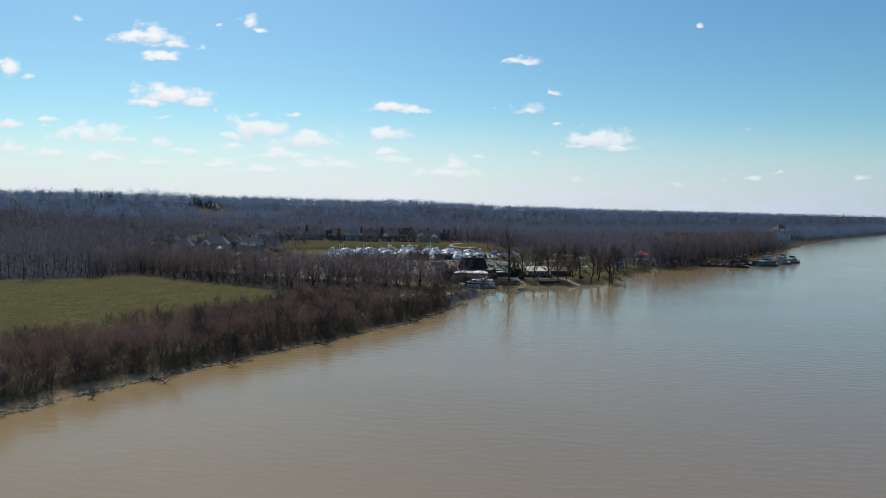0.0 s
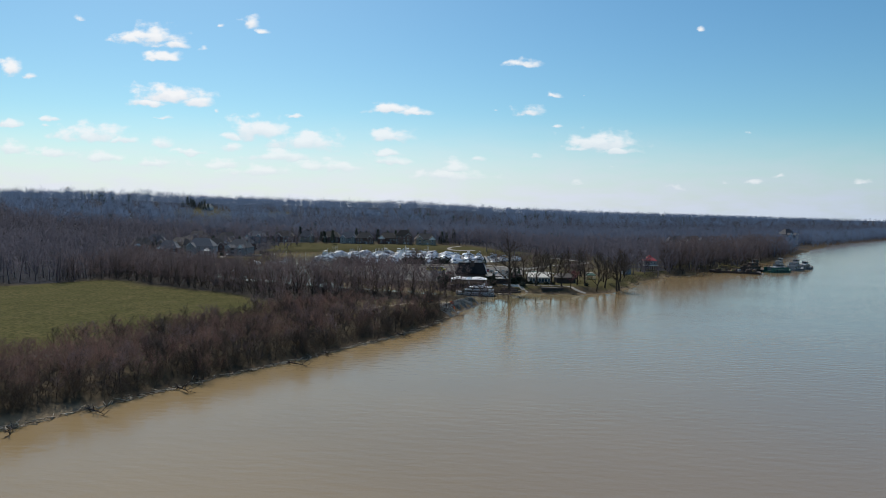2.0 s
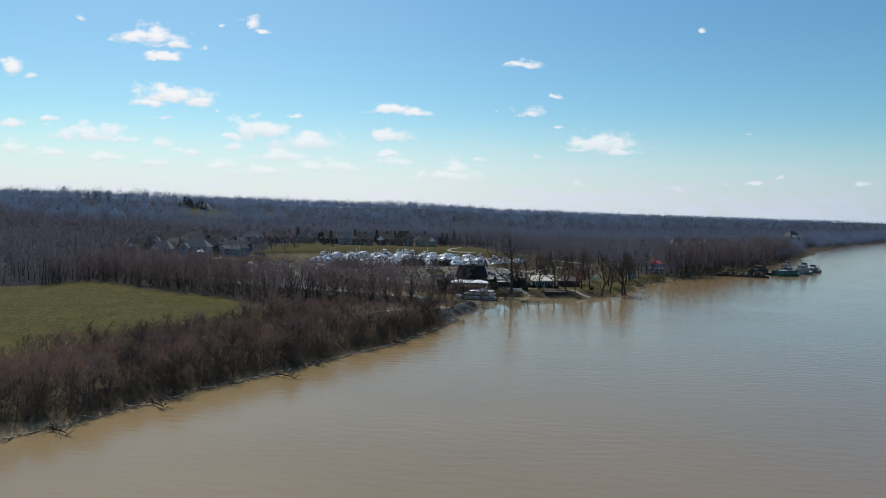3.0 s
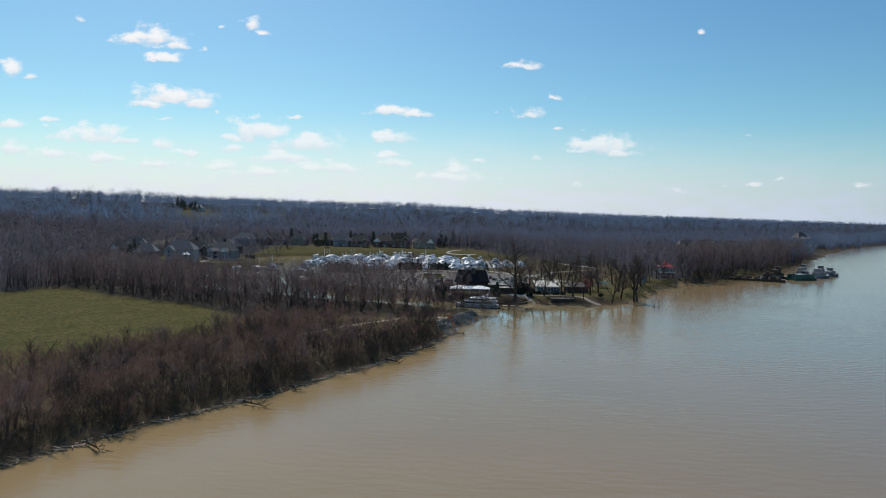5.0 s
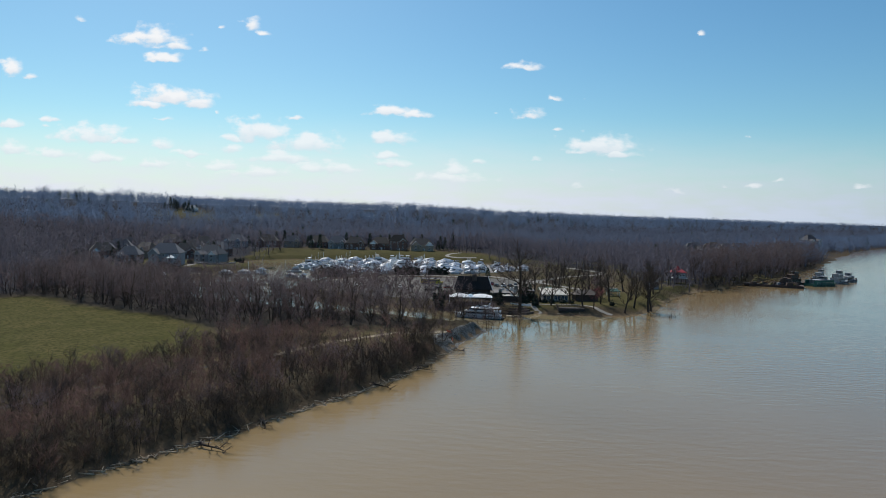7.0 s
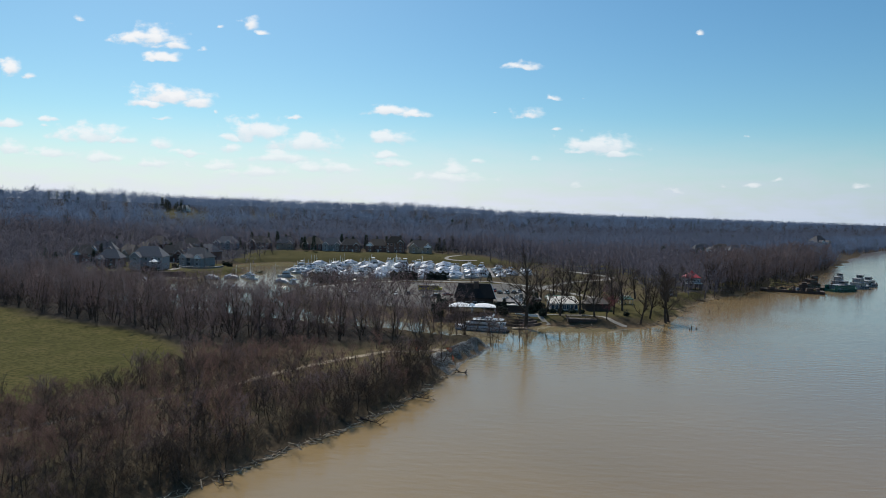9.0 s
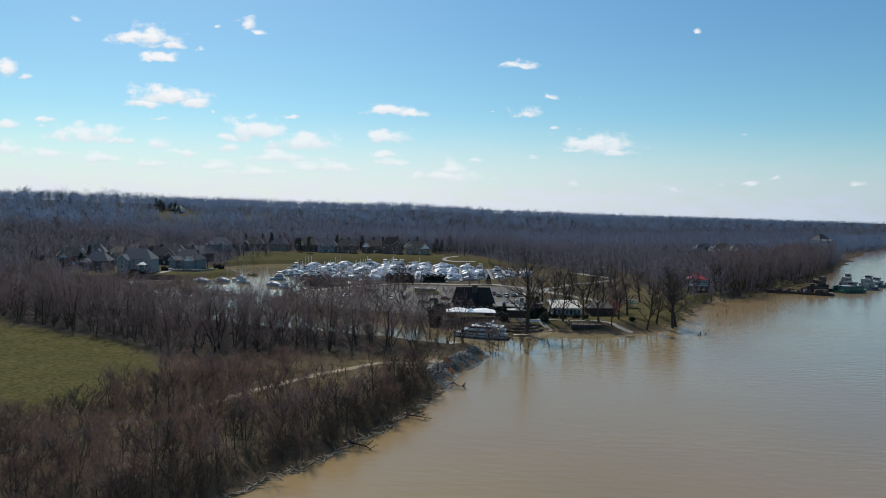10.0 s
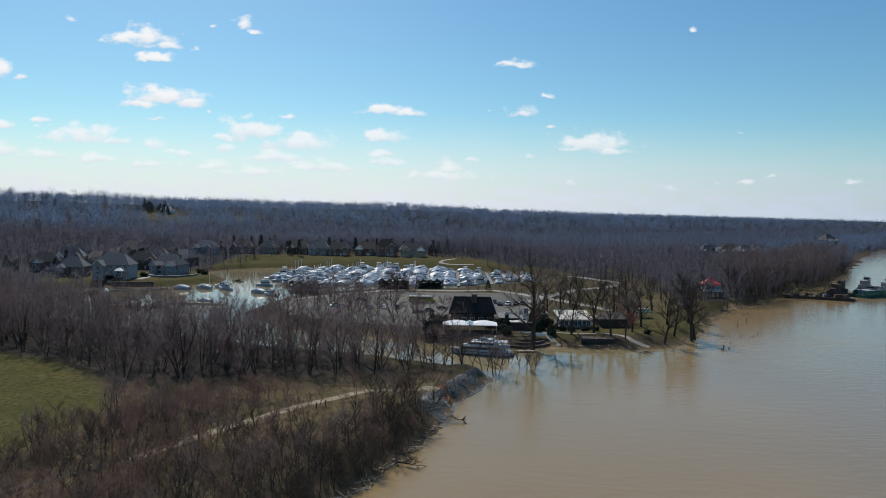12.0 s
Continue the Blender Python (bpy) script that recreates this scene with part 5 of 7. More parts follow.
for x, y, z, turn in ((14, 392.5, 1.9, 10), (18.5, 394, 2.5, 40), (22, 391.5, 1.9, 75), (26, 394.5, 2.6, 20), (19.5, 389, 1.3, 55)):
    table = thing("patio_table", pose(x, y, z, 0, 0, turn), "dark timber picnic table on the stepped terrace", "table", "tables on the terrace")
    part("tabletop", Geo().box(0, 0, 0.7, 1.8, 0.8, 0.07), TIMBER, table)
    for side in (-1, 1):
        part("bench", Geo().box(0, side * 0.75, 0.42, 1.8, 0.28, 0.06), TIMBER, table)
        part("trestle", Geo().box(side * 0.65, 0, 0, 0.1, 1.6, 0.42).box(side * 0.65, 0, 0.42, 0.1, 0.5, 0.28), DARK_TIMBER, table)
dock = thing("patio_dock", pose(23, 376.5, 0), "short pale floating dock at the terrace foot", "dock")
part("deck", Geo().box(0, 0, 0.15, 5.5, 1.6, 0.35, 6), PALE_WOOD, dock)

hall = thing("dining_hall", pose(43.4, 412, 3.0, 0, 0, 4) @ Matrix.Diagonal((0.74, 1, 1, 1)), "long low building with white roof and blue windows", "building")
part("wall", Geo().box(0, 0, -0.3, 15, 8.5, 3.1), SIDING, hall)
part("roof", Geo().add([(-8.2, -5.4, 2.7), (8.2, -5.4, 2.7), (8.2, 4.6, 4.6), (-8.2, 4.6, 4.6), (-8.2, -5.4, 3.0), (8.2, -5.4, 3.0), (8.2, 4.6, 4.9), (-8.2, 4.6, 4.9)],
                       [(3, 2, 1, 0), (4, 5, 6, 7), (0, 1, 5, 4), (1, 2, 6, 5), (2, 3, 7, 6), (3, 0, 4, 7)]), WHITE_ROOF, hall)
part("rear_roof", Geo().hip(-3.5, 6.0, 3.9, 9, 4, 1.3, 7), GREEN_ROOF, hall, "green metal rear roof")
for k in range(7):
    window(hall, -6.3 + 2.1 * k, -4.3, 0.5, 1.7, 1.9, glass=BLUE_PANE)
wing = thing("brown_cottage", pose(57.5, 414, 3.0, 0, 0, 6), "low brown-roofed cottage behind the lawn", "building")
part("wall", Geo().box(0, 0, -0.3, 10, 7, 2.9), DARK_TIMBER, wing)
part("roof", Geo().hip(0, 0, 2.6, 11.4, 8.4, 2.2, 6), BROWN_SHINGLE, wing)

deck = thing("lawn_deck", pose(47.6, 391.0, 2.2, 0, 0, 2), "low dark timber deck with railings on the lawn", "deck")
part("platform", Geo().box(0, 0, -0.9, 11.0, 5.6, 1.25), DARK_TIMBER, deck)
for sx, sy, w, d in ((0, -2.75, 11, 0.1), (0, 2.75, 11, 0.1), (-5.45, 0, 0.1, 5.5), (5.45, 0, 0.1, 5.5)):
    part("handrail", Geo().box(sx, sy, 1.25, w, d, 0.12).box(sx, sy, 0.8, w, d, 0.06), TIMBER, deck)
    for k in range(6):
        t = -0.5 + k / 5
        part("baluster", Geo().box(sx + (t * w if w > 1 else 0), sy + (t * d if d > 1 else 0), 0.3, 0.12, 0.12, 1.0), TIMBER, deck)

shelter = thing("park_shelter", pose(74.5, 434, 3.0, 0, 0, 5) @ Matrix.Diagonal((0.8, 0.8, 0.9, 1)), "small open shelter with green and white roof", "shelter")
part("roof", Geo().hip(0, 0, 2.5, 7.5, 5.5, 1.5, 3.5), GREEN_ROOF, shelter)
part("ridge_cap", Geo().box(-0.4, 1.0, 3.6, 6.0, 2.4, 0.5), WHITE_ROOF, shelter, "white roof lantern")
for x in (-3.2, 3.2):
    for y in (-2.2, 2.2):
        part("post", Geo().box(x, y, -0.4, 0.22, 0.22, 3.0), TRIM, shelter)
part("table", Geo().box(0, 0, 0.65, 3.0, 1.0, 0.1).box(0, 0, -0.2, 0.3, 0.6, 0.9), GREEN_PAINT, shelter)

cabin = thing("stilt_house", pose(128.6, 511, 3.0, 0, 0, -8) @ Matrix.Diagonal((0.82, 0.82, 0.95, 1)), "white river house on stilts with a red roof", "house")
part("wall", Geo().box(0, 0, 3.6, 9.4, 8.2, 3.2), SIDING, cabin)
part("roof", Geo().hip(-0.4, 0, 6.6, 11.0, 9.6, 3.0, 2.0, 0.2), RED_ROOF, cabin)
part("cupola", Geo().box(-0.4, 0, 9.0, 1.2, 1.2, 0.9).hip(-0.4, 0, 9.9, 1.5, 1.5, 0.8, 0.1, 0.05), RED_ROOF, cabin)
part("porch", Geo().box(0, -5.4, 3.4, 11.0, 2.8, 0.25).box(0, -6.7, 4.5, 11.0, 0.1, 0.1), TRIM, cabin, "white porch")
for x in (-4.3, -1.4, 1.4, 4.3):
    for y in (-6.4, -3.8, 3.8):
        part("stilt", Geo().box(x, y, -0.6, 0.35, 0.35, 4.2), TIMBER, cabin)
for k in range(4):
    window(cabin, -3.4 + 2.2 * k, -4.15, 4.4, 1.2, 1.3)
shed = thing("riverside_shed", pose(104, 474, 3.0, 0, 0, 10), "small grey shed among the trees", "shed")
part("wall", Geo().box(0, 0, -0.3, 5, 4, 3.6), SIDING, shed)
part("roof", Geo().hip(0, 0, 3.2, 5.8, 4.8, 1.6, 4.0), GREY_SHINGLE, shed)


# ---- barges and workboats ----
barge = thing("deck_barge", pose(196, 537, 0, 0, 0, -23), "rusty deck barge loaded with scrap and machinery", "barge")
part("hull", Geo().loft([[(x, -4.5, -0.5), (x, 4.5, -0.5), (x, 4.5, 1.5), (x, -4.5, 1.5)] for x in (-14.5, 16)] ).box(-16, 0, 0.4, 3.2, 8.6, 1.1), RUST, barge)
crane = part("crane_house", Geo().box(5, 0.5, 1.5, 4.5, 3.6, 3.4).box(5.4, 0.5, 4.9, 2.6, 2.6, 1.1), RUST, barge, "brown crane house")
part("boom", Geo().stick((4, 0.5, 3.6), (-10, 0.8, 5.2), 0.35, 0.2, 4).stick((5, 0.5, 5.8), (-2, 0.5, 4.6), 0.08, sides=4), OLD_YELLOW, crane, "faded yellow crane boom")
part("mast", Geo().stick((9, 1, 1.5), (9.4, 1, 9.0), 0.14, 0.08, 6).stick((9, 1, 7), (12, 1, 3), 0.06, sides=4), RUST, barge)
rng3 = np.random.default_rng(5)
for k in range(44):
    x, y = rng3.uniform(-13, 14), rng3.uniform(-3.4, 3.4)
    s = rng3.uniform(0.6, 1.9)
    part("scrap", Geo().box(x, y, 1.45, s * rng3.uniform(0.7, 2.2), s, s * rng3.uniform(0.5, 1.1), rng3.uniform(0, 90), rng3.uniform(0.6, 1.0)),
         (RUST, RUST, TIMBER, GREY_PAINT, OLD_YELLOW)[k % 5 if k % 3 else 0], barge)
excavator = thing("excavator", pose(186, 542.5, 1.5, 0, 0, 160), "faded yellow excavator on the barge deck", "excavator")
part("tracks", Geo().box(-0.9, 0, 0, 0.6, 3.6, 0.8).box(0.9, 0, 0, 0.6, 3.6, 0.8), RUBBER, excavator)
part("body", Geo().box(0, 0.4, 0.8, 2.5, 3.0, 1.2).box(-0.7, -0.7, 2.0, 1.0, 1.4, 1.3), OLD_YELLOW, excavator)
part("arm", Geo().stick((0.3, -1, 1.8), (0.3, -4.2, 4.4), 0.28, 0.2, 4).stick((0.3, -4.2, 4.4), (0.3, -6.2, 1.6), 0.2, 0.14, 4).box(0.3, -6.3, 0.8, 0.9, 0.8, 0.9), OLD_YELLOW, excavator)


def workboat(m, length, beam, hull_mat, cabin_mat, tiers, label, category):
    b = thing("workboat", m, label, category, "moored workboats")
    l, w = length / 2, beam / 2
    part("hull", Geo().loft([[(x, -w * k, -0.5), (x, w * k, -0.5), (x, w * k, z), (x, -w * k, z)] for x, k, z in ((-l, 0.85, 1.6), (-l * 0.8, 1, 1.4), (l * 0.7, 1, 1.5), (l, 0.6, 2.2))]), hull_mat, b)
    z, lx = 1.5, length * 0.55
    for k in range(tiers):
        c = part("deckhouse", Geo().box(-length * 0.04, 0, z, lx, beam * (0.78 - 0.12 * k), 2.3).box(-length * 0.04, 0, z + 2.3, lx + 0.8, beam * (0.86 - 0.12 * k), 0.18), cabin_mat, b)
        n = max(2, int(lx / 2.2))
        for i in range(n):
            for side in (-1, 1):
                part("window", Geo().box(-length * 0.04 + (i - (n - 1) / 2) * lx / n, side * beam * (0.39 - 0.06 * k), z + 0.9, lx / n * 0.55, 0.1, 0.9), PANE, c)
        z += 2.45
        lx *= 0.62
    part("mast", Geo().stick((-1, 0, z), (-1, 0, z + 3), 0.08, 0.04, 5).box(-1, 0, z + 1.7, 0.1, 1.6, 0.1), STEEL, b)
    part("pilothouse", Geo().loft([[(length * 0.02, -beam * 0.2, z - 0.1), (length * 0.02, beam * 0.2, z - 0.1), (length * 0.16, beam * 0.2, z - 0.1), (length * 0.16, -beam * 0.2, z - 0.1)],
                                   [(length * 0.01, -beam * 0.22, z + 2.1), (length * 0.01, beam * 0.22, z + 2.1), (length * 0.18, beam * 0.22, z + 2.1), (length * 0.18, -beam * 0.22, z + 2.1)]]), cabin_mat, b)
    part("pilothouse_window", Geo().box(length * 0.093, 0, z + 0.9, length * 0.17, beam * 0.46, 0.75), PANE, b)
    g = random.Random(int(length * 10 + beam))
    for k in range(7):
        sx = g.uniform(-0.42, 0.42) * length
        part("deck_gear", Geo().box(sx, g.choice((-1, 1)) * beam * 0.4, 1.45, g.uniform(0.5, 1.6), g.uniform(0.4, 0.8), g.uniform(0.5, 1.4), g.uniform(0, 40), 0.9), (RUST, GREY_PAINT, TIMBER)[k % 3], b)
    for k in range(6):
        part("tyre_fender", Geo().stick((-length * 0.35 + k * length * 0.14, -w - 0.02, 0.75), (-length * 0.35 + k * length * 0.14, -w - 0.24, 0.75), 0.42, sides=10), RUBBER, b)
    part("davit", Geo().stick((-length * 0.4, 0, 1.4), (-length * 0.4, 0, 4.6), 0.12, 0.09, 6).stick((-length * 0.4, 0, 4.6), (-length * 0.52, 0.8, 5.2), 0.08, 0.05, 5), RUST, b)
    part("stack", Geo().stick((-length * 0.28, beam * 0.2, 1.5), (-length * 0.28, beam * 0.2, 5.2), 0.3, sides=8), RUST, b)
    for side in (-1, 1):
        rail = Geo().box(0, side * w * 0.98, 2.4, length * 0.75, 0.06, 0.06)
        for i in range(9):
            rail.box((i - 4) * length * 0.09, side * w * 0.98, 1.4, 0.06, 0.06, 1.0)
        part("railing", rail, STEEL, b)
    return b


green = workboat(pose(231, 551, 0, 0, 0, 24), 21, 8, GREEN_PAINT, GREY_PAINT, 1, "green steel work barge with a grey deckhouse", "work barge")
part("green_siding", Geo().box(-1, -3.4, 1.4, 17, 0.3, 2.4).box(-1, 3.4, 1.4, 17, 0.3, 2.4), GREEN_PAINT, green)
workboat(pose(253, 572, 0, 0, 0, 38), 17, 7, GREY_PAINT, OLD_WHITE, 2, "white two-deck towboat moored beside barges", "towboat")
workboat(pose(268, 589, 0, 0, 0, 40), 20, 7.5, GREY_PAINT, OLD_WHITE, 1, "grey and white workboat at the end of the mooring", "workboat")
workboat(pose(246, 582, 0, 0, 0, 36), 14, 6, RUST, OLD_WHITE, 2, "old white towboat with dark hull", "towboat")

workboat(pose(216, 556, 0, 0, 0, 10), 16, 7, RUST, RUST, 2, "dark rusted workboat lying between barges", "workboat")
derrick = thing("derrick", pose(207, 549, 0, 0, 0, 20), "dark steel derrick frame standing on a float", "derrick")
part("float", Geo().box(0, 0, -0.4, 9, 6, 1.6), RUST, derrick)
for sx in (-1.6, 1.6):
    part("leg", Geo().stick((sx, -2, 1.2), (sx * 0.3, 0.3, 10.5), 0.22, 0.16, 5), RUST, derrick)
    part("back_leg", Geo().stick((sx, 2.4, 1.2), (sx * 0.3, 0.3, 10.5), 0.18, 0.14, 5), RUST, derrick)
for h in (3.5, 6.0, 8.3):
    w = 1.6 * (1 - h / 13)
    part("brace", Geo().stick((-w, -2 + h * 0.22, h), (w, -2 + h * 0.22, h), 0.09, sides=4), RUST, derrick)
part("engine_house", Geo().box(2.6, 1.2, 1.2, 2.8, 2.6, 2.6), RUST, derrick)

# ---- houses ----
def house(x, y, turn, w, d, storeys, wall_mat, roof_mat, label, wings=1, porch=False, seed=0, z=None):
    """A suburban house: main block with hipped roof, gabled wings, windows, chimney."""
    r = random.Random(seed)
    h = thing("house", pose(x, y, ground_z(x, y) if z is None else z, 0, 0, turn), label, "house", "houses round the marina")
    eave = 2.7 * storeys
    part("wall", Geo().box(0, 0, -0.8, w, d, eave + 0.8), wall_mat, h)
    roof = part("roof", Geo().hip(0, 0, eave - 0.1, w + 1.0, d + 1.0, min(w, d) * 0.52, max(w, d) - min(w, d) * 0.75), roof_mat, h)
    part("chimney", Geo().box(w * r.uniform(-0.3, 0.3), d * 0.2, eave + 0.6, 0.9, 0.9, min(w, d) * 0.42 + 0.2), BRICK, roof, "brick chimney")
    for s in range(storeys):
        n = max(3, int(w / 3.2))
        for i in range(n):
            if r.random() < 0.85:
                window(h, (i - (n - 1) / 2) * w / n, -d / 2 - 0.03, 0.9 + 2.7 * s, 1.3 if s else 1.6, 1.4)
    for k in range(wings):
        gx = w * (-0.30 + 0.6 * k / max(1, wings - 1)) if wings > 1 else w * r.choice((-0.27, 0.27))
        gw, gd = w * r.uniform(0.26, 0.34), d * 0.35
        wing = part("wing", Geo().box(gx, -d / 2 - gd / 2 + 0.2, -0.8, gw, gd, eave + 0.5), wall_mat, h)
        ge = eave - 0.3
        part("wing_roof", Geo().add([(gx - gw / 2 - 0.4, -d / 2 - gd - 0.2, ge), (gx + gw / 2 + 0.4, -d / 2 - gd - 0.2, ge), (gx, -d / 2 - gd - 0.2, ge + gw * 0.55),
                                     (gx - gw / 2 - 0.4, 0, ge), (gx + gw / 2 + 0.4, 0, ge), (gx, 0, ge + gw * 0.55)],
                                    [(0, 1, 2), (5, 4, 3), (0, 2, 5, 3), (1, 4, 5, 2), (0, 3, 4, 1)]), roof_mat, wing)
        part("gable", Geo().add([(gx - gw / 2, -d / 2 - gd - 0.26, ge), (gx + gw / 2, -d / 2 - gd - 0.26, ge), (gx, -d / 2 - gd - 0.26, ge + gw * 0.46),
                                 (gx - gw / 2, -d / 2 - gd - 0.1, ge), (gx + gw / 2, -d / 2 - gd - 0.1, ge), (gx, -d / 2 - gd - 0.1, ge + gw * 0.46)],
                                [(0, 1, 2), (5, 4, 3), (0, 2, 5, 3), (1, 4, 5, 2), (0, 3, 4, 1)]), TRIM if (k + seed) % 3 == 0 else wall_mat, wing)
        for side in (-1, 1):
            part("rake_board", Geo().stick((gx + side * (gw / 2 + 0.45), -d / 2 - gd - 0.3, ge + 0.05), (gx, -d / 2 - gd - 0.3, ge + gw * 0.55 + 0.05), 0.13, sides=4), TRIM, wing, "white gable edge board")
        for s in range(storeys):
            window(wing, gx, -d / 2 - gd + 0.17, 0.9 + 2.7 * s, 1.6, 1.4)
    if porch:
        p = part("porch", Geo().box(w * 0.3, -d / 2 - 2.4, -0.8, 4.0, 3.6, 3.5).box(w * 0.3, -d / 2 - 2.4, 5.2, 4.2, 3.8, 0.2), SIDING, h)
        for a in (-1, 1):
            part("column", Geo().box(w * 0.3 + a * 1.8, -d / 2 - 4.0, 2.7, 0.25, 0.25, 2.5), TRIM, p)
        part("porch_roof", Geo().hip(w * 0.3, -d / 2 - 2.4, 5.4, 4.8, 4.4, 1.7, 0.2, 0.1), TRIM, p, "white pointed porch roof")
    part("door", Geo().box(w * 0.1, -d / 2 - 0.06, -0.1, 1.1, 0.12, 2.2), TRIM, h)
    return h


near_house = house(-185.5, 546, 2, 19, 12, 3, SIDING, GREY_SHINGLE, "large grey three-storey waterside house with pale porch", 1, True, 1, 2.6)
far_house = house(-167.5, 577, -10, 17, 12, 2, SIDING, GREY_SHINGLE, "pale grey waterside house with hipped roof", 2, False, 2, 3.4)
# solid black panel in place of the shade inside an open ground floor
part("undercroft_shade", Geo().box(0.5, -6.4, -0.6, 9.5, 0.8, 2.7), RUBBER, near_house, "black panel standing in for a shaded ground-floor opening")
balcony = part("balcony", Geo().box(0.5, -7.6, 2.5, 10.5, 2.6, 0.22), TIMBER, near_house, "brown timber balcony")
for k in range(6):
    part("baluster", Geo().box(-4.6 + 2.04 * k, -8.8, 2.7, 0.12, 0.12, 1.0), TIMBER, balcony)
part("rail", Geo().box(0.5, -8.8, 3.6, 10.5, 0.12, 0.1), TIMBER, balcony)
for x in (-4.4, 5.4):
    part("balcony_post", Geo().box(x, -8.7, -0.8, 0.25, 0.25, 3.3), TRIM, balcony)
bay = part("bay", Geo().loft([[(-7 + dx, -6 - dy, z) for dx, dy in ((0, 0), (1.8, 2.2), (6.2, 2.2), (8, 0))] + [(1, -5.5, z), (-7, -5.5, z)] for z in (-0.8, 5.3)]), SIDING, far_house)
part("bay_roof", Geo().loft([[(-7.5, -5.6, 5.3), (-5.4, -8.8, 5.3), (-0.6, -8.8, 5.3), (1.5, -5.6, 5.3)], [(-4.0, -5.2, 7.4), (-3.5, -5.6, 7.4), (-2.5, -5.6, 7.4), (-2.0, -5.2, 7.4)]]), GREY_SHINGLE, bay)
for z in (0.6, 3.3):
    for k in range(3):
        part("bay_window", Geo().box(-4.4 + 1.45 * k, -8.22, z, 1.15, 0.1, 1.6), PANE, bay)
part("dormer", Geo().add([(2.5, -4.5, 6.2), (6.5, -4.5, 6.2), (4.5, -4.5, 8.4), (2.5, -0.5, 6.2), (6.5, -0.5, 6.2), (4.5, -0.5, 8.4)], [(0, 1, 2), (5, 4, 3), (0, 2, 5, 3), (1, 4, 5, 2), (0, 3, 4, 1)]), GREY_SHINGLE, far_house)
garden_wall = thing("garden_wall", pose(-163, 560, 2.2), "pale curved retaining wall before a waterside house", "wall")
bend = [(-15.5, 10), (-12, 2.5), (-6, -3.5), (1, -5.5), (8, -3.5), (12.5, 2), (14, 10)]
for (x0, y0), (x1, y1) in zip(bend, bend[1:]):
    part("masonry", Geo().box((x0 + x1) / 2, (y0 + y1) / 2, -1.4, math.hypot(x1 - x0, y1 - y0) + 0.3, 0.5, 3.2, math.degrees(math.atan2(y1 - y0, x1 - x0))), CONCRETE, garden_wall)
    part("coping", Geo().box((x0 + x1) / 2, (y0 + y1) / 2, 1.8, math.hypot(x1 - x0, y1 - y0) + 0.4, 0.7, 0.15, math.degrees(math.atan2(y1 - y0, x1 - x0))), OLD_WHITE, garden_wall)
yard_wall = thing("yard_wall", pose(-167, 527, 1.6, 0, 0, 11), "low dark timber retaining wall below the driveway", "wall")
for k in range(5):
    part("panel", Geo().box(-8 + 4 * k, 0.02 * (k % 2), -1.2, 4.0, 0.4, 2.9), DARK_TIMBER, yard_wall)
part("cap", Geo().box(0, 0, 1.7, 20.4, 0.7, 0.14), TIMBER, yard_wall)
seawall = thing("seawall", pose(0, 0, 0), "long pale concrete seawall along the cove", "wall")
edge_line = [(-196, 497), (-183, 504), (-169, 511), (-157, 518.5), (-148, 524)]
for (x0, y0), (x1, y1) in zip(edge_line, edge_line[1:]):
    part("panel", Geo().box((x0 + x1) / 2, (y0 + y1) / 2, -1.5, math.hypot(x1 - x0, y1 - y0) + 0.1, 0.9, 2.5, math.degrees(math.atan2(y1 - y0, x1 - x0))), CONCRETE, seawall)
house(-214, 556, 6, 14, 11, 2, BRICK, GREY_SHINGLE, "red brick house among bare trees", 1, False, 3)
spec = [(-236, 585, 30, 16, 11, BRICK, BROWN_SHINGLE, "brick house with steep brown roof"), (-214, 606, -25, 17, 11, TAN_WALL, BROWN_SHINGLE, "tan house with steep brown gables"),
        (-188, 612, 20, 16, 11, BRICK, BROWN_SHINGLE, "brick house with brown shingle roof"), (-246, 632, 15, 18, 12, TAN_WALL, GREY_SHINGLE, "tan house with grey shingle roof"),
        (-222, 648, -30, 16, 11, BRICK, BROWN_SHINGLE, "brick house with steep brown roof"), (-196, 652, 10, 17, 12, TAN_WALL, BROWN_SHINGLE, "tan house with steep brown gables"),
        (-172, 640, -20, 15, 11, BRICK, GREY_SHINGLE, "brick house with grey shingle roof"), (-262, 676, 25, 17, 11, SIDING, GREY_SHINGLE, "pale sided house with grey roof"),
        (-232, 694, -15, 18, 12, BRICK, BROWN_SHINGLE, "brick house with brown shingle roof"), (-204, 692, 20, 16, 11, TAN_WALL, BROWN_SHINGLE, "tan house with steep brown gables")]
for k, (x, y, turn, w, d, wall_mat, roof_mat, label) in enumerate(spec):
    house(x - 11, y, turn, w, d, 2, wall_mat, roof_mat, label, 1 + k % 2, False, 30 + k)
row = [(-184, 712, 17, SIDING, GREY_SHINGLE, "pale sided house behind the marina lawn", 2), (-160, 726, 18, BRICK, BROWN_SHINGLE, "brick house with brown hipped roof", 1),
       (-138, 728, 15, TAN_WALL, GREY_SHINGLE, "tan house with grey roof behind the marina", 1), (-114, 730, 17, BRICK, BROWN_SHINGLE, "brick house with brown hipped roof", 1),
       (-97, 726, 16, OLD_WHITE, GREY_SHINGLE, "white-gabled house behind the marina lawn", 2), (-80, 720, 17, BRICK, BROWN_SHINGLE, "low brick house with tan hipped roof", 1),
       (-58, 728, 18, BRICK, BROWN_SHINGLE, "dark brick house with brown roof", 1), (-42, 722, 16, BRICK, SHINGLE, "dark three-storey brick house with black roof", 1),
       (-21, 722, 20, TAN_WALL, BROWN_SHINGLE, "tan house with brown hipped roofs", 2)]
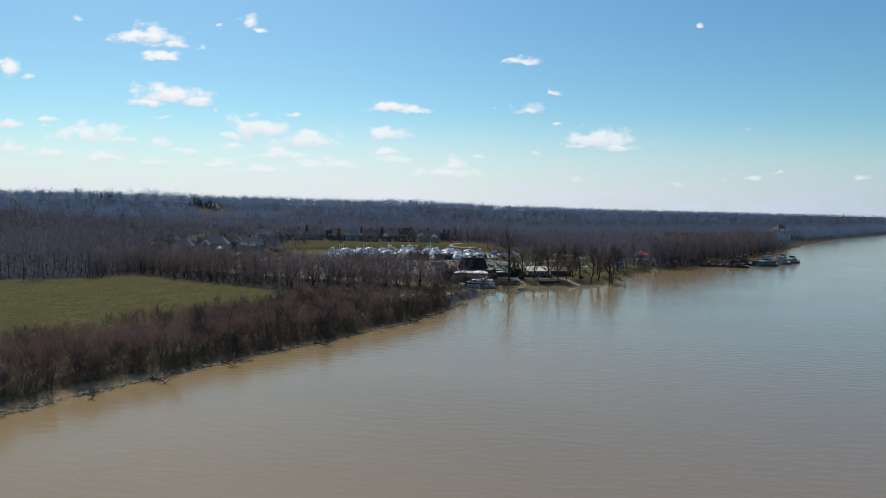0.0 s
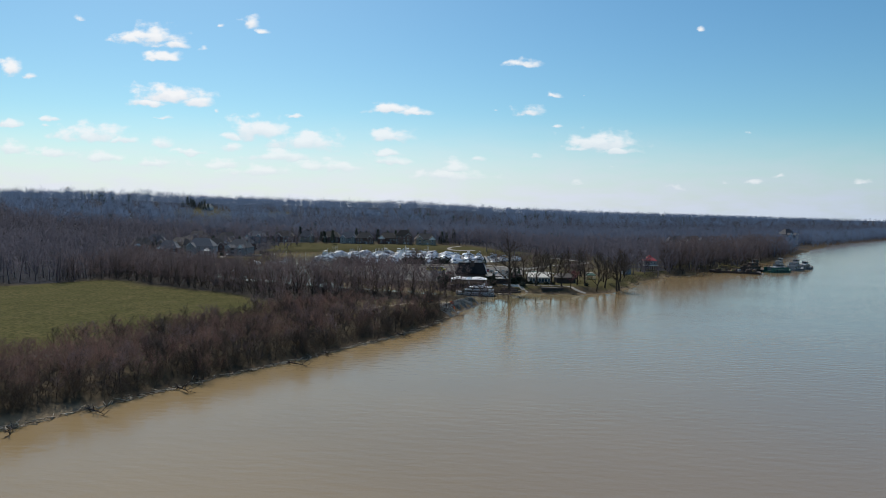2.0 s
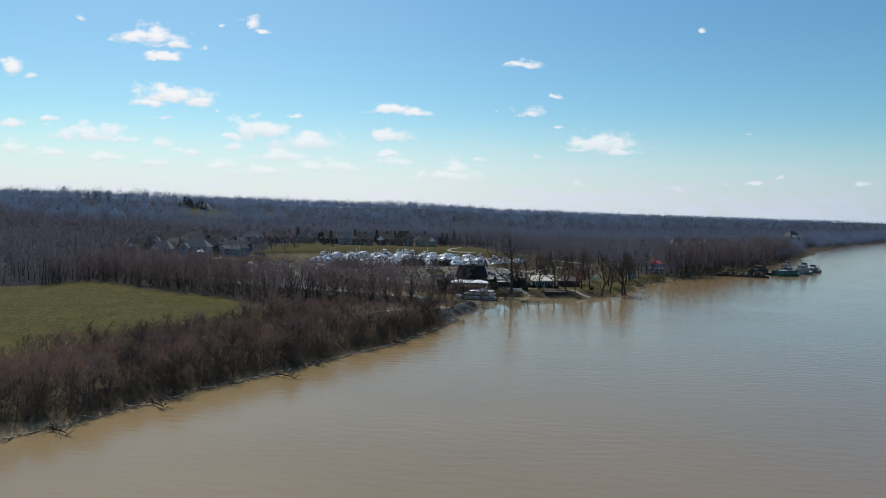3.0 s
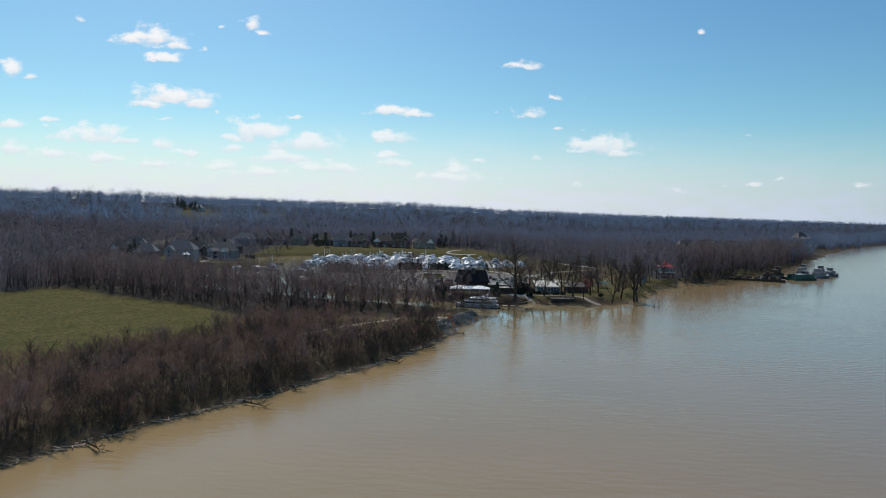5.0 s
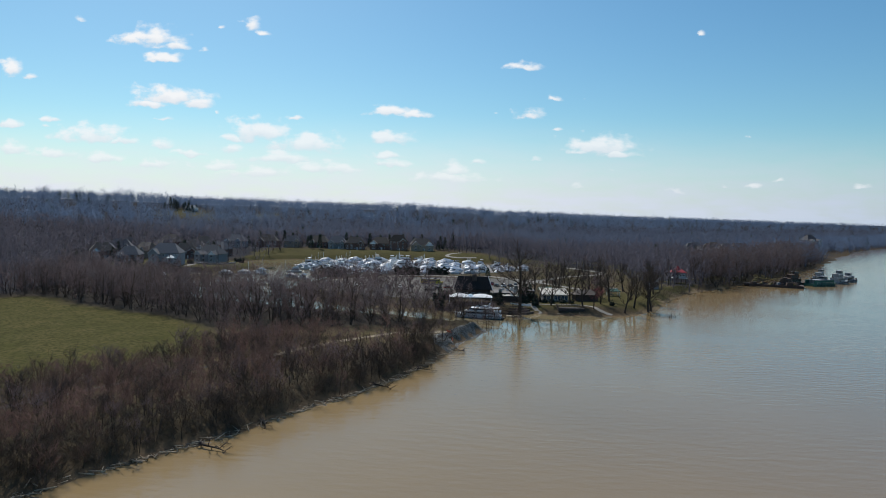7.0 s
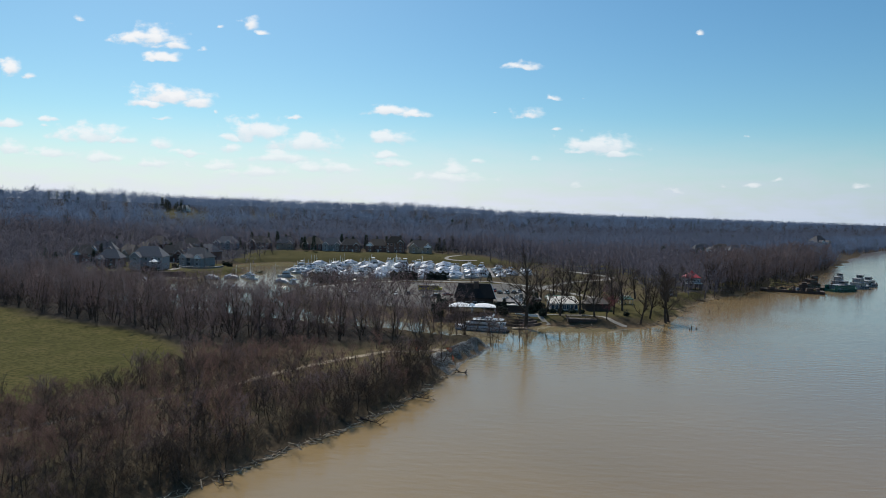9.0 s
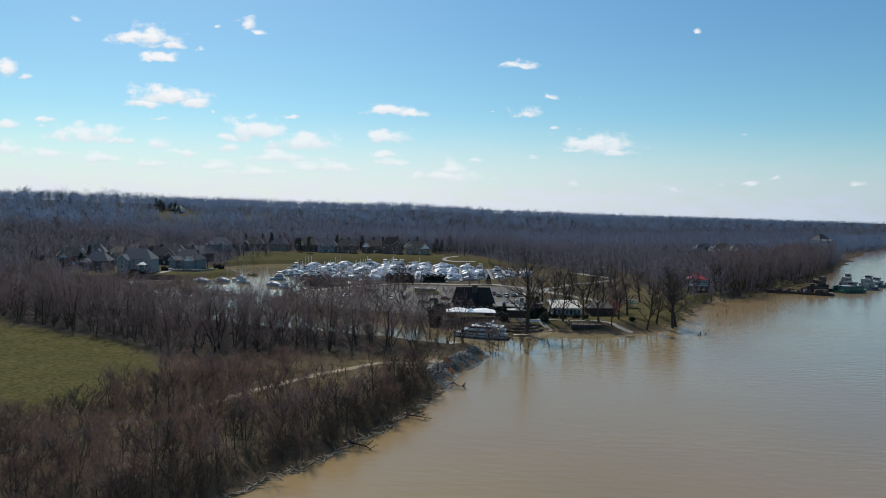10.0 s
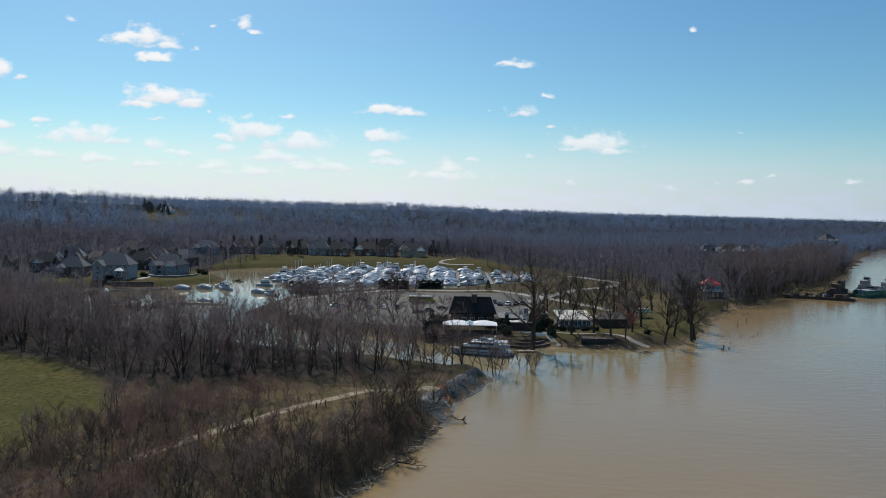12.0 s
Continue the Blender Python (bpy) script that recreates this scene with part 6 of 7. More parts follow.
for k, (x, y, w, wall_mat, roof_mat, label, wings) in enumerate(row):
    house(x - 11, y + 6, (-6, 4, 8)[k % 3], w, 11, 3 if k == 7 else 2, wall_mat, roof_mat, label, wings, False, 60 + k)
house(444, 1004, 20, 17, 15, 5, PALE_STONE, PALE_SHINGLE, "tall pale grey gabled house on the far riverbank", 2, False, 90)
house(-374, 1083, 10, 17, 10, 1, TRIM, WHITE_ROOF, "white house high on the wooded bluff", 1, False, 91)
house(-150, 1280, -5, 24, 12, 2, SIDING, GREY_SHINGLE, "pale house in a clearing on the bluff", 1, False, 92)
house(240, 1080, 12, 22, 8, 1, TAN_WALL, WHITE_ROOF, "pale low building in far woods", 1, False, 93)
for k, (x, y, turn) in enumerate(((232, 806, 8), (252, 812, -6), (271, 820, 12), (288, 832, -4), (246, 838, 5), (268, 846, -9))):
    house(x, y, turn, 15, 11, 3, (BRICK, OLD_WHITE, BRICK, BRICK, OLD_WHITE, BRICK)[k], (GREY_SHINGLE, BROWN_SHINGLE)[k % 2],
          ("red brick house with white trim above the riverside woods", "weathered white house above the riverside woods")[k in (1, 4)], 2, False, 110 + k)
house(226, 866, 12, 20, 12, 2, BRICK, BROWN_SHINGLE, "brick house with brown roof among trees", 1, False, 94)
house(308, 874, -8, 18, 12, 2, SIDING, BROWN_SHINGLE, "pale sided house among bare trees", 1, False, 95)


# ---- the marina ----
def boat_lines(length, beam, high):
    l, w = length / 2, beam / 2
    return [(-l, w * 0.86, high * 0.8), (-l * 0.5, w, high * 0.82), (l * 0.3, w * 0.96, high * 0.92), (l * 0.75, w * 0.55, high), (l, 0.06, high * 1.08)]


def cruiser(name, kind):
    """A moored motorboat, bow to +y: cruiser with cabin and canvas, or one wrapped for winter."""
    b = thing(name, pose(0, 0, -40), "white cabin cruiser moored in the marina", "boat", "boats in the marina")
    g = Geo().loft([[(-w * 0.6, s, -0.3), (w * 0.6, s, -0.3), (w, s, h), (-w, s, h)] for s, w, h in boat_lines(10, 3.2, 1.3)])
    part("hull", g, WHITE, b)
    if kind == 0:
        c = part("cabin", Geo().loft([[(-w, s, 1.05), (w, s, 1.05), (w * 0.8, s + k, z), (-w * 0.8, s + k, z)] for s, w, k, z in ((3.4, 0.5, -0.5, 1.5), (1.6, 1.25, -0.5, 1.9), (-1.0, 1.35, -0.2, 2.2), (-2.0, 1.35, 0, 2.2))]), WHITE, b)
        part("windscreen", Geo().loft([[(-w, s, 2.0), (w, s, 2.0), (w * 0.9, s - 0.5, 2.6), (-w * 0.9, s - 0.5, 2.6)] for s, w in ((1.0, 1.0), (-0.6, 1.3))]), PANE, c)
        part("canvas_top", Geo().hip(0, -2.4, 2.9, 2.6, 3.6, 0.5, 2.6, 0.12), CANVAS, b, "blue canvas cockpit top")
        part("radar_arch", Geo().box(-1.3, -1.2, 1.3, 0.15, 0.5, 2.2).box(1.3, -1.2, 1.3, 0.15, 0.5, 2.2).box(0, -1.2, 3.4, 2.75, 0.5, 0.15), WHITE, b)
    elif kind == 1:
        wrap = Geo().loft([[(-w, s, 1.0), (w, s, 1.0), (w * 0.8, s, 1.0 + 0.55 * z), (0.05, s, 1.0 + z), (-0.05, s, 1.0 + z), (-w * 0.8, s, 1.0 + 0.55 * z)]
                           for s, w, z in ((-4.9, 1.35, 0.8), (-3.4, 1.6, 1.5), (-0.8, 1.62, 1.9), (0.6, 1.6, 2.2), (1.8, 1.5, 1.5), (3.4, 1.05, 0.9), (4.9, 0.1, 0.4))])
        part("winter_cover", wrap, WRAP, b, "taut white winter cover")
    else:
        part("flybridge_cabin", Geo().loft([[(-w, s, 1.05), (w, s, 1.05), (w * 0.92, s + k, 3.0), (-w * 0.92, s + k, 3.0)] for s, w, k in ((2.4, 0.8, -0.8), (1.0, 1.4, -0.2), (-3.2, 1.4, 0))]), WHITE, b)
        part("cabin_window", Geo().loft([[(-w, s, 1.9), (w, s, 1.9), (w * 0.98, s + k, 2.6), (-w * 0.98, s + k, 2.6)] for s, w, k in ((2.0, 1.05, -0.3), (0.9, 1.41, -0.1), (-2.6, 1.41, 0))]), PANE, b)
        part("flybridge", Geo().loft([[(-w, s, 3.0), (w, s, 3.0), (w * 0.9, s, 3.8), (-w * 0.9, s, 3.8)] for s, w in ((1.2, 0.7), (0.2, 1.25), (-2.6, 1.25))]), WHITE, b)
        part("bimini_top", Geo().hip(0, -1.3, 4.9, 2.5, 2.8, 0.3, 2.2, 0.1), WRAP, b)
        for sx in (-1.15, 1.15):
            part("bimini_pole", Geo().stick((sx, -0.4, 3.7), (sx, -0.6, 4.95), 0.04, sides=5).stick((sx, -2.3, 3.7), (sx, -2.1, 4.95), 0.04, sides=5), STEEL, b)
    return b


originals = [cruiser("cabin_cruiser", 0), cruiser("covered_boat", 1), cruiser("flybridge_cruiser", 2)]
labels = ["white cabin cruiser with blue canvas top in the marina", "boat shrink-wrapped in white for winter in the marina", "white flybridge cruiser moored in the marina"]
mr = random.Random(8)
pilings, slots = [], []
for dock_x, y0, y1 in ((-96, 572, 656), (-76, 546, 668), (-56, 552, 672), (-36, 554, 674), (-16, 557, 675), (4, 566, 662), (24, 580, 654), (43, 596, 642)):
    slots.append((dock_x, y0, y1))
    y = y0 + 2
    while y < y1:
        for side in (1, -1):
            x = dock_x + side * 5.4
            if mr.random() < 0.76 and float(shore_distance(np.array([x + side * 4]), np.array([y]))[0]) < -2:
                k = mr.choice((1, 1, 1, 0, 2, 0))
                s = mr.uniform(0.6, 1.22) * (1.0 if dock_x < 10 else 0.78)
                tagged(copy_thing(originals[k], pose(x + side * (0.2 + mr.uniform(-0.5, 1.3)) * s, y + mr.uniform(-0.6, 0.6), 0, 0, 0, (90 if side > 0 else -90) + mr.uniform(-5, 5) + mr.choice((0, 180)))
                                  @ Matrix.Diagonal((s, s, s * mr.uniform(0.9, 1.15), 1))), labels[k])
            if mr.random() < 0.34:
                pilings.append((dock_x + side * 9.8, y + 2.3))
        y += mr.uniform(4.2, 5.4)
for x, y, turn, k in ((-141, 525, 80, 1), (-131, 530, 75, 1), (-124, 538, 70, 0), (-119, 528, 60, 0), (-104, 549, 100, 2), (-90, 507, 50, 0), (-98, 515, 65, 1), (-95, 560, 30, 0)):
    tagged(copy_thing(originals[k], pose(x, y, 0, 0, 0, turn) @ Matrix.Diagonal((0.95, 0.95, 0.95, 1))), labels[k])
# the originals take berths of their own
for ob, (x, y) in zip(originals, ((-104, 604), (-108, 590), (-110, 618))):
    ob.matrix_world = pose(x, y, 0, 0, 0, 75)
    tagged(ob, labels[originals.index(ob)])
for dock_x, y0, y1 in slots:
    d = thing("floating_dock", pose(dock_x, (y0 + y1) / 2, 0), "long grey floating dock between moored boats", "dock", "docks in the marina")
    part("walkway", Geo().box(0, 0, -0.2, 2.0, y1 - y0 + 6, 0.7), GREY_DOCK, d)
    for k in range(int((y1 - y0) / 12)):
        y = -(y1 - y0) / 2 + 12 * k + 4
        part("finger", Geo().box(0, y, -0.2, 17, 1.0, 0.6), GREY_DOCK, d)
for x, y in pilings[:64] + [(-130, 536), (-124, 545), (-112, 556)]:
    p = thing("dock_piling", pose(x, y, -3), "tall pale dock piling in the marina", "piling", "pilings in the marina")
    part("post", Geo().stick((0, 0, 0), (0, 0, mr.uniform(8.5, 11.5)), 0.15, 0.13, 7), TRIM, p)
    part("cap", Geo().stick((0, 0, 8.0), (0, 0, 8.3), 0.17, sides=7), STEEL, p)
for x0, y0, x1, y1 in ((-190, 501, -150, 521), (-152, 461, -116, 456), (-128, 474, -100, 470)):
    length = math.hypot(x1 - x0, y1 - y0)
    d = thing("inner_dock", pose((x0 + x1) / 2, (y0 + y1) / 2, 0, 0, 0, math.degrees(math.atan2(y1 - y0, x1 - x0))), "long pale timber dock in the inner harbour", "dock", "docks in the inner harbour")
    part("walkway", Geo().box(0, 0, -0.2, length, 1.8, 0.8), PALE_WOOD, d)
    for k in range(5):
        part("piling", Geo().stick((-length / 2 + length * k / 4, 1.2, -2.5), (-length / 2 + length * k / 4, 1.2, 2.4), 0.16, sides=6), TIMBER, d)
for x, y, turn, k in ((-170, 504, 25, 1), (-140, 463, 85, 1), (-126, 461, 95, 0), (-112, 477, 80, 1)):
    tagged(copy_thing(originals[k], pose(x, y, 0, 0, 0, turn) @ Matrix.Diagonal((0.8, 0.8, 0.8, 1))), labels[k])
lamp_post = thing("marina_lamp", pose(-52, 522, 2), "tall slim lamp post beside the marina", "lamp post")
part("pole", Geo().stick((0, 0, -0.5), (0, 0, 9), 0.12, 0.07, 7), TRIM, lamp_post)
part("lamp_head", Geo().box(0, -0.5, 8.9, 0.5, 1.1, 0.25), STEEL, lamp_post)


def leafy_block(name, x, y, turn, w, d, h, mat, label, category, n, group=""):
    """A clipped evergreen mass: dark core and many small leaves."""
    root = thing(name, pose(x, y, ground_z(x, y), 0, 0, turn), label, category, group)
    g = np.random.default_rng(int(abs(x * 7 + y)))
    p = np.stack([g.uniform(-w / 2, w / 2, n), g.uniform(-d / 2, d / 2, n), g.uniform(0, 1, n) ** 0.7 * h], 1)
    face = g.integers(0, 3, n)
    p[face == 0, 1] = -d / 2 + g.normal(0, 0.15, (face == 0).sum())
    p[:, 2] *= 1 + 0.14 * np.sin(p[:, 0] * 1.7 + x) + 0.08 * np.sin(p[:, 0] * 3.9)
    p[face == 1, 2] = h * (1 + 0.14 * np.sin(p[face == 1, 0] * 1.7 + x)) + g.normal(0, 0.28, (face == 1).sum())
    way = g.normal(size=(n, 3))
    way /= np.linalg.norm(way, axis=1)[:, None]
    tv, tf = slivers(g, p, way, g.uniform(0.4, 0.9, n), 0.2)
    part("leaves", mesh_from("leaves", tv, tf, mat), mat, root)
    part("core", Geo().box(0, 0, -0.2, w * 0.9, d * 0.7, h * 0.82, 0, 0.85), mat, root)
    return root


for x, y, w, h in ((-70, 492.5, 15, 4.6), (-34, 516, 6.5, 4.2), (-26.5, 519, 9, 4.0), (-11.5, 524, 14, 3.9)):
    leafy_block("hedge", x, y, 12, w, 2.6, h, HEDGE_LEAF, "tall clipped dark evergreen hedge beside the marina", "hedge", 1500, "marina hedges")


def conifer(x, y, tall, wide, label, name="conifer"):
    root = thing(name, pose(x, y, ground_z(x, y)), label, "tree", "evergreens")
    g = np.random.default_rng(int(abs(3 * x + y)))
    n = 700
    h = tall * (0.08 + 0.92 * g.uniform(0, 1, n))
    a = g.uniform(0, 2 * math.pi, n)
    r = wide / 2 * (1.04 - h / tall) * g.uniform(0.5, 1.1, n)
    p = np.stack([np.cos(a) * r, np.sin(a) * r, h], 1)
    d = np.stack([np.cos(a), np.sin(a), -0.15 + 0 * a], 1) + g.normal(0, 0.3, (n, 3))
    d /= np.linalg.norm(d, axis=1)[:, None]
    tv, tf = slivers(g, p, d, tall * 0.09 * g.uniform(0.6, 1.4, n), 0.045 * wide)
    part("trunk", Geo().stick((0, 0, -0.3), (0, 0, tall * 0.9), 0.2, 0.04, 6), BARK, root)
    part("crown", mesh_from("crown", tv, tf, EVERGREEN), EVERGREEN, root)
    return root


vr = random.Random(12)
k = 0
while k < 46:
    x, y = vr.uniform(-300, -30), vr.uniform(560, 760)
    if float(shore_distance(np.array([x]), np.array([y]))[0]) < 14 or x > -135 and y < 738 or abs(x + 178 + (y - 541) * 0.2) < 5:
        continue
    if k % 3:
        plant_tree("garden_tree", TALL[k % 9], x, y, vr.uniform(0.5, 0.85), vr.uniform(0, 360), "leafless tree between the waterside houses", "tree", "trees among the houses")
    else:
        conifer(x, y, vr.uniform(5, 10), vr.uniform(3, 5), "dark evergreen between the waterside houses")
    k += 1
for k in range(22):
    conifer(-205 + 9.5 * k + vr.uniform(-3, 3), 747 + vr.uniform(-5, 12), vr.uniform(8, 15), vr.uniform(3.4, 5.4), "dark evergreen screening the houses behind the marina")
for x, y, tall in ((27.5, 401, 6.5), (30, 405, 7.5), (19, 401.5, 5.0), (-2, 399, 5.0), (33, 414, 6.5), (-7, 408, 5.5)):
    conifer(x, y, tall, tall * 0.6, "dark evergreen crowding the restaurant")
for x, y, w in ((-200, 560, 5), (-174, 556, 4), (-152, 585, 5), (-205, 540, 6), (-178, 534, 5), (-147, 577, 4)):
    leafy_block("shrub", x, y, 10, w, 2.4, 2.0, HEDGE_LEAF, "dark evergreen shrub beside a waterside house", "shrub", 320, "garden shrubs")
conifer(18.5, 519, 5.5, 3.4, "small dark evergreen beside the parking lot")
er = random.Random(21)
for x, y in [(-150 + 13 * k + er.uniform(-5, 5), 748 + er.uniform(-6, 10)) for k in range(12)] + [(-388 + er.uniform(-22, 22), 1072 + er.uniform(-12, 16)) for _ in range(12)] \
        + [(200 + er.uniform(-20, 20), 760 + er.uniform(-12, 12)) for _ in range(7)] + [(-128, 715), (-120, 712), (-248, 610), (-183, 626), (-205, 625)]:
    conifer(x, y, er.uniform(8, 14), er.uniform(3.5, 5.5), "dark green conifer among bare woods")
leafy_block("shrub", -125, 570, 0, 6, 4, 2.6, HEDGE_LEAF, "dark evergreen shrub beside the cove", "shrub", 500)
for x, y in ((31, 401), (34, 399.5), (38, 402), (41, 401), (46, 403), (50, 403), (66, 397), (36, 404), (33, 394)):
    leafy_block("shrub", x, y, 20, er.uniform(1.4, 3.2), 1.5, er.uniform(0.9, 1.5), HEDGE_LEAF, "low clipped evergreen shrub on the restaurant lawn", "shrub", 220, "lawn shrubs")


for x, y, w, h in ((16.5, 402, 3.5, 2.6), (30.5, 402, 3.0, 2.4), (17, 397.5, 2.5, 2.0), (34, 408, 3.4, 2.8), (13, 404, 3, 2.4), (30, 420, 4, 3.0), (-4, 404, 4, 2.4), (-7, 392, 4, 2.2), (18, 392, 3, 1.8), (21, 404, 3.4, 2.2), (29, 398.5, 3, 1.8), (-8, 398, 4, 2.6), (-5, 412, 5, 2.4), (28.5, 424, 5, 3)):
    leafy_block("evergreen_bush", x, y, 15, w, 2.2, h, HEDGE_LEAF, "dark evergreen bush beside the restaurant", "shrub", 420, "restaurant bushes")


# ---- vehicles ----
def car(name, m, mat, label, long=4.6, high=1.45):
    c = thing(name, m, label, "car", "parked cars")
    l = long / 2
    part("body", Geo().loft([[(x, -0.88 * k, 0.28), (x, 0.88 * k, 0.28), (x, 0.9 * k, z), (x, -0.9 * k, z)] for x, k, z in ((-l, 0.9, 0.75), (-l * 0.85, 1, 0.92), (l * 0.3, 1, 0.92), (l * 0.85, 0.97, 0.78), (l, 0.86, 0.6))]), mat, c)
    part("roof", Geo().box(-l * 0.18, 0, high - 0.12, long * 0.36, 1.25, 0.12), mat, c)
    part("glasshouse", Geo().loft([[(-l * 0.82, -0.82, 0.9), (-l * 0.82, 0.82, 0.9), (l * 0.42, 0.82, 0.9), (l * 0.42, -0.82, 0.9)],
                                   [(-l * 0.55, -0.64, high - 0.1), (-l * 0.55, 0.64, high - 0.1), (l * 0.16, 0.64, high - 0.1), (l * 0.16, -0.64, high - 0.1)]]), PANE, c)
    for x in (-l * 0.62, l * 0.62):
        for y in (-0.8, 0.8):
            w = part("wheel", Geo().stick((x, y - 0.1, 0.32), (x, y + 0.1, 0.32), 0.33, sides=12), RUBBER, c)
            part("rim", Geo().stick((x, y - 0.12, 0.32), (x, y + 0.12, 0.32), 0.19, sides=8), STEEL, w)
    for y in (-0.6, 0.6):
        part("headlight", Geo().box(l * 0.97, y, 0.55, 0.1, 0.35, 0.14), TRIM, c)
    return c


cr = random.Random(4)
paints = ((RED_PAINT, "dark red parked car"), (GREY_CAR, "grey parked car"), (BLACK_CAR, "black parked car"), (TRIM, "white parked car"))
spots = [(-4, 449, 20), (-9, 439, 15), (-13, 434, 15), (-22, 446, 95), (-28, 447, 95), (-34, 446, 92), (21, 463, 70), (24.5, 464, 72), (28, 465, 68), (31, 467, 75), (-48, 450, 40), (19, 470, 80), (-40, 470, 10)]
for k, (x, y, turn) in enumerate(spots):
    mat, label = paints[(0, 1, 2, 2, 3, 1, 2, 3, 2, 1, 3, 0, 2)[k]]
    car("parked_car", pose(x, y, ground_z(x, y) + 0.06, 0, 0, turn), mat, label + " in the asphalt lot", cr.uniform(4.4, 5.0), cr.choice((1.45, 1.7)))
bus = thing("school_bus", pose(-13, 469, ground_z(-13, 469) + 0.05, 0, 0, -6), "yellow bus with pale roof parked in the lot", "bus")
part("body", Geo().box(-0.6, 0, 0.5, 10.2, 2.4, 2.2), YELLOW, bus)
part("bonnet", Geo().box(5.2, 0, 0.5, 1.6, 2.1, 1.2, 0, 0.94), YELLOW, bus)
part("roof", Geo().loft([[(-5.7, -1.2, 2.7), (-5.7, 1.2, 2.7), (-5.7, 0.8, 3.05), (-5.7, -0.8, 3.05)], [(4.5, -1.2, 2.7), (4.5, 1.2, 2.7), (4.4, 0.8, 3.05), (4.4, -0.8, 3.05)]]), WHITE_ROOF, bus, "pale roof")
for side in (-1, 1):
    for k in range(9):
        part("window", Geo().box(-5 + 1.08 * k, side * 1.2, 1.75, 0.85, 0.06, 0.7), PANE, bus)
    part("stripe", Geo().box(-0.6, side * 1.205, 1.35, 10.1, 0.04, 0.12), RUBBER, bus, "black side stripe")
    for x in (-3.6, 4.9):
        w = part("wheel", Geo().stick((x, side * 1.0, 0.48), (x, side * 1.22, 0.48), 0.48, sides=14), RUBBER, bus)
        part("rim", Geo().stick((x, side * 1.0, 0.48), (x, side * 1.25, 0.48), 0.26, sides=10), STEEL, w)
part("windscreen", Geo().box(4.5, 0, 1.7, 0.08, 2.1, 0.9), PANE, bus)

# ---- park trees and trees in the water ----
for k, (x, y, s) in enumerate(((25.3, 379.5, 1.02), (34.5, 394, 0.5), (40, 394, 0.62), (48.5, 399, 0.72), (53, 393, 0.6), (62, 401, 0.55), (70, 391, 0.62), (76, 400, 0.68), (82.5, 401, 0.86),
                               (84.5, 404, 0.8), (68, 412, 0.7), (79, 418, 0.66), (90, 428, 0.72), (97, 447, 0.62), (72, 446, 0.68), (84, 455, 0.7), (62, 430, 0.7), (58, 445, 0.72), (48, 432, 0.66),
                               (38, 440, 0.6), (46, 455, 0.6), (52, 470, 0.66), (66, 470, 0.6), (31, 431, 0.62), (76, 480, 0.65), (60, 490, 0.55), (100, 462, 0.7), (106, 486, 0.7),
                               (118, 494, 0.6), (123, 499, 0.5), (140, 514, 0.75), (146, 522, 0.7))):
    plant_tree("shade_tree", BIG[k % 4], x, y, s * (1.12 if k else 1.4), 67 * k, ("huge dark leafless cottonwood rising from the terrace" if k == 0 else "large leafless shade tree on the riverside lawn"),
               "tree", "trees in the riverside park")
for k, (x, y, s) in enumerate(((8, 507, 0.42), (26, 512, 0.34), (32, 515, 0.32), (38, 522, 0.34), (13, 522, 0.45), (46, 530, 0.3), (-18, 500, 0.55), (-30, 505, 0.5), (-45, 500, 0.5), (-58, 494, 0.48), (4, 436, 0.35), (-52, 436, 0.6), (-44, 428, 0.55), (-62, 442, 0.55),
                               (-38, 455, 0.5), (-33, 462, 0.52), (-42, 466, 0.5), (-47, 474, 0.5), (-30, 452, 0.45), (-52, 466, 0.5), (-24, 458, 0.4), (-30, 414, 0.55), (-20, 411, 0.6), (-10, 408, 0.5), (-66, 430, 0.6), (-55, 418, 0.6))):
    plant_tree("parking_tree", TALL[k % 9], x, y, s * 1.5, 51 * k, "small leafless ornamental tree beside the parking lot", "tree", "trees round the parking lot")
for k, (x, y, s) in enumerate(((-77, 490, 0.95), (-72, 492, 0.8), (-66, 493, 0.95), (-61, 497, 0.7), (-56, 498, 0.75), (-51, 500, 0.7), (-46, 503, 0.75), (-27, 511, 1.5), (-22, 513, 1.2), (-60, 470, 1.1), (-66, 462, 1.0), (-50, 458, 1.2),
                               (-42, 446, 1.3), (-36, 436, 1.3), (-28, 428, 1.4), (-20, 424, 1.3), (-12, 420, 1.2), (-56, 446, 1.2), (-48, 432, 1.3), (-38, 420, 1.3), (-62, 424, 1.2), (-70, 440, 1.1), (-74, 476, 1.0), (61, 418, 1.4), (67, 420, 1.3), (30, 403, 0.8), (1, 430, 1.0), (-4, 424, 1.1))):
    plant_tree("round_tree", ROUND[k % 3], x, y, s * 1.15, 77 * k, "rounded reddish-brown leafless tree at the lot's edge", "tree", "round trees beside the lot")
for k, (x, y, s) in enumerate(((21, 352, 0.62), (22.5, 351, 0.5), (19.5, 354, 0.42), (23.5, 354, 0.4), (17, 361, 0.5), (12, 343, 0.75), (11, 348, 0.6), (9, 350, 0.7), (4, 353, 0.8), (14, 350, 0.55), (0, 354, 0.75))):
    t = plant_tree("flooded_tree", YOUNG[k % 6], x, y, s * 1.9, 80 * k, "thin leafless tree standing in flood water", "tree", "trees at the inlet mouth")
    t.location.z = max(-0.8, min(t.location.z, 1.2))


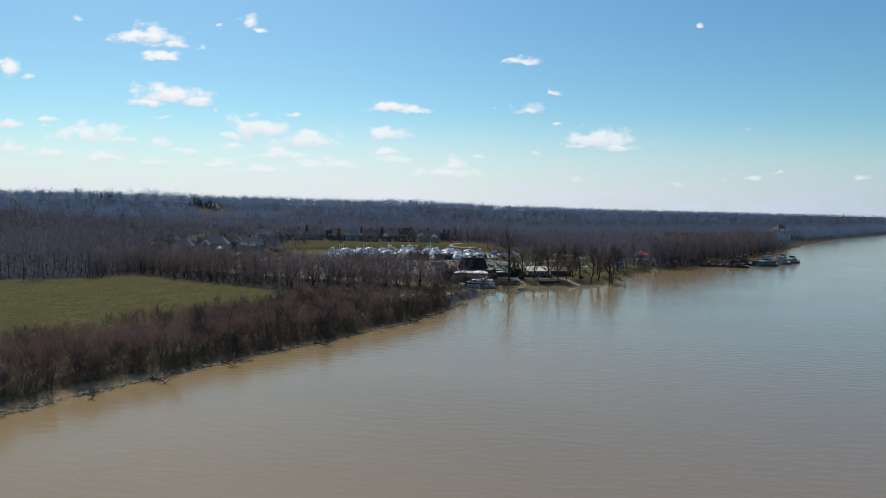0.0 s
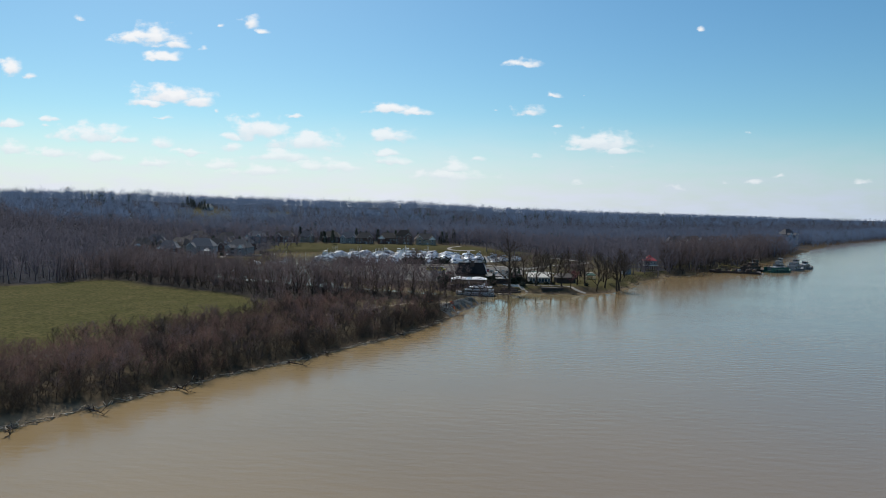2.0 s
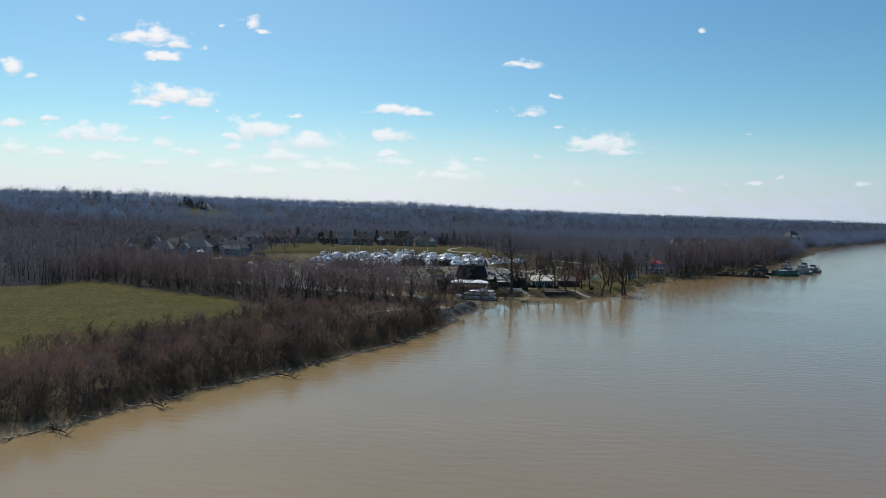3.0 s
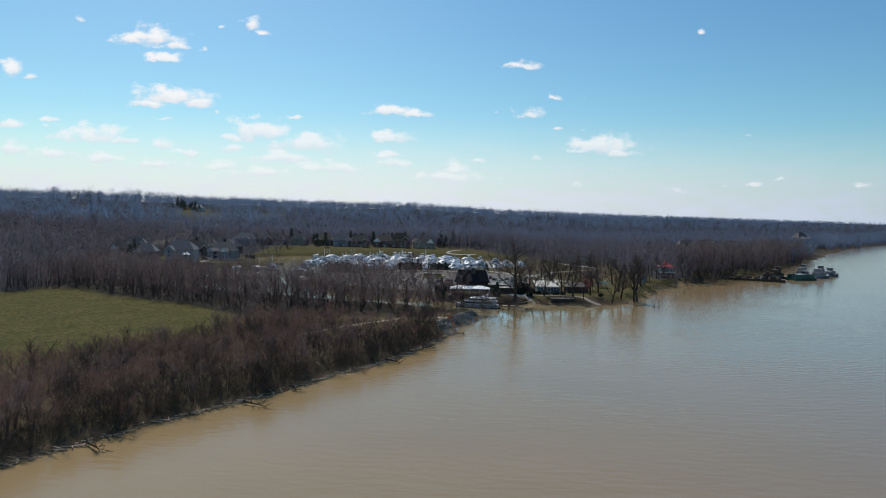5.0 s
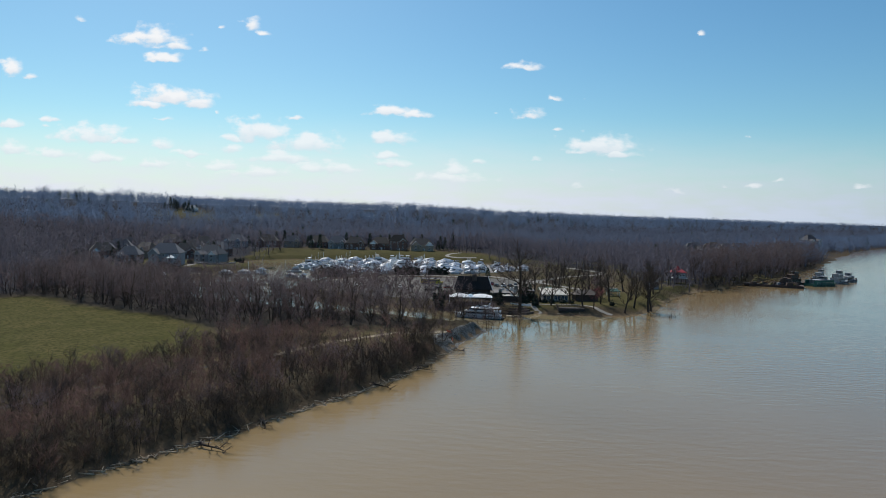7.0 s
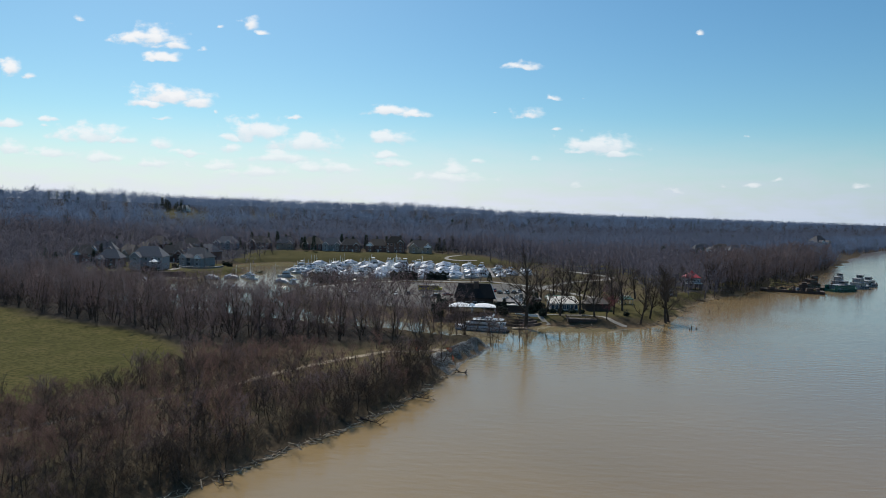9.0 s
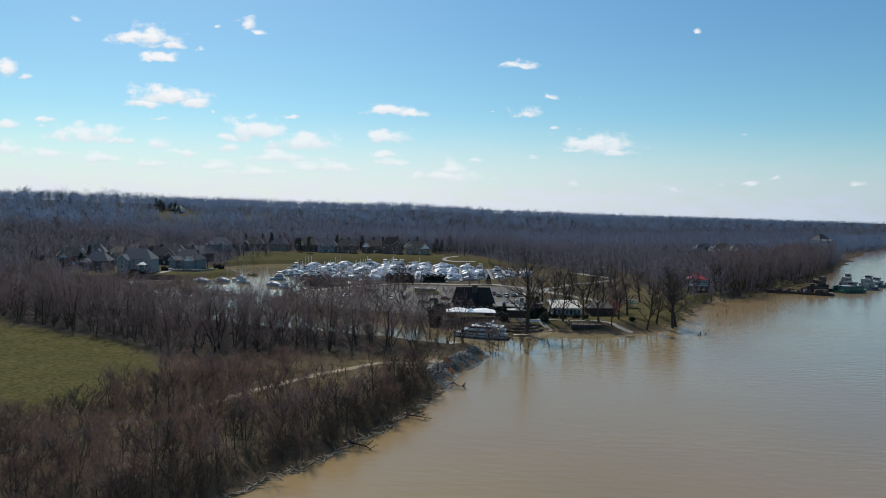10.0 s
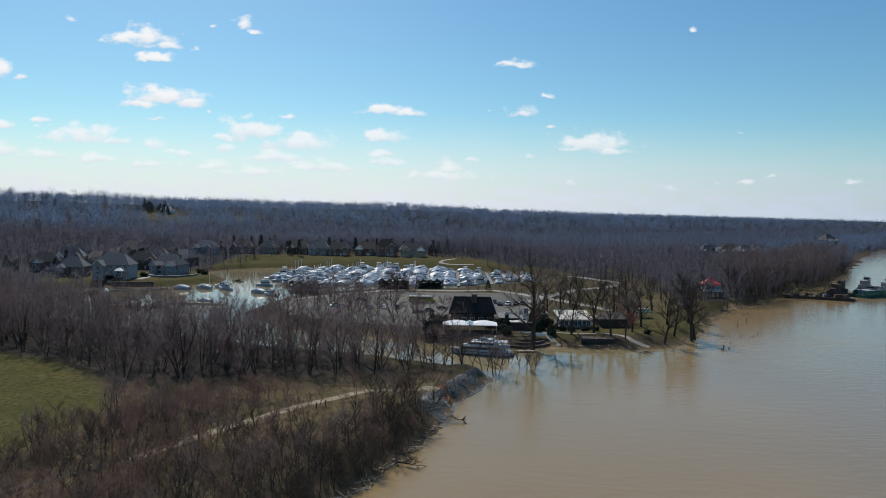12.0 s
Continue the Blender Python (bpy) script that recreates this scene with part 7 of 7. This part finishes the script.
plant_tree("maple_tree", MAPLE, 57, 390, 0.72, 40, "small leafless maple with reddish buds beside the deck", "tree", "trees in the riverside park")
ir = random.Random(31)
k = 0
while k < 26:
    x, y = ir.uniform(22, 100), ir.uniform(436, 604)
    line_gap = float(off_line(ROAD_LINE, np.array([x]), np.array([y]), False)[0])
    if line_gap < 5 or float(shore_distance(np.array([x]), np.array([y]))[0]) < 5 or x < 40 and y < 515:
        continue
    plant_tree("roadside_tree", TALL[k % 9], x, y, ir.uniform(0.6, 0.95), ir.uniform(0, 360), "leafless tree on rough ground beside the road", "tree", "trees beside the road")
    k += 1
fence = thing("parking_fence", pose(0, 0, 0), "low dark railing along the marina edge", "fence")
fx0, fy0, fx1, fy1 = -80.0, 489.0, -2.0, 521.0
for k in range(27):
    a = k / 26
    x, y = fx0 + (fx1 - fx0) * a, fy0 + (fy1 - fy0) * a
    part("post", Geo().box(x, y, ground_z(x, y) - 0.2, 0.14, 0.14, 1.3), DARK_TIMBER, fence)
    if k < 26:
        x1, y1 = fx0 + (fx1 - fx0) * (k + 1) / 26, fy0 + (fy1 - fy0) * (k + 1) / 26
        for lift in (0.5, 1.0):
            part("rail", Geo().stick((x, y, ground_z(x, y) + lift), (x1, y1, ground_z(x1, y1) + lift), 0.05, sides=4), DARK_TIMBER, fence)


# ---- riverbank: riprap, driftwood, logs, posts ----
def stone(seed):
    g = np.random.default_rng(seed)
    p = np.array([(-1, -1, -1), (1, -1, -1), (1, 1, -1), (-1, 1, -1), (-1, -1, 1), (1, -1, 1), (1, 1, 1), (-1, 1, 1)], float) * g.uniform(0.6, 1.0, (8, 3))
    q = np.array([(3, 2, 1, 0), (4, 5, 6, 7), (0, 1, 5, 4), (1, 2, 6, 5), (2, 3, 7, 6), (3, 0, 4, 7)])
    return p * 0.5, np.concatenate([q[:, [0, 1, 2]], q[:, [0, 2, 3]]])


rr = np.random.default_rng(77)
RIP = np.array([(-6, 302), (-6.8, 308), (-2.6, 317), (2.8, 331), (8, 345), (15, 338), (9, 321), (4.5, 308), (1.5, 301)], float)
rx, ry = spread_out(*scattered(rr, 34000, -7, 14, 296, 346, lambda x, y: inside(RIP, x, y)), 0.25)
strewn("riprap", [stone(k) for k in range(6)], rx, ry, rr, 0.22, 0.42, ROCK, "grey limestone riprap armouring the bank", "riprap", -0.05)

banks = np.array(NEAR_BANK[3:18], float)
seg = np.diff(banks, axis=0)
lens = np.linalg.norm(seg, axis=1)
pick = rr.choice(len(seg), 620, p=lens / lens.sum())
along = rr.uniform(0, 1, 620)
pts = banks[pick] + seg[pick] * along[:, None]
nrm = np.stack([-seg[pick][:, 1], seg[pick][:, 0]], 1) / lens[pick][:, None]
pts = pts + nrm * rr.normal(0.5, 0.6, 620)[:, None]
sticks = []
for k in range(5):
    g = Geo().stick((-0.5, 0, 0), (0.5, 0.08 * (k - 2), 0.05 * k), 0.05, 0.03, 4)
    tri = [(f[0], f[i], f[i + 1]) for f in g.f for i in range(1, len(f) - 1)]
    sticks.append((np.array(g.v), np.array(tri)))
strewn("driftwood", sticks, pts[:, 0], pts[:, 1], rr, 0.6, 2.8, PALE_WOOD, "bleached driftwood and flood debris along the waterline", "driftwood", -0.12)


dx, dy = spread_out(*scattered(rr, 5000, 40, 240, 380, 640, lambda x, y: np.abs(shore_distance(x, y) - 1.2) < 1.6), 1.4)
strewn("far_bank_driftwood", sticks, dx, dy, rr, 1.2, 4.5, DRIFT, "dark logs and flood debris strewn along the far bank", "driftwood", -0.15)
SNAGS = [tree_meshes("snag", bare_tree(160 + k, 7.5, 2.6, 0.3, 6, 90, 0.02, 1, (6, 4, 3), (4, 3, 2), 0.026, -0.05), DARK_BRUSH) for k in range(3)]


def snag(x, y, turn, length, label, mat=DARK_TIMBER, lift=0.3):
    """A fallen tree: its foot at x, y with a fan of roots, its crown in the water."""
    root = thing("fallen_tree", pose(x, y, lift, 0, 0, turn), label, "fallen tree", "snags along the bank")
    k = len(label) % 3
    lying = pose(0, 0, 0.25, 0, 95, 0) @ Matrix.Diagonal((length / 9, length / 9, length / 9, 1))
    part("trunk", SNAGS[k][0], BARK, root, at=lying)
    part("crown", SNAGS[k][1], DARK_BRUSH, root, at=lying)
    g = random.Random(int(length * 7 + x))
    for k in range(8):
        a, r = radians(45 * k + g.uniform(-18, 18)), g.uniform(0.6, 1.3)
        part("root", Geo().stick((0.2, 0, 0.25), (-0.35, math.cos(a) * r * 0.6, 0.3 + math.sin(a) * r * 0.55), 0.13, 0.07, 5)
             .stick((-0.35, math.cos(a) * r * 0.6, 0.3 + math.sin(a) * r * 0.55), (-0.3 - g.uniform(0, 0.5), math.cos(a + 0.3) * r, 0.2 + math.sin(a + 0.3) * r), 0.07, 0.02, 4), mat, root)
    return root


snag(-42, 214, -28, 9, "dark fallen tree lying in the water")
snag(-35.5, 228, -60, 7, "dark snag leaning off the bank")
snag(-70, 169, -35, 8, "dark uprooted tree at the waterline")
snag(-77, 156, -70, 6, "dark snag standing at the waterline")
snag(-60, 187, -40, 8, "dark fallen tree on the muddy bank")
snag(-18, 259, -35, 8, "dark fallen tree trailing in the river")
snag(-9, 277, -20, 7, "dark fallen limb over the water")
snag(2.6, 302, 185, 5, "dark stranded log with upturned roots")
for x, y, h in ((88, 387, 1.5), (87, 386, 0.7), (90.5, 389, 0.5), (112, 436, 1.4), (120, 447, 1.7), (104, 413, 0.5), (106, 416, 0.4), (109, 414, 0.5), (112, 418, 0.5), (114, 420, 0.4), (95, 399, 0.4)):
    p = thing("mooring_pile", pose(x, y, -2.5), "dark rotted timber pile in the river", "pile", "piles in the river")
    part("post", Geo().stick((0, 0, 0), (0.05, 0, 2.5 + h), 0.22, 0.18, 7), DARK_TIMBER, p)
for x, y in ((-31.5, 303.5), (-29.5, 305.8), (-27, 299), (-25.5, 301), (-38, 292), (-36, 282.5), (-22, 318), (-15, 318)):
    p = thing("track_post", pose(x, y, ground_z(x, y)), "short weathered post beside the gravel track", "post", "posts by the track")
    part("post", Geo().box(0, 0, -0.3, 0.22, 0.22, 1.6).box(0, 0, 1.3, 0.26, 0.26, 0.08), TIMBER, p)
for x0, y0, x1, y1 in ((-2.6, 317.2, -1.0, 316.6), (-1.0, 316.6, -0.4, 313.4), (-11, 315.8, -9.4, 316.5)):
    f = thing("barrier_fence", pose((x0 + x1) / 2, (y0 + y1) / 2, ground_z((x0 + x1) / 2, (y0 + y1) / 2), 0, 0, math.degrees(math.atan2(y1 - y0, x1 - x0))), "orange plastic safety fence at the track's end", "fence", "safety fence")
    w = math.hypot(x1 - x0, y1 - y0)
    net = Geo()
    for k in range(5):
        net.box(0, 0, 0.1 + 0.22 * k, w, 0.05, 0.12)
    part("mesh_panel", net, ORANGE, f)
    for k in (-0.5, 0, 0.5):
        part("stake", Geo().box(k * w, 0, -0.3, 0.07, 0.07, 1.6), TIMBER, f)
pad = thing("concrete_pad", pose(-4.6, 314.8, ground_z(-4.6, 314.8) + 0.05), "round pale concrete pad at the track's end", "pad")
part("slab", Geo().stick((0, 0, -0.3), (0, 0, 0.14), 2.2, 2.2, 24), GRAVEL, pad)
